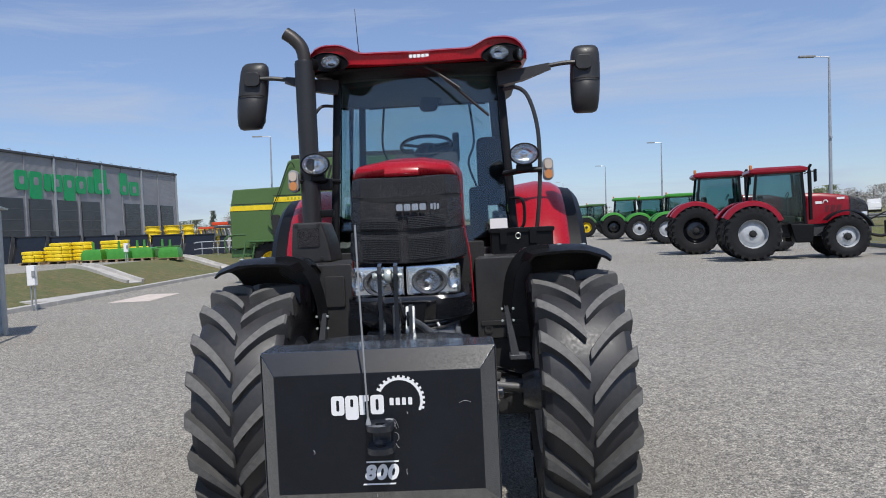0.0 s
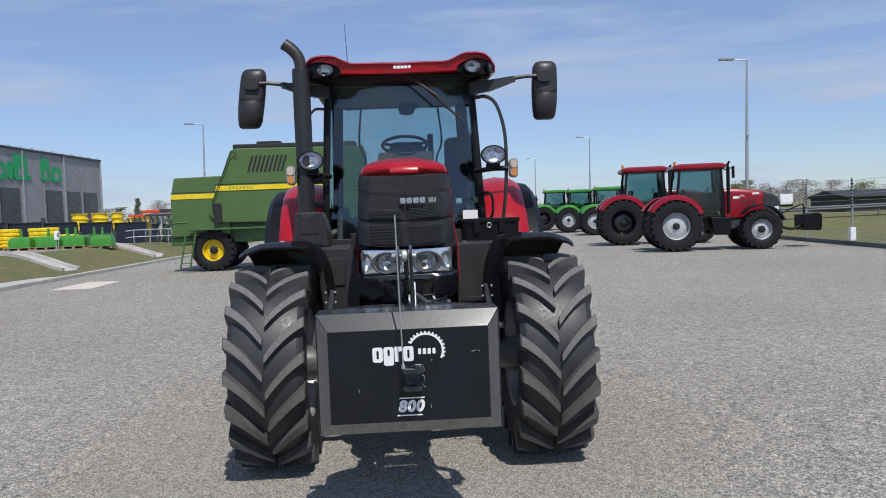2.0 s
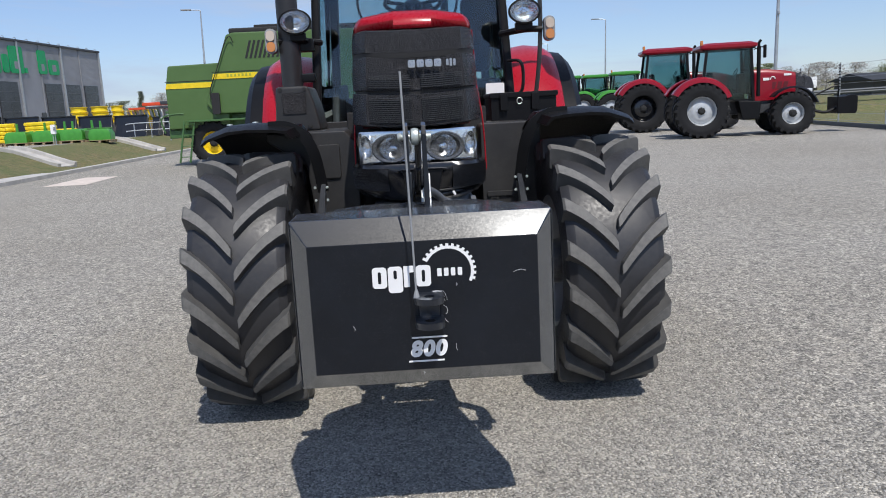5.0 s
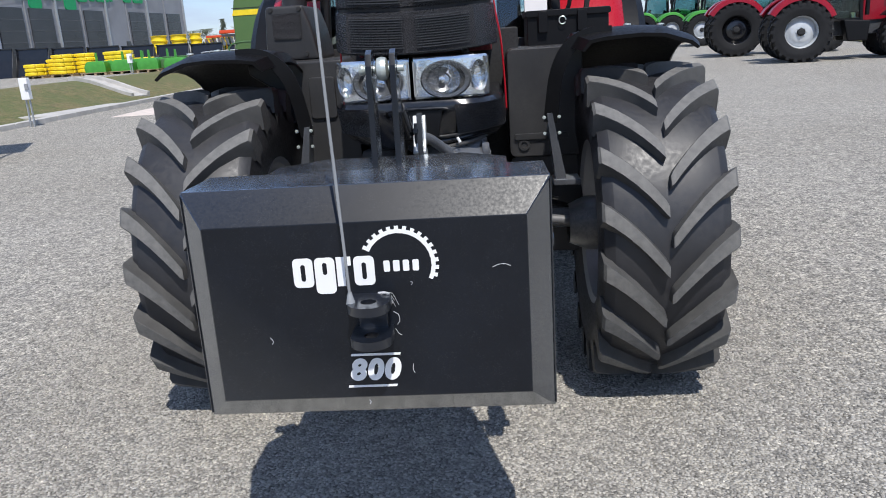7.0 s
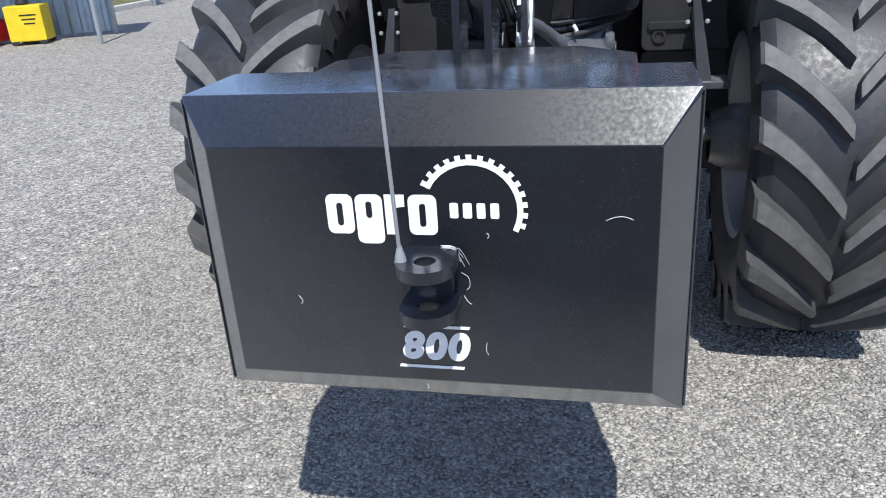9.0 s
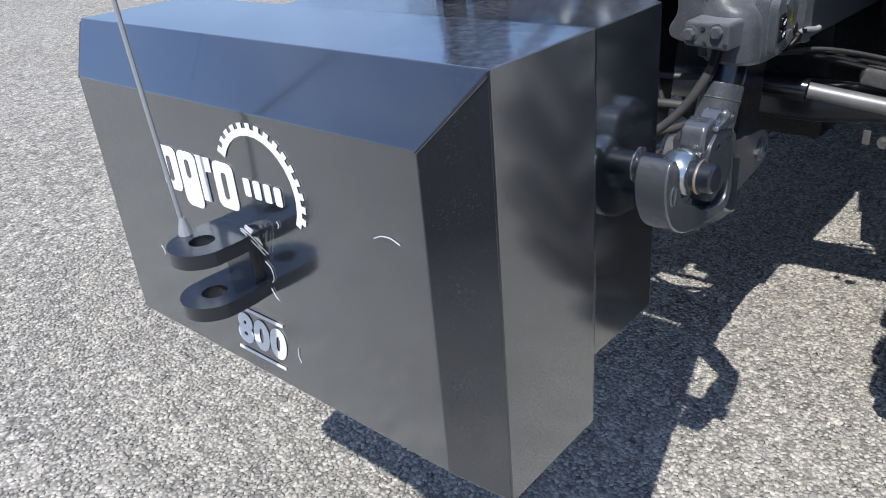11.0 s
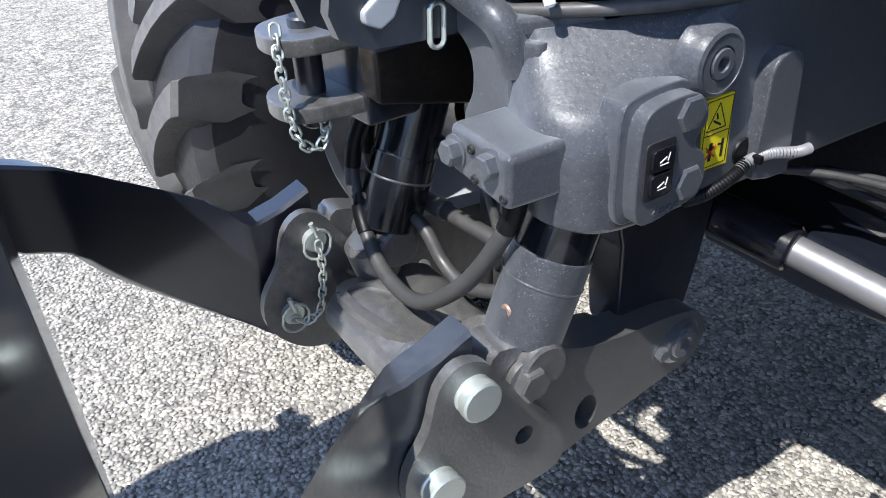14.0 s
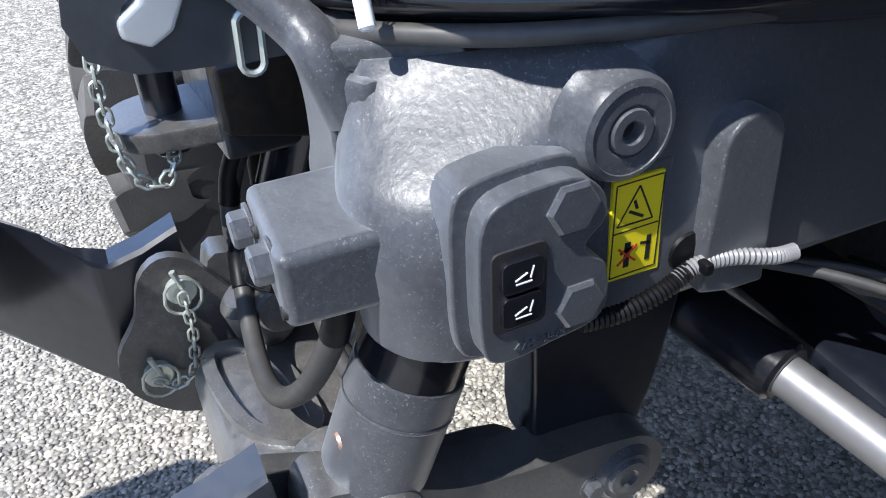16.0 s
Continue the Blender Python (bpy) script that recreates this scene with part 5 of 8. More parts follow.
# ---- front linkage and its cast carrier ----
def plate(bm, outline, holes, axis, a, b, mi=0):
    """A flat plate with holes through it."""
    k = "xyz".index(axis)
    t = bmesh.new()
    loops = [outline, *holes]
    for d in (a, b):
        edges = []
        for lp in loops:
            vs = []
            for p in lp:
                c = list(p)
                c.insert(k, d)
                vs.append(t.verts.new(c))
            edges += [t.edges.new((vs[i], vs[(i + 1) % len(vs)])) for i in range(len(vs))]
        bmesh.ops.triangle_fill(t, use_beauty=True, use_dissolve=False, edges=edges)
    t.verts.ensure_lookup_table()
    half, s = sum(len(lp) for lp in loops), 0
    for lp in loops:
        c = len(lp)
        for i in range(c):
            j = (i + 1) % c
            t.faces.new([t.verts[q] for q in (s + i, s + j, half + s + j, half + s + i)])
        s += c
    bmesh.ops.recalc_face_normals(t, faces=t.faces[:])
    return add(bm, t, None, mi)


def circle(cy, cz, r, n=18, ry=None):
    return [(cy + r * math.cos(2 * math.pi * i / n), cz + (ry or r) * math.sin(2 * math.pi * i / n)) for i in range(n)]


def curve2(pts, k=4):
    """A closed outline rounded through its points."""
    p = [Vector((*q, 0)) for q in pts]
    n, out = len(p), []
    for i in range(n):
        a, b, c, d = p[i - 1], p[i], p[(i + 1) % n], p[(i + 2) % n]
        for s in range(k):
            u = s / k
            v = 0.5 * (2 * b + (c - a) * u + (2 * a - 5 * b + 4 * c - d) * u * u + (3 * b - a - 3 * c + d) * u ** 3)
            out.append((v.x, v.y))
    return out


def torus_link(bm, at, long_way, flat_way, length, r, wire):
    """One oval chain link."""
    L, F = Vector(long_way).normalized(), Vector(flat_way).normalized()
    F = (F - L * F.dot(L)).normalized()
    pts = []
    for i in range(14):
        a = 2 * math.pi * i / 14
        c, s = math.cos(a), math.sin(a)
        pts.append(Vector(at) + L * (c * r + math.copysign(max(0.0, length / 2 - r), c)) + F * (s * r))
    pts.append(pts[0])
    sec = [(wire * math.cos(2 * math.pi * i / 6), wire * math.sin(2 * math.pi * i / 6)) for i in range(6)]
    sweep(bm, pts, sec)


def chain(pts, pitch=0.018, r=0.007, wire=0.0022):
    bm = B()
    p = smooth_path(pts, 10)
    length, i, acc = 0.0, 0, 0.0
    for a, b in zip(p, p[1:]):
        seg = (b - a).length
        while acc + seg >= length:
            u = (length - acc) / seg if seg else 0
            way = (b - a).normalized()
            flat = Vector((1, 0, 0.2)) if i % 2 else Vector((0, 1, 0.3))
            torus_link(bm, a.lerp(b, u), way, flat, pitch * 1.45, r, wire)
            i += 1
            length += pitch
        acc += seg
    return bm


def carrier():
    """The cast carrier on the near side: a rounded shoulder in front running back as a tall side wall."""
    levels = ((0.938, (0.118, -0.222), (0.165, -0.25), (0.205, -0.25), (0.24, -0.225), (0.252, -0.16)),
              (0.948, (0.112, -0.23), (0.167, -0.263), (0.213, -0.262), (0.248, -0.232), (0.258, -0.165)),
              (1.02, (0.106, -0.245), (0.17, -0.272), (0.214, -0.267), (0.249, -0.236), (0.257, -0.17)),
              (1.056, (0.108, -0.25), (0.166, -0.268), (0.21, -0.262), (0.244, -0.228), (0.255, -0.16)),
              (1.076, (0.112, -0.248), (0.16, -0.26), (0.2, -0.25), (0.236, -0.208), (0.254, -0.14)),
              (1.1, (0.118, -0.243), (0.148, -0.244), (0.182, -0.222), (0.222, -0.172), (0.252, -0.105)),
              (1.125, (0.122, -0.236), (0.14, -0.232), (0.165, -0.2), (0.205, -0.142), (0.25, -0.07)),
              (1.138, (0.124, -0.228), (0.137, -0.226), (0.158, -0.19), (0.197, -0.13), (0.248, -0.055)))
    rings = []
    for z, *front in levels:
        line = smooth_path([(TX + u, y, z) for u, y in front] + [(TX + front[-1][0] + 0.002, 0.02, z), (TX + front[-1][0] + 0.002, 0.3, z)], 4)
        ring = [(p.x, p.y, z + (0.026 * min(1.0, max(0.0, (p.y + 0.2) / 0.16)) if z > 1.09 else 0.0) - 0.04 * max(0.0, p.y - 0.05)) for p in line]
        ring += [(TX + front[-1][0] + 0.002, 0.95, z - 0.03), (TX + 0.11, 0.95, z - 0.03)]
        rings.append(ring)
    bm = B()
    loft(bm, rings)
    return bm


carrier_part = T("linkage_carrier", carrier(), CAST, "textured black cast-iron linkage carrier", angle=40)
bm = B()
prism(bm, [(TX + 0.108, -0.255), (TX + 0.15, -0.235), (TX + 0.15, 0.6), (TX + 0.108, 0.6)], "z", 0.95, 1.128, 0.008)
part("inner_wall", bm, CAST, carrier_part)
bm = B()
tube(bm, [(0.04, -0.32, 1.215), (0.085, -0.29, 1.19), (0.122, -0.258, 1.155), (0.146, -0.25, 1.135), (0.15, -0.236, 1.09)], 0.0195, 14, 5)
part("rib", bm, CAST, carrier_part)
bm = B()
prism(bm, curve2([(-0.01, 1.15), (0.04, 1.125), (0.074, 1.106), (0.087, 1.085), (0.085, 1.05), (0.068, 1.02), (0.075, 0.995), (0.12, 0.985), (0.155, 0.995), (0.158, 1.085), (0.155, 1.135), (0.128, 1.16), (0.06, 1.175), (0.0, 1.18)], 3),
      "y", -0.254, -0.19, 0.009, 3)
part("neck", bm, CAST, carrier_part, angle=60)
bm = B()
prism(bm, [(0.12, -0.262), (0.158, -0.258), (0.178, -0.2), (0.21, -0.165), (0.13, -0.17)], "z", 1.128, 1.15, 0.006, 3)
part("neck_cap", bm, CAST, carrier_part, angle=60)
bm = B()
box(bm, (0.278, -0.077, 1.02), (0.0285, 0.064, 0.104), 0.004)
part("label_pad", bm, CAST, carrier_part)
# valve block with its two plugs
bm = B()
t = bmesh.new()
box(t, (0, 0, 0), (0.112, 0.10, 0.062), 0.009, seg=3)
for v in t.verts:
    if v.co.x < 0:
        v.co.z *= 0.93
    if v.co.y > 0:
        v.co.z *= 1.05
add(bm, t, Matrix.Translation((0.198, -0.276, 1.022)) @ pose(0, 0, 0, 0, 2, -3))
block = part("valve_block", bm, CAST, carrier_part)
for x, z in ((0.156, 1.024), (0.222, 1.032)):
    bm = B()
    hexbolt(bm, (x, -0.325, z), (0, -1, 0), 0.0145, 0.016)
    part("plug", bm, CAST, carrier_part)
for x, z in ((0.187, 1.037), (0.192, 1.004), (0.242, 1.002)):
    bm = B()
    lathe(bm, [(0.006, 0), (0.005, 0.003), (0.002, 0.003), (0, 0.001)], 10, pose(x, -0.3265, z, 90), caps=False)
    part("screw", bm, DARK, carrier_part)

# cover with the rocker switches
bm = B()
cover_line = curve2([(-0.214, 0.985), (-0.215, 1.03), (-0.213, 1.068), (-0.2, 1.086), (-0.165, 1.091), (-0.138, 1.088), (-0.121, 1.072), (-0.119, 1.052), (-0.133, 1.038), (-0.130, 1.026),
                     (-0.116, 1.015), (-0.112, 0.985), (-0.122, 0.966), (-0.16, 0.96), (-0.19, 0.956), (-0.208, 0.962)], 3)
prism(bm, cover_line, "x", 0.27, 0.3145, 0.007, 4)
cover = part("switch_cover", bm, CAST, carrier_part, angle=60)
bm = B()
prism(bm, curve2([(y + (-0.011 if y < -0.18 else 0.004), z + (0.008 if z > 1.03 else -0.004)) for y, z in cover_line[::3]], 3), "x", 0.262, 0.296, 0.006, 3)
part("cover_seat", bm, CAST, carrier_part)
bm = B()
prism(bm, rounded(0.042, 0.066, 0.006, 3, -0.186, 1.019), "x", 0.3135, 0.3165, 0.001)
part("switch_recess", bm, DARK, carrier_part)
for z in (1.033, 1.005):
    bm = B()
    prism(bm, rounded(0.031, 0.025, 0.005, 3, -0.186, z), "x", 0.315, 0.3215, 0.002)
    part("rocker_switch", bm, BLACK_GLOSS, carrier_part)
    bm = B()
    box(bm, (0.3217, -0.188, z), (0.0008, 0.01, 0.0011), turn=pose(0, 0, 0, 25, 0, 0).to_3x3())
    box(bm, (0.3217, -0.186, z - 0.005), (0.0008, 0.012, 0.001))
    box(bm, (0.3217, -0.180, z + 0.002), (0.0008, 0.001, 0.009), turn=pose(0, 0, 0, -15, 0, 0).to_3x3())
    part("switch_mark", bm, WHITE, carrier_part)
SIDEWAYS = Matrix(((0, 0, 1, 0), (1, 0, 0, 0), (0, 1, 0, 0), (0, 0, 0, 1)))
lettering("casting_number", "47894545", 0.0105, Matrix.Translation((0.3148, -0.168, 0.967)) @ SIDEWAYS, CAST, carrier_part, 0.0008, 0, "raised casting number")
for y, z in ((-0.146, 1.069), (-0.137, 0.988)):
    bm = B()
    hexbolt(bm, (0.3, y, z), (1, 0, 0), 0.0205, 0.019, washer=False)
    part("cover_bolt", bm, CAST, carrier_part)
bm = B()
lathe(bm, [(0.046, -0.006), (0.042, 0.0), (0.0395, 0.008), (0.038, 0.016), (0.0355, 0.0205), (0.031, 0.0225), (0.0305, 0.0215), (0.019, 0.0215), (0.018, 0.019), (0.0165, 0.019), (0.0155, 0.0235), (0.009, 0.0235), (0.0075, 0.019),
           (0.007, 0.012), (0, 0.012)], 36, pose(0.284, -0.097, 1.106, 0, 90, 0), caps=False)
part("pivot_boss", bm, CAST, carrier_part)
# black disc painted in as the shade at the bottom of the socket
bm = B()
lathe(bm, [(0.0075, 0), (0, 0)], 14, pose(0.2975, -0.097, 1.106, 0, 90, 0), caps=False)
part("boss_socket", bm, DARK, carrier_part)
bm = B()
o = [(-0.021, 0.95), (-0.019, 1.06)] + [(0.009 - 0.028 * math.cos(a), 1.07 + 0.028 * math.sin(a)) for a in [radians(15 + 150 * i / 10) for i in range(11)]] + [(0.038, 1.06), (0.046, 0.94), (0.01, 0.942)]
prism(bm, o, "x", 0.27, 0.312, 0.011, 4)
part("wall_pad", bm, CAST, carrier_part, angle=60)


def warning_decal():
    bm = B()
    prism(bm, [(-0.099, 0.979), (-0.052, 0.977), (-0.056, 1.063), (-0.1, 1.064)], "x", 0.2925, 0.2952)
    d = part("warning_label", bm, mat("yellow_film", (0.82, 0.66, 0.01), 0.4, var=0.05, dust=0.04), carrier_part, "yellow warning label with black pictograms")
    def ink(name, at, size, tilt=0.0):
        bm = B()
        box(bm, at, size, turn=pose(0, 0, 0, tilt).to_3x3())
        part(name, bm, DARK, carrier_part)
    for z in (0.9815, 1.0205, 1.0605):
        ink("label_line", (0.2954, -0.077, z), (0.0004, 0.040, 0.001))
    for y in (-0.097, -0.056):
        ink("label_line", (0.2954, y, 1.021), (0.0004, 0.001, 0.079))
    for a, b in (((-0.094, 1.026), (-0.063, 1.0255)), ((-0.063, 1.0255), (-0.077, 1.056)), ((-0.077, 1.056), (-0.094, 1.026))):
        d0 = Vector((0, b[0] - a[0], b[1] - a[1]))
        ink("triangle_side", (0.2954, (a[0] + b[0]) / 2, (a[1] + b[1]) / 2), (0.0004, d0.length, 0.0013), math.degrees(math.atan2(d0.z, d0.y)))
    ink("pictogram", (0.2954, -0.078, 1.033), (0.0004, 0.015, 0.0024), -30)
    ink("pictogram", (0.2954, -0.079, 1.041), (0.0004, 0.0024, 0.008), 20)
    ink("pictogram", (0.2954, -0.083, 0.999), (0.0004, 0.005, 0.022))
    ink("pictogram", (0.2954, -0.083, 1.003), (0.0004, 0.012, 0.003), 15)
    ink("pictogram", (0.2954, -0.064, 1.0), (0.0004, 0.004, 0.022))
    ink("pictogram", (0.2954, -0.067, 1.005), (0.0004, 0.009, 0.0025), -10)
    bm = B()
    for a in (42, -42):
        box(bm, (0.2957, -0.083, 0.999), (0.0004, 0.022, 0.0018), turn=pose(0, 0, 0, a).to_3x3())
    part("red_cross", bm, mat("red_ink", (0.6, 0.03, 0.02), 0.5), carrier_part)


warning_decal()


def conduit(pts, r, material, name):
    """Corrugated cable sleeve."""
    bm = B()
    p = smooth_path(pts, 16)
    sec = [(r * math.cos(2 * math.pi * i / 10), r * math.sin(2 * math.pi * i / 10)) for i in range(10)]
    sweep(bm, p, sec, scales=[1.0 if i % 2 else 0.8 for i in range(len(p))])
    return T(name, bm, material)


conduit([(0.302, -0.125, 0.955), (0.306, -0.09, 0.955), (0.308, -0.055, 0.964), (0.307, -0.03, 0.975)], 0.008, PLASTIC, "cable_sleeve")
conduit([(0.307, -0.045, 0.968), (0.308, -0.025, 0.977), (0.312, 0.005, 0.977), (0.322, 0.04, 0.972), (0.325, 0.06, 0.972)], 0.0072, mat("sleeve_grey", (0.19, 0.19, 0.195), 0.45, dust=0.15), "cable_sleeve")
bm = B()
lathe(bm, [(0.018, 0), (0.017, 0.004), (0.008, 0.006), (0, 0.006)], 18, pose(0.293, -0.024, 0.982, 0, 90, 0), caps=False)
box(bm, (0.316, -0.024, 0.98), (0.012, 0.008, 0.01), 0.002)
T("cable_clip", bm, PLASTIC)

# seal and skirt edge above the carrier
bm = B()
tube(bm, [(0.13, -0.232, 1.15), (0.18, -0.204, 1.155), (0.236, -0.152, 1.16), (0.276, -0.078, 1.163), (0.292, -0.01, 1.164), (0.31, 0.06, 1.164), (0.33, 0.13, 1.163), (0.342, 0.3, 1.16), (0.345, 0.6, 1.15)], 0.008, 12, 8)
T("skirt_seal", bm, HOSE)
bm = B()
tube(bm, [(0.06, -0.256, 1.174), (0.11, -0.24, 1.175), (0.165, -0.205, 1.177), (0.222, -0.15, 1.179), (0.262, -0.09, 1.18), (0.294, -0.028, 1.18), (0.318, 0.04, 1.18), (0.336, 0.108, 1.18), (0.345, 0.25, 1.178), (0.348, 0.6, 1.172)], 0.0125, 12, 8)
T("skirt_lip", bm, BLACK_GLOSS, "rolled gloss black lip under the grille mesh")
bm = B()
tube(bm, [(0.1, -0.256, 1.198), (0.15, -0.24, 1.198), (0.21, -0.192, 1.2), (0.262, -0.128, 1.201), (0.312, -0.062, 1.202), (0.346, 0.0, 1.202), (0.368, 0.06, 1.202), (0.38, 0.25, 1.198), (0.382, 0.6, 1.19)], 0.0045, 8, 8)
T("skirt_lip", bm, HOSE)
bm = B()
rod(bm, (0.183, -0.229, 1.187), (0.194, -0.23, 1.166), 0.0062, n=12, edge=0.002)
tag = T("cable_tag", bm, WHITE, "small white cable ferrule with loose wires")
bm = B()
for dx in (-0.006, 0.0, 0.006):
    tube(bm, [(0.184 + dx * 0.4, -0.229, 1.185), (0.178 + dx, -0.226, 1.196), (0.168 + dx * 1.5, -0.216, 1.204)], 0.0012, 5, 2)
part("wire", bm, DARK, tag)


def lower_side(s):
    """Bell crank, ram and lifting arm of one side."""
    def X(u):
        return TX + s * u
    near = s > 0
    bm = B()
    a, b = sorted((X(0.145), X(0.2)) if near else (X(0.218), X(0.262)))
    crank = curve2([(-0.345, 0.57), (-0.29, 0.563), (-0.226, 0.562), (-0.153, 0.578), (-0.03, 0.598), (0.028, 0.612), (0.045, 0.655), (0.022, 0.694), (-0.02, 0.708), (-0.066, 0.715), (-0.133, 0.722), (-0.2, 0.738),
                    (-0.25, 0.765), (-0.30, 0.79), (-0.34, 0.79), (-0.35, 0.70)], 3)
    plate(bm, crank, [circle(-0.185, 0.617, 0.02, ry=0.03), circle(-0.305, 0.661, 0.014)], "x", a, b)
    crank_part = T("bell_crank", bm, CAST_DUSTY, "dusty cast bell crank of the front linkage", angle=50)
    bm = B()
    a, b = sorted((X(0.201), X(0.216)))
    cheek = curve2([(-0.40, 0.574), (-0.445, 0.602), (-0.476, 0.65), (-0.472, 0.70), (-0.442, 0.745), (-0.424, 0.80), (-0.395, 0.822), (-0.362, 0.81), (-0.338, 0.775), (-0.305, 0.725), (-0.262, 0.67), (-0.24, 0.61), (-0.25, 0.572),
                    (-0.32, 0.567)], 3)
    t = bmesh.new()
    plate(t, cheek, [circle(-0.305, 0.661, 0.014)], "x", a, b)
    add(bm, t)
    part("cheek_plate", bm, CAST_DUSTY, crank_part, angle=50)
    if near:
        bm = B()
        prism(bm, circle(-0.292, 0.743, 0.033, 24), "x", X(0.2), X(0.212), 0.003)
        part("bolt_boss", bm, CAST_DUSTY, crank_part)
        bm = B()
        prism(bm, curve2([(-0.46, 0.62), (-0.40, 0.59), (-0.30, 0.6), (-0.2, 0.63), (-0.1, 0.66), (-0.12, 0.71), (-0.24, 0.735), (-0.36, 0.79), (-0.42, 0.79), (-0.455, 0.7)], 3), "x", X(0.118), X(0.143), 0.004)
        part("inner_web", bm, CAST_DUSTY, crank_part, angle=50)
        bm = B()
        hexbolt(bm, (X(0.211), -0.296, 0.744), (s, 0, 0), 0.0235, 0.018, washer=False)
        part("hex_bolt", bm, CAST_DUSTY, crank_part)
    for y, z in ((-0.380, 0.774), (-0.434, 0.660)):
        bm = B()
        if near:
            m, _ = axis_frame((X(0.12), y, z), (X(0.3), y, z))
            lathe(bm, [(0, 0), (0.021, 0), (0.021, 0.084), (0.0255, 0.086), (0.0255, 0.098), (0.0235, 0.1), (0.0235, 0.104), (0.0265, 0.106), (0.0265, 0.116), (0.024, 0.1185), (0, 0.119)], 26, m, caps=False)
        else:
            rod(bm, (X(0.27), y, z), (X(0.191), y, z), 0.0185, n=22, edge=0.002)
        part("link_pin", bm, ZINC, crank_part, "zinc-plated link pin")
        if not near:
            bm = B()
            torus_link(bm, (X(0.187), y, z - 0.004), (0, 0.2, 1), (0, 1, -0.1), 0.05, 0.022, 0.0022)
            part("linch_ring", bm, ZINC, crank_part)
            bm = B()
            rod(bm, (X(0.188), y - 0.005, z + 0.034), (X(0.188), y + 0.002, z + 0.008), 0.004, n=8)
            part("linch_peg", bm, ZINC, crank_part)
    if not near:
        x = X(0.182)
        part("safety_chain", chain([(x, -0.38, 0.77), (x, -0.38, 0.73), (x - 0.002, -0.385, 0.69), (x - 0.004, -0.395, 0.652), (x - 0.006, -0.42, 0.642), (x - 0.004, -0.435, 0.655)], 0.014, 0.006, 0.0018), ZINC, crank_part)
    # pivot boss with bolt
    bm = B()
    m, _ = axis_frame((X(0.14), -0.008, 0.655), (X(0.3), -0.008, 0.655))
    lathe(bm, [(0, 0), (0.038, 0), (0.038, 0.06), (0.03, 0.068), (0.024, 0.068), (0.022, 0.072), (0.012, 0.072), (0.009, 0.069), (0, 0.069)], 24, m, caps=False)
    part("pivot", bm, CAST, crank_part)
    bm = B()
    hexbolt(bm, (X(0.199), -0.048, 0.653), (s, 0, 0), 0.011, 0.012)
    part("lock_bolt", bm, CAST, crank_part)
    # arm
    bm = B()
    spec = ((-0.365, 0.173, 0.60, 0.842, 0.046), (-0.41, 0.173, 0.588, 0.824, 0.046), (-0.45, 0.174, 0.60, 0.814, 0.046), (-0.48, 0.185, 0.62, 0.818, 0.045), (-0.52, 0.218, 0.645, 0.832, 0.044),
            (-0.58, 0.276, 0.685, 0.855, 0.042), (-0.64, 0.336, 0.725, 0.877, 0.041), (-0.68, 0.374, 0.765, 0.892, 0.040), (-0.705, 0.391, 0.785, 0.9, 0.039), (-0.75, 0.396, 0.80, 0.915, 0.038),
            (-0.80, 0.396, 0.832, 0.94, 0.036), (-0.84, 0.396, 0.838, 0.945, 0.034))
    if not near:
        spec = tuple((y, u + 0.078 * max(0.0, min(1.0, (y + 0.70) / 0.25)), lo, hi + 0.03 * max(0.0, min(1.0, (-0.46 - y) / 0.06)), th) for y, u, lo, hi, th in spec)
    path = smooth_path([(y, u, 0) for y, u, *_ in spec], 3)
    rings = []
    n = len(path)
    for i, p in enumerate(path):
        f = i / (n - 1) * (len(spec) - 1)
        k = min(int(f), len(spec) - 2)
        w = f - k
        lo, hi, th = [spec[k][j] * (1 - w) + spec[k + 1][j] * w for j in (2, 3, 4)]
        d = (path[min(i + 1, n - 1)] - path[max(i - 1, 0)]).normalized()
        nx, ny = -d.x, d.y    # across the arm: in u, in y
        e = 0.005
        ring = []
        for q, z in ((-th / 2 + e, lo), (th / 2 - e, lo), (th / 2, lo + e), (th / 2, hi - e), (th / 2 - e, hi), (-th / 2 + e, hi), (-th / 2, hi - e), (-th / 2, lo + e)):
            ring.append((X(p.y - nx * q), p.x + ny * q, z))
        rings.append(ring)
    loft(bm, rings)
    arm = T("lifting_arm", bm, BRACKET_PAINT if near else ARM_PAINT, "black forged lifting arm with a claw end")
    hook(X, arm, s)
    # ram
    top, low = Vector((X(0.172), -0.195, 0.965)), Vector((X(0.165), -0.285, 0.735))
    way = (low - top).normalized()
    bm = B()
    rod(bm, top, top + way * 0.17, 0.0475, n=28)
    ram = T("lift_ram", bm, BLACK_GLOSS, "black hydraulic lift ram with guard sleeve")
    bm = B()
    m, _ = axis_frame(top + way * 0.085, low)
    lathe(bm, [(0.042, 0.0), (0.049, 0.001), (0.050, 0.004), (0.050, 0.115), (0.049, 0.118), (0.044, 0.118)], 32, m, caps=False)
    part("guard_sleeve", bm, CAST if near else BLACK_GLOSS, ram)
    bm = B()
    lathe(bm, [(0.0508, 0.036), (0.0516, 0.038), (0.0508, 0.04)], 32, m, caps=False)
    part("sleeve_band", bm, CAST, ram)
    bm = B()
    lathe(bm, [(0.009, 0), (0.008, 0.003), (0.004, 0.003), (0, 0.001)], 14, Matrix.Translation((X(0.174), -0.2985, 0.828)) @ pose(0, 0, 0, 90, 0, 0), caps=False)
    part("rivet", bm, mat("copper_rivet", (0.5, 0.33, 0.25), 0.4, metal=0.6), ram)
    bm = B()
    rod(bm, (X(0.12), -0.275, 0.755), (X(0.22), -0.275, 0.755), 0.034, n=20, edge=0.004)
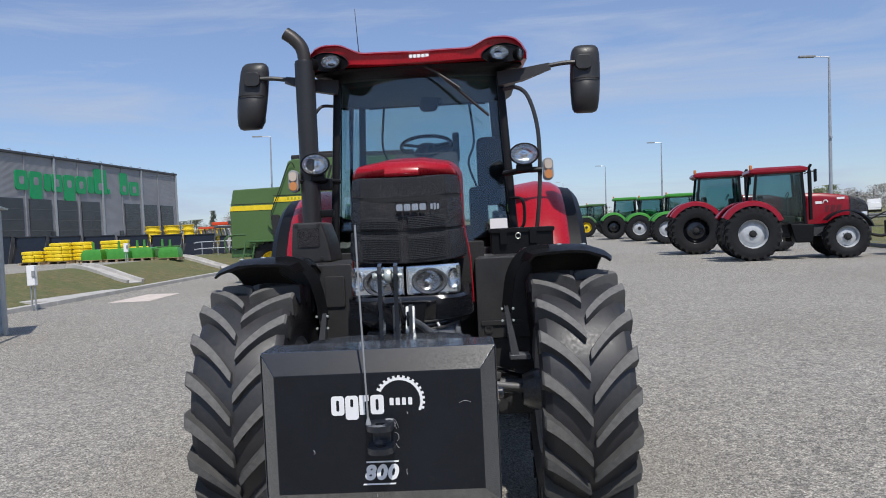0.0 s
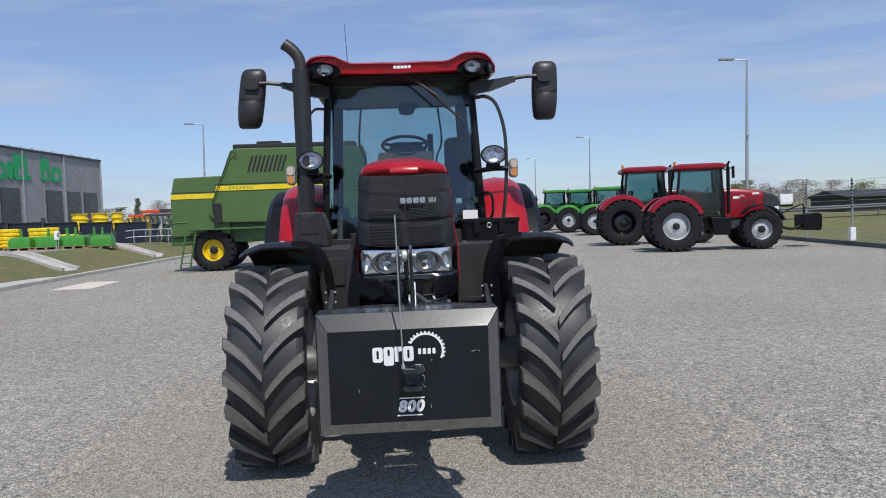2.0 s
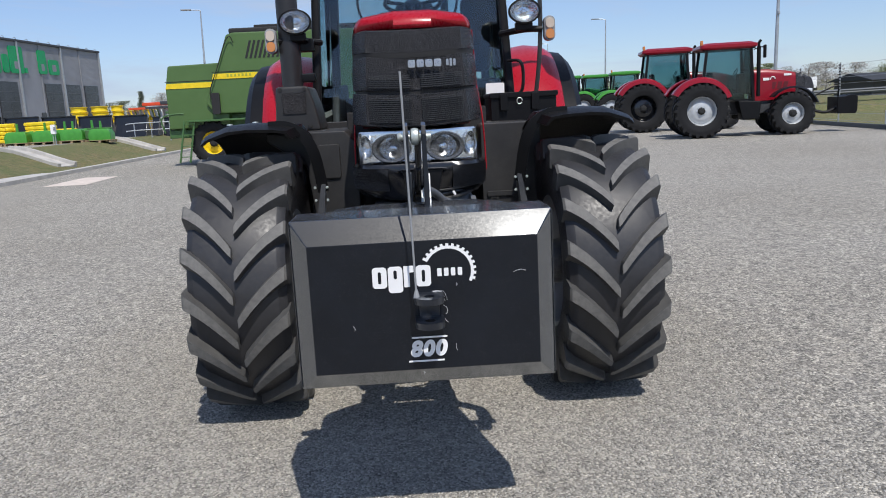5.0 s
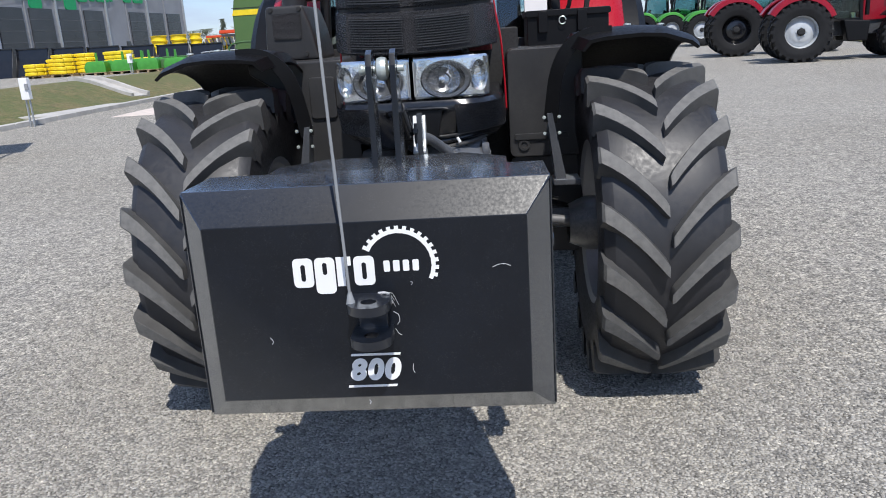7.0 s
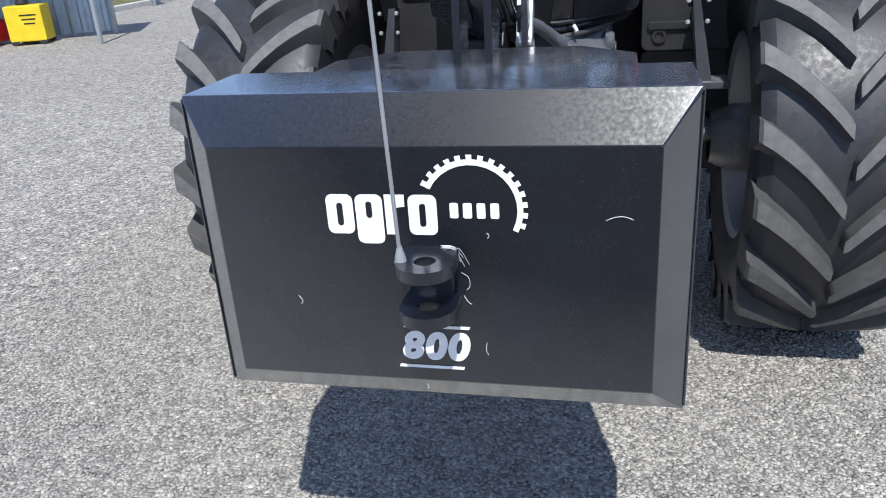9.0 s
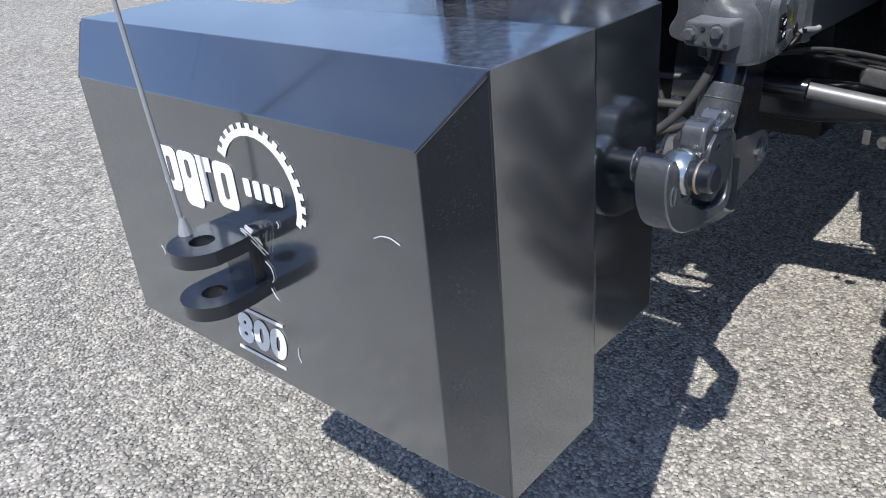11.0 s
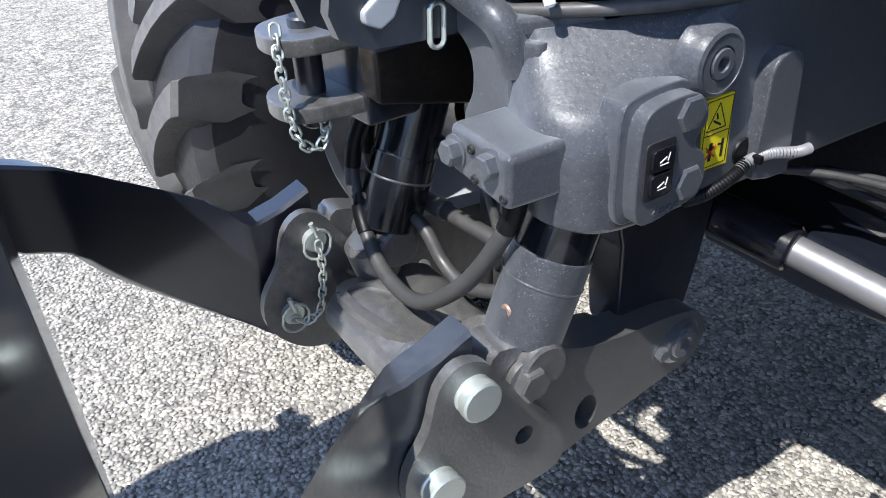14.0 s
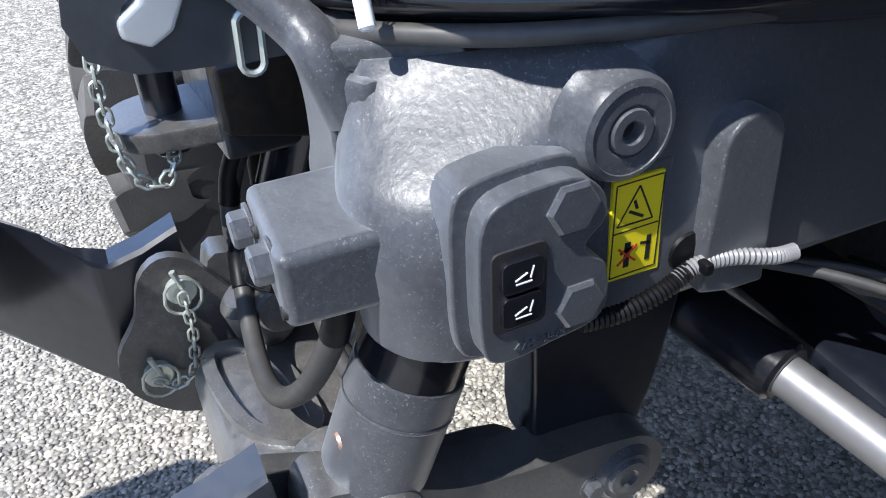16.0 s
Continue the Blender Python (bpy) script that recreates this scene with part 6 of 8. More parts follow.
    part("ram_eye", bm, CAST_DUSTY, ram)
    # hanger from the carrier down to the pivot
    bm = B()
    a, b = sorted((X(0.10), X(0.163)))
    prism(bm, curve2([(-0.115, 0.96), (-0.1, 0.83), (-0.095, 0.69), (-0.04, 0.622), (0.02, 0.622), (0.04, 0.68), (0.06, 0.76), (0.075, 0.86), (0.085, 0.96)], 3), "x", a, b, 0.006)
    T("pivot_hanger", bm, ARM_PAINT, "cast hanger under the linkage carrier", angle=50)


def hook(X, arm, s):
    bm = B()
    claw = curve2([(-0.785, 0.89), (-0.785, 0.85), (-0.83, 0.832), (-0.87, 0.83), (-0.91, 0.834), (-0.955, 0.844), (-1.0, 0.87), (-1.027, 0.912), (-1.033, 0.956), (-1.02, 0.988), (-1.0, 0.988), (-0.985, 0.965), (-0.98, 0.928),
                   (-0.96, 0.903), (-0.935, 0.89), (-0.905, 0.872), (-0.87, 0.852), (-0.82, 0.85)], 3)
    a, b = sorted((X(0.366), X(0.421)))
    prism(bm, claw, "x", a, b, 0.014, 4)
    jaw = part("claw", bm, HOOK_PAINT, arm, angle=60)
    # lip that folds round the latch plate
    bm = B()
    sweep(bm, smooth_path([(X(0.4), -0.925, 0.86), (X(0.414), -0.87, 0.846), (X(0.424), -0.825, 0.846), (X(0.424), -0.803, 0.868), (X(0.421), -0.797, 0.91), (X(0.416), -0.793, 0.955)], 5),
          [(-0.008, -0.006), (0.008, -0.006), (0.011, 0.0), (0.008, 0.006), (-0.008, 0.006), (-0.011, 0.0)], up=(1, 0, 0))
    part("claw_lip", bm, HOOK_PAINT, arm, angle=60)
    # cast dimple near the tip
    bm = B()
    lathe(bm, [(0.012, 0.0), (0.0105, 0.0022), (0.009, 0.0012), (0.0, 0.0004)], 18, Matrix.Translation((X(0.4205), -1.006, 0.93)) @ pose(0, 0, 0, 0, 90 * s, 0) @ Matrix.Diagonal((1.5, 0.8, 1, 1)), caps=False)
    part("claw_dimple", bm, HOOK_PAINT, arm)
    bm = B()
    a, b = sorted((X(0.4), X(0.43)))
    latch = [(-0.896, 0.882), (-0.903, 0.93), (-0.902, 0.962), (-0.892, 0.98), (-0.87, 0.997), (-0.855, 0.998), (-0.816, 0.988), (-0.808, 0.977), (-0.807, 0.93), (-0.811, 0.897), (-0.838, 0.889), (-0.87, 0.874)]
    plate(bm, latch, [circle(-0.867, 0.970, 0.0065, 12), circle(-0.875, 0.932, 0.0075, 12), circle(-0.822, 0.973, 0.0055, 12)], "x", a, b)
    part("latch_plate", bm, HOOK_PAINT, arm)
    # black-lined cups: the shade inside the holes is put into their colour
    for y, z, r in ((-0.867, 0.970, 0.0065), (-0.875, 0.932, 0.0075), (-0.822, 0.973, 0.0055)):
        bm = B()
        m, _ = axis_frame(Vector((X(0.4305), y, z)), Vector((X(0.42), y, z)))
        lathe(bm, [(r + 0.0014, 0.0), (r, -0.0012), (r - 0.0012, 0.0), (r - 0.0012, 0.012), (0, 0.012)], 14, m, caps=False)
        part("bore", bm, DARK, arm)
    bm = B()
    a, b = sorted((X(0.378), X(0.399)))
    prism(bm, [(-0.895, 0.905), (-0.89, 0.975), (-0.86, 0.99), (-0.79, 0.975), (-0.785, 0.90), (-0.83, 0.895)], "x", a, b, 0.004)
    part("latch_housing", bm, HOOK_PAINT, arm)
    bm = B()
    a, b = sorted((X(0.383), X(0.427)))
    prism(bm, [(-0.92, 0.984), (-0.915, 1.01), (-0.905, 1.02), (-0.872, 1.022), (-0.864, 1.005), (-0.866, 0.985), (-0.884, 0.966), (-0.914, 0.97)], "x", a, b, 0.007, 3)
    part("release_lever", bm, HOOK_PAINT, arm, "", 60.0)
    for k in range(8):
        bm = B()
        u = 0.391 + 0.004 * k
        tube(bm, [(X(u), -0.9198, 0.984), (X(u), -0.9166, 1.002)], 0.0009, 5, 2)
        part("rib", bm, HOOK_PAINT, arm)
    bm = B()
    a, b = sorted((X(0.39), X(0.424)))
    prism(bm, curve2([(-0.94, 0.952), (-0.93, 0.962), (-0.916, 0.975), (-0.897, 0.982), (-0.893, 0.96), (-0.9, 0.935), (-0.918, 0.945)], 3), "x", a, b, 0.003)
    part("lever_foot", bm, HOOK_PAINT, arm, "", 60.0)
    # winged pull piece on top of the plate
    bm = B()
    a, b = sorted((X(0.382), X(0.432)))
    prism(bm, [(-0.878, 0.999), (-0.874, 1.008), (-0.84, 1.012), (-0.808, 1.002), (-0.805, 0.993), (-0.84, 0.996)], "x", a, b, 0.003, 2)
    part("eye_base", bm, HOOK_PAINT, arm, "", 60.0)
    bm = B()
    a, b = sorted((X(0.392), X(0.42)))
    prism(bm, curve2([(-0.868, 1.005), (-0.855, 1.02), (-0.838, 1.027), (-0.822, 1.018), (-0.806, 1.0), (-0.83, 1.0)], 3), "x", a, b, 0.006, 3)
    part("eye_ridge", bm, HOOK_PAINT, arm, "", 60.0)
    bm = B()
    r = 0.0098
    lathe(bm, [(0, -r)] + [(r * math.cos(q), r * math.sin(q)) for q in [radians(-70 + 20 * i) for i in range(8)]] + [(0, r)], 16, Matrix.Translation((X(0.424), -0.834, 1.016)), caps=False)
    part("rivet_head", bm, HOOK_PAINT, arm, "", 60.0)
    bm = B()
    torus_link(bm, (X(0.408), -0.804, 1.008), (0.1, 1, -0.5), (1, 0, 0.1), 0.036, 0.013, 0.0045)
    part("release_eye", bm, HOOK_PAINT, arm)


for s in (1, -1):
    lower_side(s)

# cross member between the bell cranks
bm = B()
prism(bm, curve2([(-0.39, 0.675), (-0.395, 0.645), (-0.36, 0.615), (-0.26, 0.615), (-0.2, 0.64), (-0.21, 0.68), (-0.28, 0.70), (-0.36, 0.698)], 3), "x", -0.13, 0.2, 0.01)
cross = T("cross_member", bm, CAST_DUSTY, "dusty cast cross member of the linkage", angle=50)
bm = B()
o = [(-0.10, -0.375), (0.02, -0.36), (0.07, -0.315), (0.05, -0.285), (-0.06, -0.30), (-0.11, -0.335)]
sweep(bm, [Vector((x, y, 0.704)) for x, y in curve2(o, 4)] + [Vector((*curve2(o, 4)[0], 0.704))], [(-0.008, -0.01), (0.008, -0.01), (0.008, 0.006), (-0.008, 0.006)])
part("pocket_rim", bm, CAST_DUSTY, cross)
for x in (-0.13, 0.16):
    bm = B()
    lathe(bm, [(0, 0), (0.035, 0), (0.04, 0.01), (0.04, 0.06), (0.03, 0.07), (0, 0.07)], 20, pose(x, -0.29, 0.70, 15, 0, 0), caps=False)
    part("ram_saddle", bm, CAST_DUSTY, cross)

# top link, its bracket and the tow jaw
for x in (0.052, -0.03):
    bm = B()
    o = [(-0.404, 1.30), (-0.404, 1.20), (-0.411, 1.165), (-0.402, 1.138), (-0.37, 1.121), (-0.33, 1.117), (-0.23, 1.112), (-0.2, 1.14), (-0.2, 1.30), (-0.27, 1.30), (-0.305, 1.22), (-0.335, 1.165),
         (-0.352, 1.148), (-0.37, 1.152), (-0.37, 1.17), (-0.352, 1.19), (-0.338, 1.225), (-0.335, 1.30)]
    plate(bm, o, [circle(-0.378, 1.205, 0.009, 12)], "x", x - 0.009, x + 0.009)
    T("top_link_bracket", bm, BRACKET_PAINT, "black bracket plate for the top link")
bm = B()
prism(bm, [(-0.375, 1.150), (-0.355, 1.140), (-0.337, 1.150), (-0.318, 1.185), (-0.295, 1.21), (-0.275, 1.26), (-0.31, 1.29), (-0.332, 1.24), (-0.345, 1.2), (-0.357, 1.175), (-0.375, 1.163)], "x", 0.02, 0.069, 0.004)
T("claw_insert", bm, mat("bare_claw_steel", (0.55, 0.57, 0.58), 0.4, metal=0.5, var=0.08), "bright steel claw of the top link")
bm = B()
torus_link(bm, (0.064, -0.283, 1.13), (0, 0.05, 1), (0, 1, 0), 0.05, 0.0095, 0.0032)
T("hanging_link", bm, ZINC, "bright oval chain link")
top_link = thing("top_link", "black screw top link between weight and tractor", "linkage")
bm = B()
rod(bm, (0.01, -0.885, 1.475), (0.012, -0.62, 1.34), 0.014, n=14)
rod(bm, (0.012, -0.64, 1.35), (0.012, -0.42, 1.235), 0.022, n=16, edge=0.003)
part("screw_body", bm, BLACK_GLOSS, top_link)
bm = B()
lathe(bm, [(0.016, -0.02), (0.032, -0.014), (0.036, 0.0), (0.032, 0.014), (0.016, 0.02)], 22, pose(0.0, -0.915, 1.49, 0, 90, 0))
part("ball_end", bm, ZINC, top_link)
bm = B()
for x in (-0.012, 0.04):
    box(bm, (x, -0.43, 1.235), (0.01, 0.03, 0.075), 0.003)
    hexbolt(bm, (x, -0.446, 1.245), (0, -1, 0), 0.009, 0.012)
part("adjuster", bm, BLACK_GLOSS, top_link)


def jaw():
    JX = -0.17
    bm = B()
    prism(bm, [(JX - 0.09, -0.31), (JX + 0.075, -0.3), (JX + 0.075, 0.1), (JX - 0.09, 0.1)], "z", 0.955, 1.09, 0.008)
    j = T("tow_jaw", bm, ARM_PAINT, "black tow jaw with a chained pin")
    for z in (1.079, 0.988):
        bm = B()
        o = [(JX + 0.07, -0.27), (JX + 0.062, -0.36)] + [(JX + 0.058 * math.cos(a), -0.365 - 0.042 * math.sin(a)) for a in [radians(10 + 160 * i / 10) for i in range(11)]] + [(JX - 0.062, -0.36), (JX - 0.07, -0.27)]
        prism(bm, o, "z", z - 0.012, z + 0.012, 0.004)
        part("jaw_plate", bm, CAST_DUSTY, j)
    bm = B()
    rod(bm, (JX, -0.345, 0.95), (JX, -0.345, 1.105), 0.02, n=20, edge=0.003)
    part("jaw_pin", bm, ARM_PAINT, j)
    part("pin_chain", chain([(JX + 0.03, -0.395, 1.10), (JX + 0.045, -0.402, 1.06), (JX + 0.05, -0.402, 1.0), (JX + 0.05, -0.392, 0.955), (JX + 0.05, -0.37, 0.938), (JX + 0.045, -0.352, 0.955), (JX + 0.03, -0.345, 0.975)], 0.0135, 0.0065, 0.0019), ZINC, j, "bright zinc chain")
    bm = B()
    prism(bm, [(-0.3, 1.0), (-0.1, 0.95), (0.1, 0.95), (0.1, 1.08), (-0.3, 1.07)], "x", -0.13, -0.06, 0.006)
    part("jaw_root", bm, mat("rusty_black_steel", (0.009, 0.008, 0.008), 0.4, dust=0.12, dust_colour=(0.32, 0.19, 0.06), scale=14), j)


jaw()
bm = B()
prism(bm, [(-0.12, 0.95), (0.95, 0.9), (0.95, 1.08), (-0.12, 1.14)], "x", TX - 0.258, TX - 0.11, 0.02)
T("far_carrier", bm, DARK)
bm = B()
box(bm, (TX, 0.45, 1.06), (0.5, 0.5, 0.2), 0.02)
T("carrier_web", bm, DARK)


def hose(pts, r=0.0115, name="hydraulic_hose", material=None, parent=None):
    bm = B()
    tube(bm, pts, r, 16, 8)
    return T(name, bm, material or HOSE, "" if name != "hydraulic_hose" else "black hydraulic hose", parent)


hose([(0.205, -0.275, 0.985), (0.19, -0.284, 0.925), (0.135, -0.305, 0.83), (0.06, -0.322, 0.762), (-0.01, -0.325, 0.745), (-0.085, -0.318, 0.757), (-0.14, -0.308, 0.806), (-0.168, -0.3, 0.87), (-0.165, -0.27, 0.95)], 0.0115)
hose([(-0.185, -0.25, 0.95), (-0.2, -0.255, 0.88), (-0.185, -0.255, 0.84), (-0.12, -0.248, 0.806), (-0.06, -0.245, 0.79), (-0.02, -0.242, 0.752), (0.03, -0.24, 0.738), (0.09, -0.235, 0.758), (0.16, -0.22, 0.79)], 0.0105)
hose([(-0.16, -0.2, 0.79), (-0.1, -0.2, 0.797), (0.0, -0.2, 0.806), (0.1, -0.19, 0.806), (0.17, -0.17, 0.80)], 0.0125)
hose([(-0.2, -0.18, 0.9), (-0.1, -0.16, 0.88), (0.02, -0.12, 0.86), (0.15, -0.08, 0.86)], 0.009)
hose([(-0.02, -0.16, 0.95), (-0.015, -0.165, 0.9), (0.0, -0.17, 0.85), (0.02, -0.17, 0.80)], 0.008, "steel_pipe", CAST_DUSTY)
hose([(-0.165, -0.27, 0.952), (-0.169, -0.29, 0.91), (-0.168, -0.3, 0.87)], 0.0128, "hose_sheath", PLASTIC)
hose([(-0.155, -0.302, 0.832), (-0.14, -0.308, 0.806), (-0.118, -0.313, 0.783)], 0.0126, "hose_sheath", PLASTIC)
hose([(-0.185, -0.25, 0.952), (-0.198, -0.254, 0.9), (-0.2, -0.255, 0.87)], 0.0116, "hose_sheath", PLASTIC)
hose([(0.19, -0.284, 0.925), (0.2, -0.279, 0.955), (0.205, -0.275, 0.985)], 0.0127, "hose_sheath", PLASTIC)
bm = B()
rod(bm, (-0.125, -0.2, 0.796), (-0.07, -0.2, 0.8), 0.0165, n=12, edge=0.002)
T("hose_fitting", bm, CAST_DUSTY)

# steering ram, knuckle and lines on the near side of the axle
bm = B()
rod(bm, (0.12, 0.09, 0.81), (0.30, 0.124, 0.79), 0.034, n=20, edge=0.004)
ram = T("steering_ram", bm, BLACK_GLOSS, "black steering ram with a bright rod")
bm = B()
rod(bm, (0.299, 0.123, 0.79), (0.66, 0.205, 0.725), 0.022, n=20)
part("piston_rod", bm, mat("worn_grey_steel", (0.2, 0.2, 0.205), 0.45, metal=0.5, dust=0.2), ram)
bm = B()
box(bm, (0.46, 0.27, 0.80), (0.14, 0.06, 0.05), 0.012, turn=pose(0, 0, 0, 0, 12, 15).to_3x3())
T("junction_block", bm, CAST_DUSTY, "cast junction block of the steering lines")
for k in range(3):
    bm = B()
    tube(bm, [(0.25, 0.18 + 0.03 * k, 0.875 - 0.01 * k), (0.34, 0.22 + 0.03 * k, 0.85), (0.44, 0.25 + 0.03 * k, 0.825), (0.56, 0.28 + 0.03 * k, 0.80), (0.68, 0.3, 0.77)], 0.008, 8, 4)
    T("steering_line", bm, PLASTIC)

for k, (y, z) in enumerate(((0.06, 0.9), (0.12, 0.88))):
    hose([(0.2, y, z), (0.32, y + 0.12, z - 0.01), (0.46, y + 0.22, z - 0.05), (0.62, y + 0.3, z - 0.1)], 0.0055, "thin_line")
bm = B()
prism(bm, [(0.08, 0.672), (0.3, 0.672), (0.45, 0.69), (0.66, 0.7), (0.7, 0.73), (0.45, 0.755), (0.08, 0.78)], "y", 0.2, 0.36, 0.02)
T("axle_beam", bm, ARM_PAINT, "black cast axle beam")
bm = B()
hexbolt(bm, (0.50, 0.158, 0.66), (0, -1, 0), 0.014, 0.02)
box(bm, (0.455, 0.157, 0.668), (0.02, 0.006, 0.04), 0.002)
T("beam_fitting", bm, CAST_DUSTY)


# ---- hall ----
def cladding_material():
    m, n, l, p = nodes_of("grey_cladding")
    big = noise_node(n, l, 0.4, 4.0)
    l.new(blend(n, l, ramp(n, l, big, 0.3, 0.7, 0, 1), (0.22, 0.225, 0.24), (0.27, 0.275, 0.29)), p.inputs["Base Color"])
    p.inputs["Roughness"].default_value = 0.5
    w = n.new("ShaderNodeTexWave")
    w.bands_direction = "Z"
    w.inputs["Scale"].default_value = 3.0
    t = n.new("ShaderNodeTexCoord")
    l.new(t.outputs["Object"], w.inputs["Vector"])
    b = n.new("ShaderNodeBump")
    b.inputs["Distance"].default_value = 0.01
    l.new(w.outputs["Fac"], b.inputs["Height"]), l.new(b.outputs[0], p.inputs["Normal"])
    return m


CLAD = cladding_material()
DOOR_DARK = mat("dark_door_panel", (0.035, 0.037, 0.042), 0.25, var=0.3, scale=0.6)
GREEN_SIGN = mat("green_sign", (0.0, 0.30, 0.09), 0.4)
hall = thing("hall", "grey clad machinery hall with dark roller doors and green wall sign", "building")
HX = -38.0
bm = B()
box(bm, (HX - 12, 68.5, 5.6), (24, 58, 9.8), 0.05)
part("wall", bm, CLAD, hall)
bm = B()
box(bm, (HX - 12, 68.5, 10.6), (24.4, 58.4, 0.22), 0.03)
part("roof", bm, mat("roof_edge", (0.05, 0.052, 0.06), 0.5), hall)
for k in range(22):
    bm = B()
    y = 42 + 2.6 * k
    tube(bm, [(HX + 0.05, y - 0.35, 10.7), (HX + 0.05, y - 0.2, 10.85), (HX + 0.05, y + 0.2, 10.85), (HX + 0.05, y + 0.35, 10.7)], 0.03, 5, 2)
    part("snow_guard", bm, GALV, hall)
for y in (44.5, 54.8, 65.4, 75.8, 86.3, 97.35):
    bm = B()
    box(bm, (HX + 0.1, y, 5.5), (0.2, 0.26, 10.0), 0.03)
    part("downpipe", bm, GALV, hall)
for y in (49.5, 60.0, 70.4, 80.9, 91.5):
    bm = B()
    box(bm, (HX + 0.04, y, 5.5), (0.08, 0.16, 10.0), 0.01)
    part("joint_cover", bm, CLAD, hall)
for y0, y1 in ((45.0, 49.2), (50.2, 54.2), (55.3, 59.4), (60.5, 64.6), (65.75, 69.85), (70.85, 74.95), (81.35, 85.45), (86.5, 90.65), (91.9, 95.9)):
    d = B()
    box(d, (HX + 0.06, (y0 + y1) / 2, 3.6), (0.12, y1 - y0, 5.6), 0.02)
    leaf = part("roller_door", d, DOOR_DARK, hall)
    for k in range(5):
        bm = B()
        box(bm, (HX + 0.125, (y0 + y1) / 2, 1.4 + 1.0 * k), (0.02, y1 - y0 - 0.1, 0.06), 0.005)
        part("door_rib", bm, mat("door_rib", (0.08, 0.08, 0.085), 0.4) if k == 0 and y0 == 45.0 else bpy.data.materials["door_rib"], leaf)
for y in (64.6, 80.2):
    bm = B()
    box(bm, (HX + 0.06, y, 2.2), (0.12, 0.95, 2.2), 0.02)
    part("side_door", bm, DOOR_DARK, hall)
# the sign: green blocks in the size of its letters, with counters
for y0, y1, z0, z1 in ((58.3, 60.4, 7.2, 9.0), (60.8, 63.0, 6.4, 9.0), (63.5, 64.6, 7.2, 8.9), (64.9, 66.9, 7.2, 8.95), (67.3, 69.5, 6.4, 9.0), (69.9, 72.0, 7.2, 9.0),
                       (72.5, 73.7, 7.3, 9.1), (74.0, 76.9, 7.3, 10.0), (77.2, 77.7, 7.4, 7.9), (80.4, 82.3, 7.4, 9.9), (82.9, 85.4, 7.4, 9.0)):
    bm = B()
    prism(bm, rounded(y1 - y0, z1 - z0, 0.3 if y1 - y0 > 0.7 else 0.05, 4, (y0 + y1) / 2, (z0 + z1) / 2), "x", HX + 0.02, HX + 0.12)
    blk = part("sign_block", bm, GREEN_SIGN, hall, "green block of the wall sign")
    if y1 - y0 > 1.5:
        bm = B()
        prism(bm, rounded((y1 - y0) * 0.4, 0.75, 0.2, 3, (y0 + y1) / 2, 8.1), "x", HX + 0.1, HX + 0.126)
        part("counter", bm, CLAD, blk)


hall.matrix_basis = Matrix.Translation((HX, 97.5, 0)) @ Matrix.Rotation(radians(-5), 4, "Z") @ Matrix.Diagonal((1, 0.82, 1, 1)) @ Matrix.Translation((-HX, -97.5, 0))


# ---- lamp posts ----
def street_lamp(x, y, h, arm_way=-1, lean=0.0):
    z0 = land(x, y)
    o = thing("street_lamp", "slim grey steel lamp post with a flat head", "lamp post", "lamp posts round the yard", (x, y, z0))
    bm = B()
    lathe(bm, [(0.09, -0.1), (0.085, 0.0), (0.08, h * 0.5), (0.045, h)], 12)
    part("post", bm, GALV, o)
    bm = B()
    tube(bm, [(0, 0, h - 0.02), (arm_way * 0.05, 0, h + 0.03), (arm_way * 0.9, 0, h + 0.07)], 0.03, 6, 3)
    part("arm", bm, GALV, o)
    bm = B()
    box(bm, (arm_way * 1.05, 0, h + 0.07), (0.75, 0.26, 0.09), 0.02)
    part("lamp_head", bm, GREY, o)
    bm = B()
    box(bm, (0, -0.1, h * 0.58), (0.1, 0.12, 0.14), 0.02)
    part("bracket_box", bm, GALV, o)
    o.rotation_euler = (0, lean, 0)


street_lamp(17.71, 33.4, 9.0, -1, 0.02)
street_lamp(20.03, 75.0, 9.0, -1, 0.02)
street_lamp(20.56, 110.0, 9.0, -1, 0.02)
street_lamp(20.5, 160.0, 9.0, -1, 0.02)
street_lamp(-15.0, 56.5, 8.8, -1, 0.02)


# ---- parked tractors, seen from the side ----
SIDE = pose(0, 0, 0, 0, 0, -90)


def rim_variant(name, bead, W, dish, material):
    return keep(part(name, rim_bm(bead, W, dish), material))


SILVER_REAR, SILVER_FRONT = rim_variant("rim", 0.49, 0.6, 0.16, mat("pale_silver_rim", (0.5, 0.52, 0.54), 0.38, metal=0.2, dust=0.15)), rim_variant("rim", 0.365, 0.52, 0.12, bpy.data.materials["pale_silver_rim"])
BLACK_REAR = rim_variant("rim", 0.49, 0.6, 0.16, BLACK_GLOSS)
YELLOW_REAR = rim_variant("rim", 0.49, 0.6, 0.16, YELLOW)


def fresh(me):
    """The same tyre in clean black rubber."""
    m = me.copy()
    for i in range(len(m.materials)):
        m.materials[i] = NEW_RUBBER
    return m


NEW_REAR, NEW_FRONT = fresh(REAR_CASING), fresh(FRONT_CASING)
NEW_REAR_LUGS, NEW_FRONT_LUGS = {k: fresh(v) for k, v in REAR_LUGS.items()}, {k: fresh(v) for k, v in LUGS.items()}
PARKED_RED = mat("deep_red_enamel", (0.24, 0.004, 0.014), 0.3, coat=0.15, coat_rough=0.1, var=0.08, spec=0.35)
# hood red darkened to paint the shade inside the louvre slots
LOUVRE_SHADE = mat("shaded_slot_red", (0.1, 0.004, 0.008), 0.5)


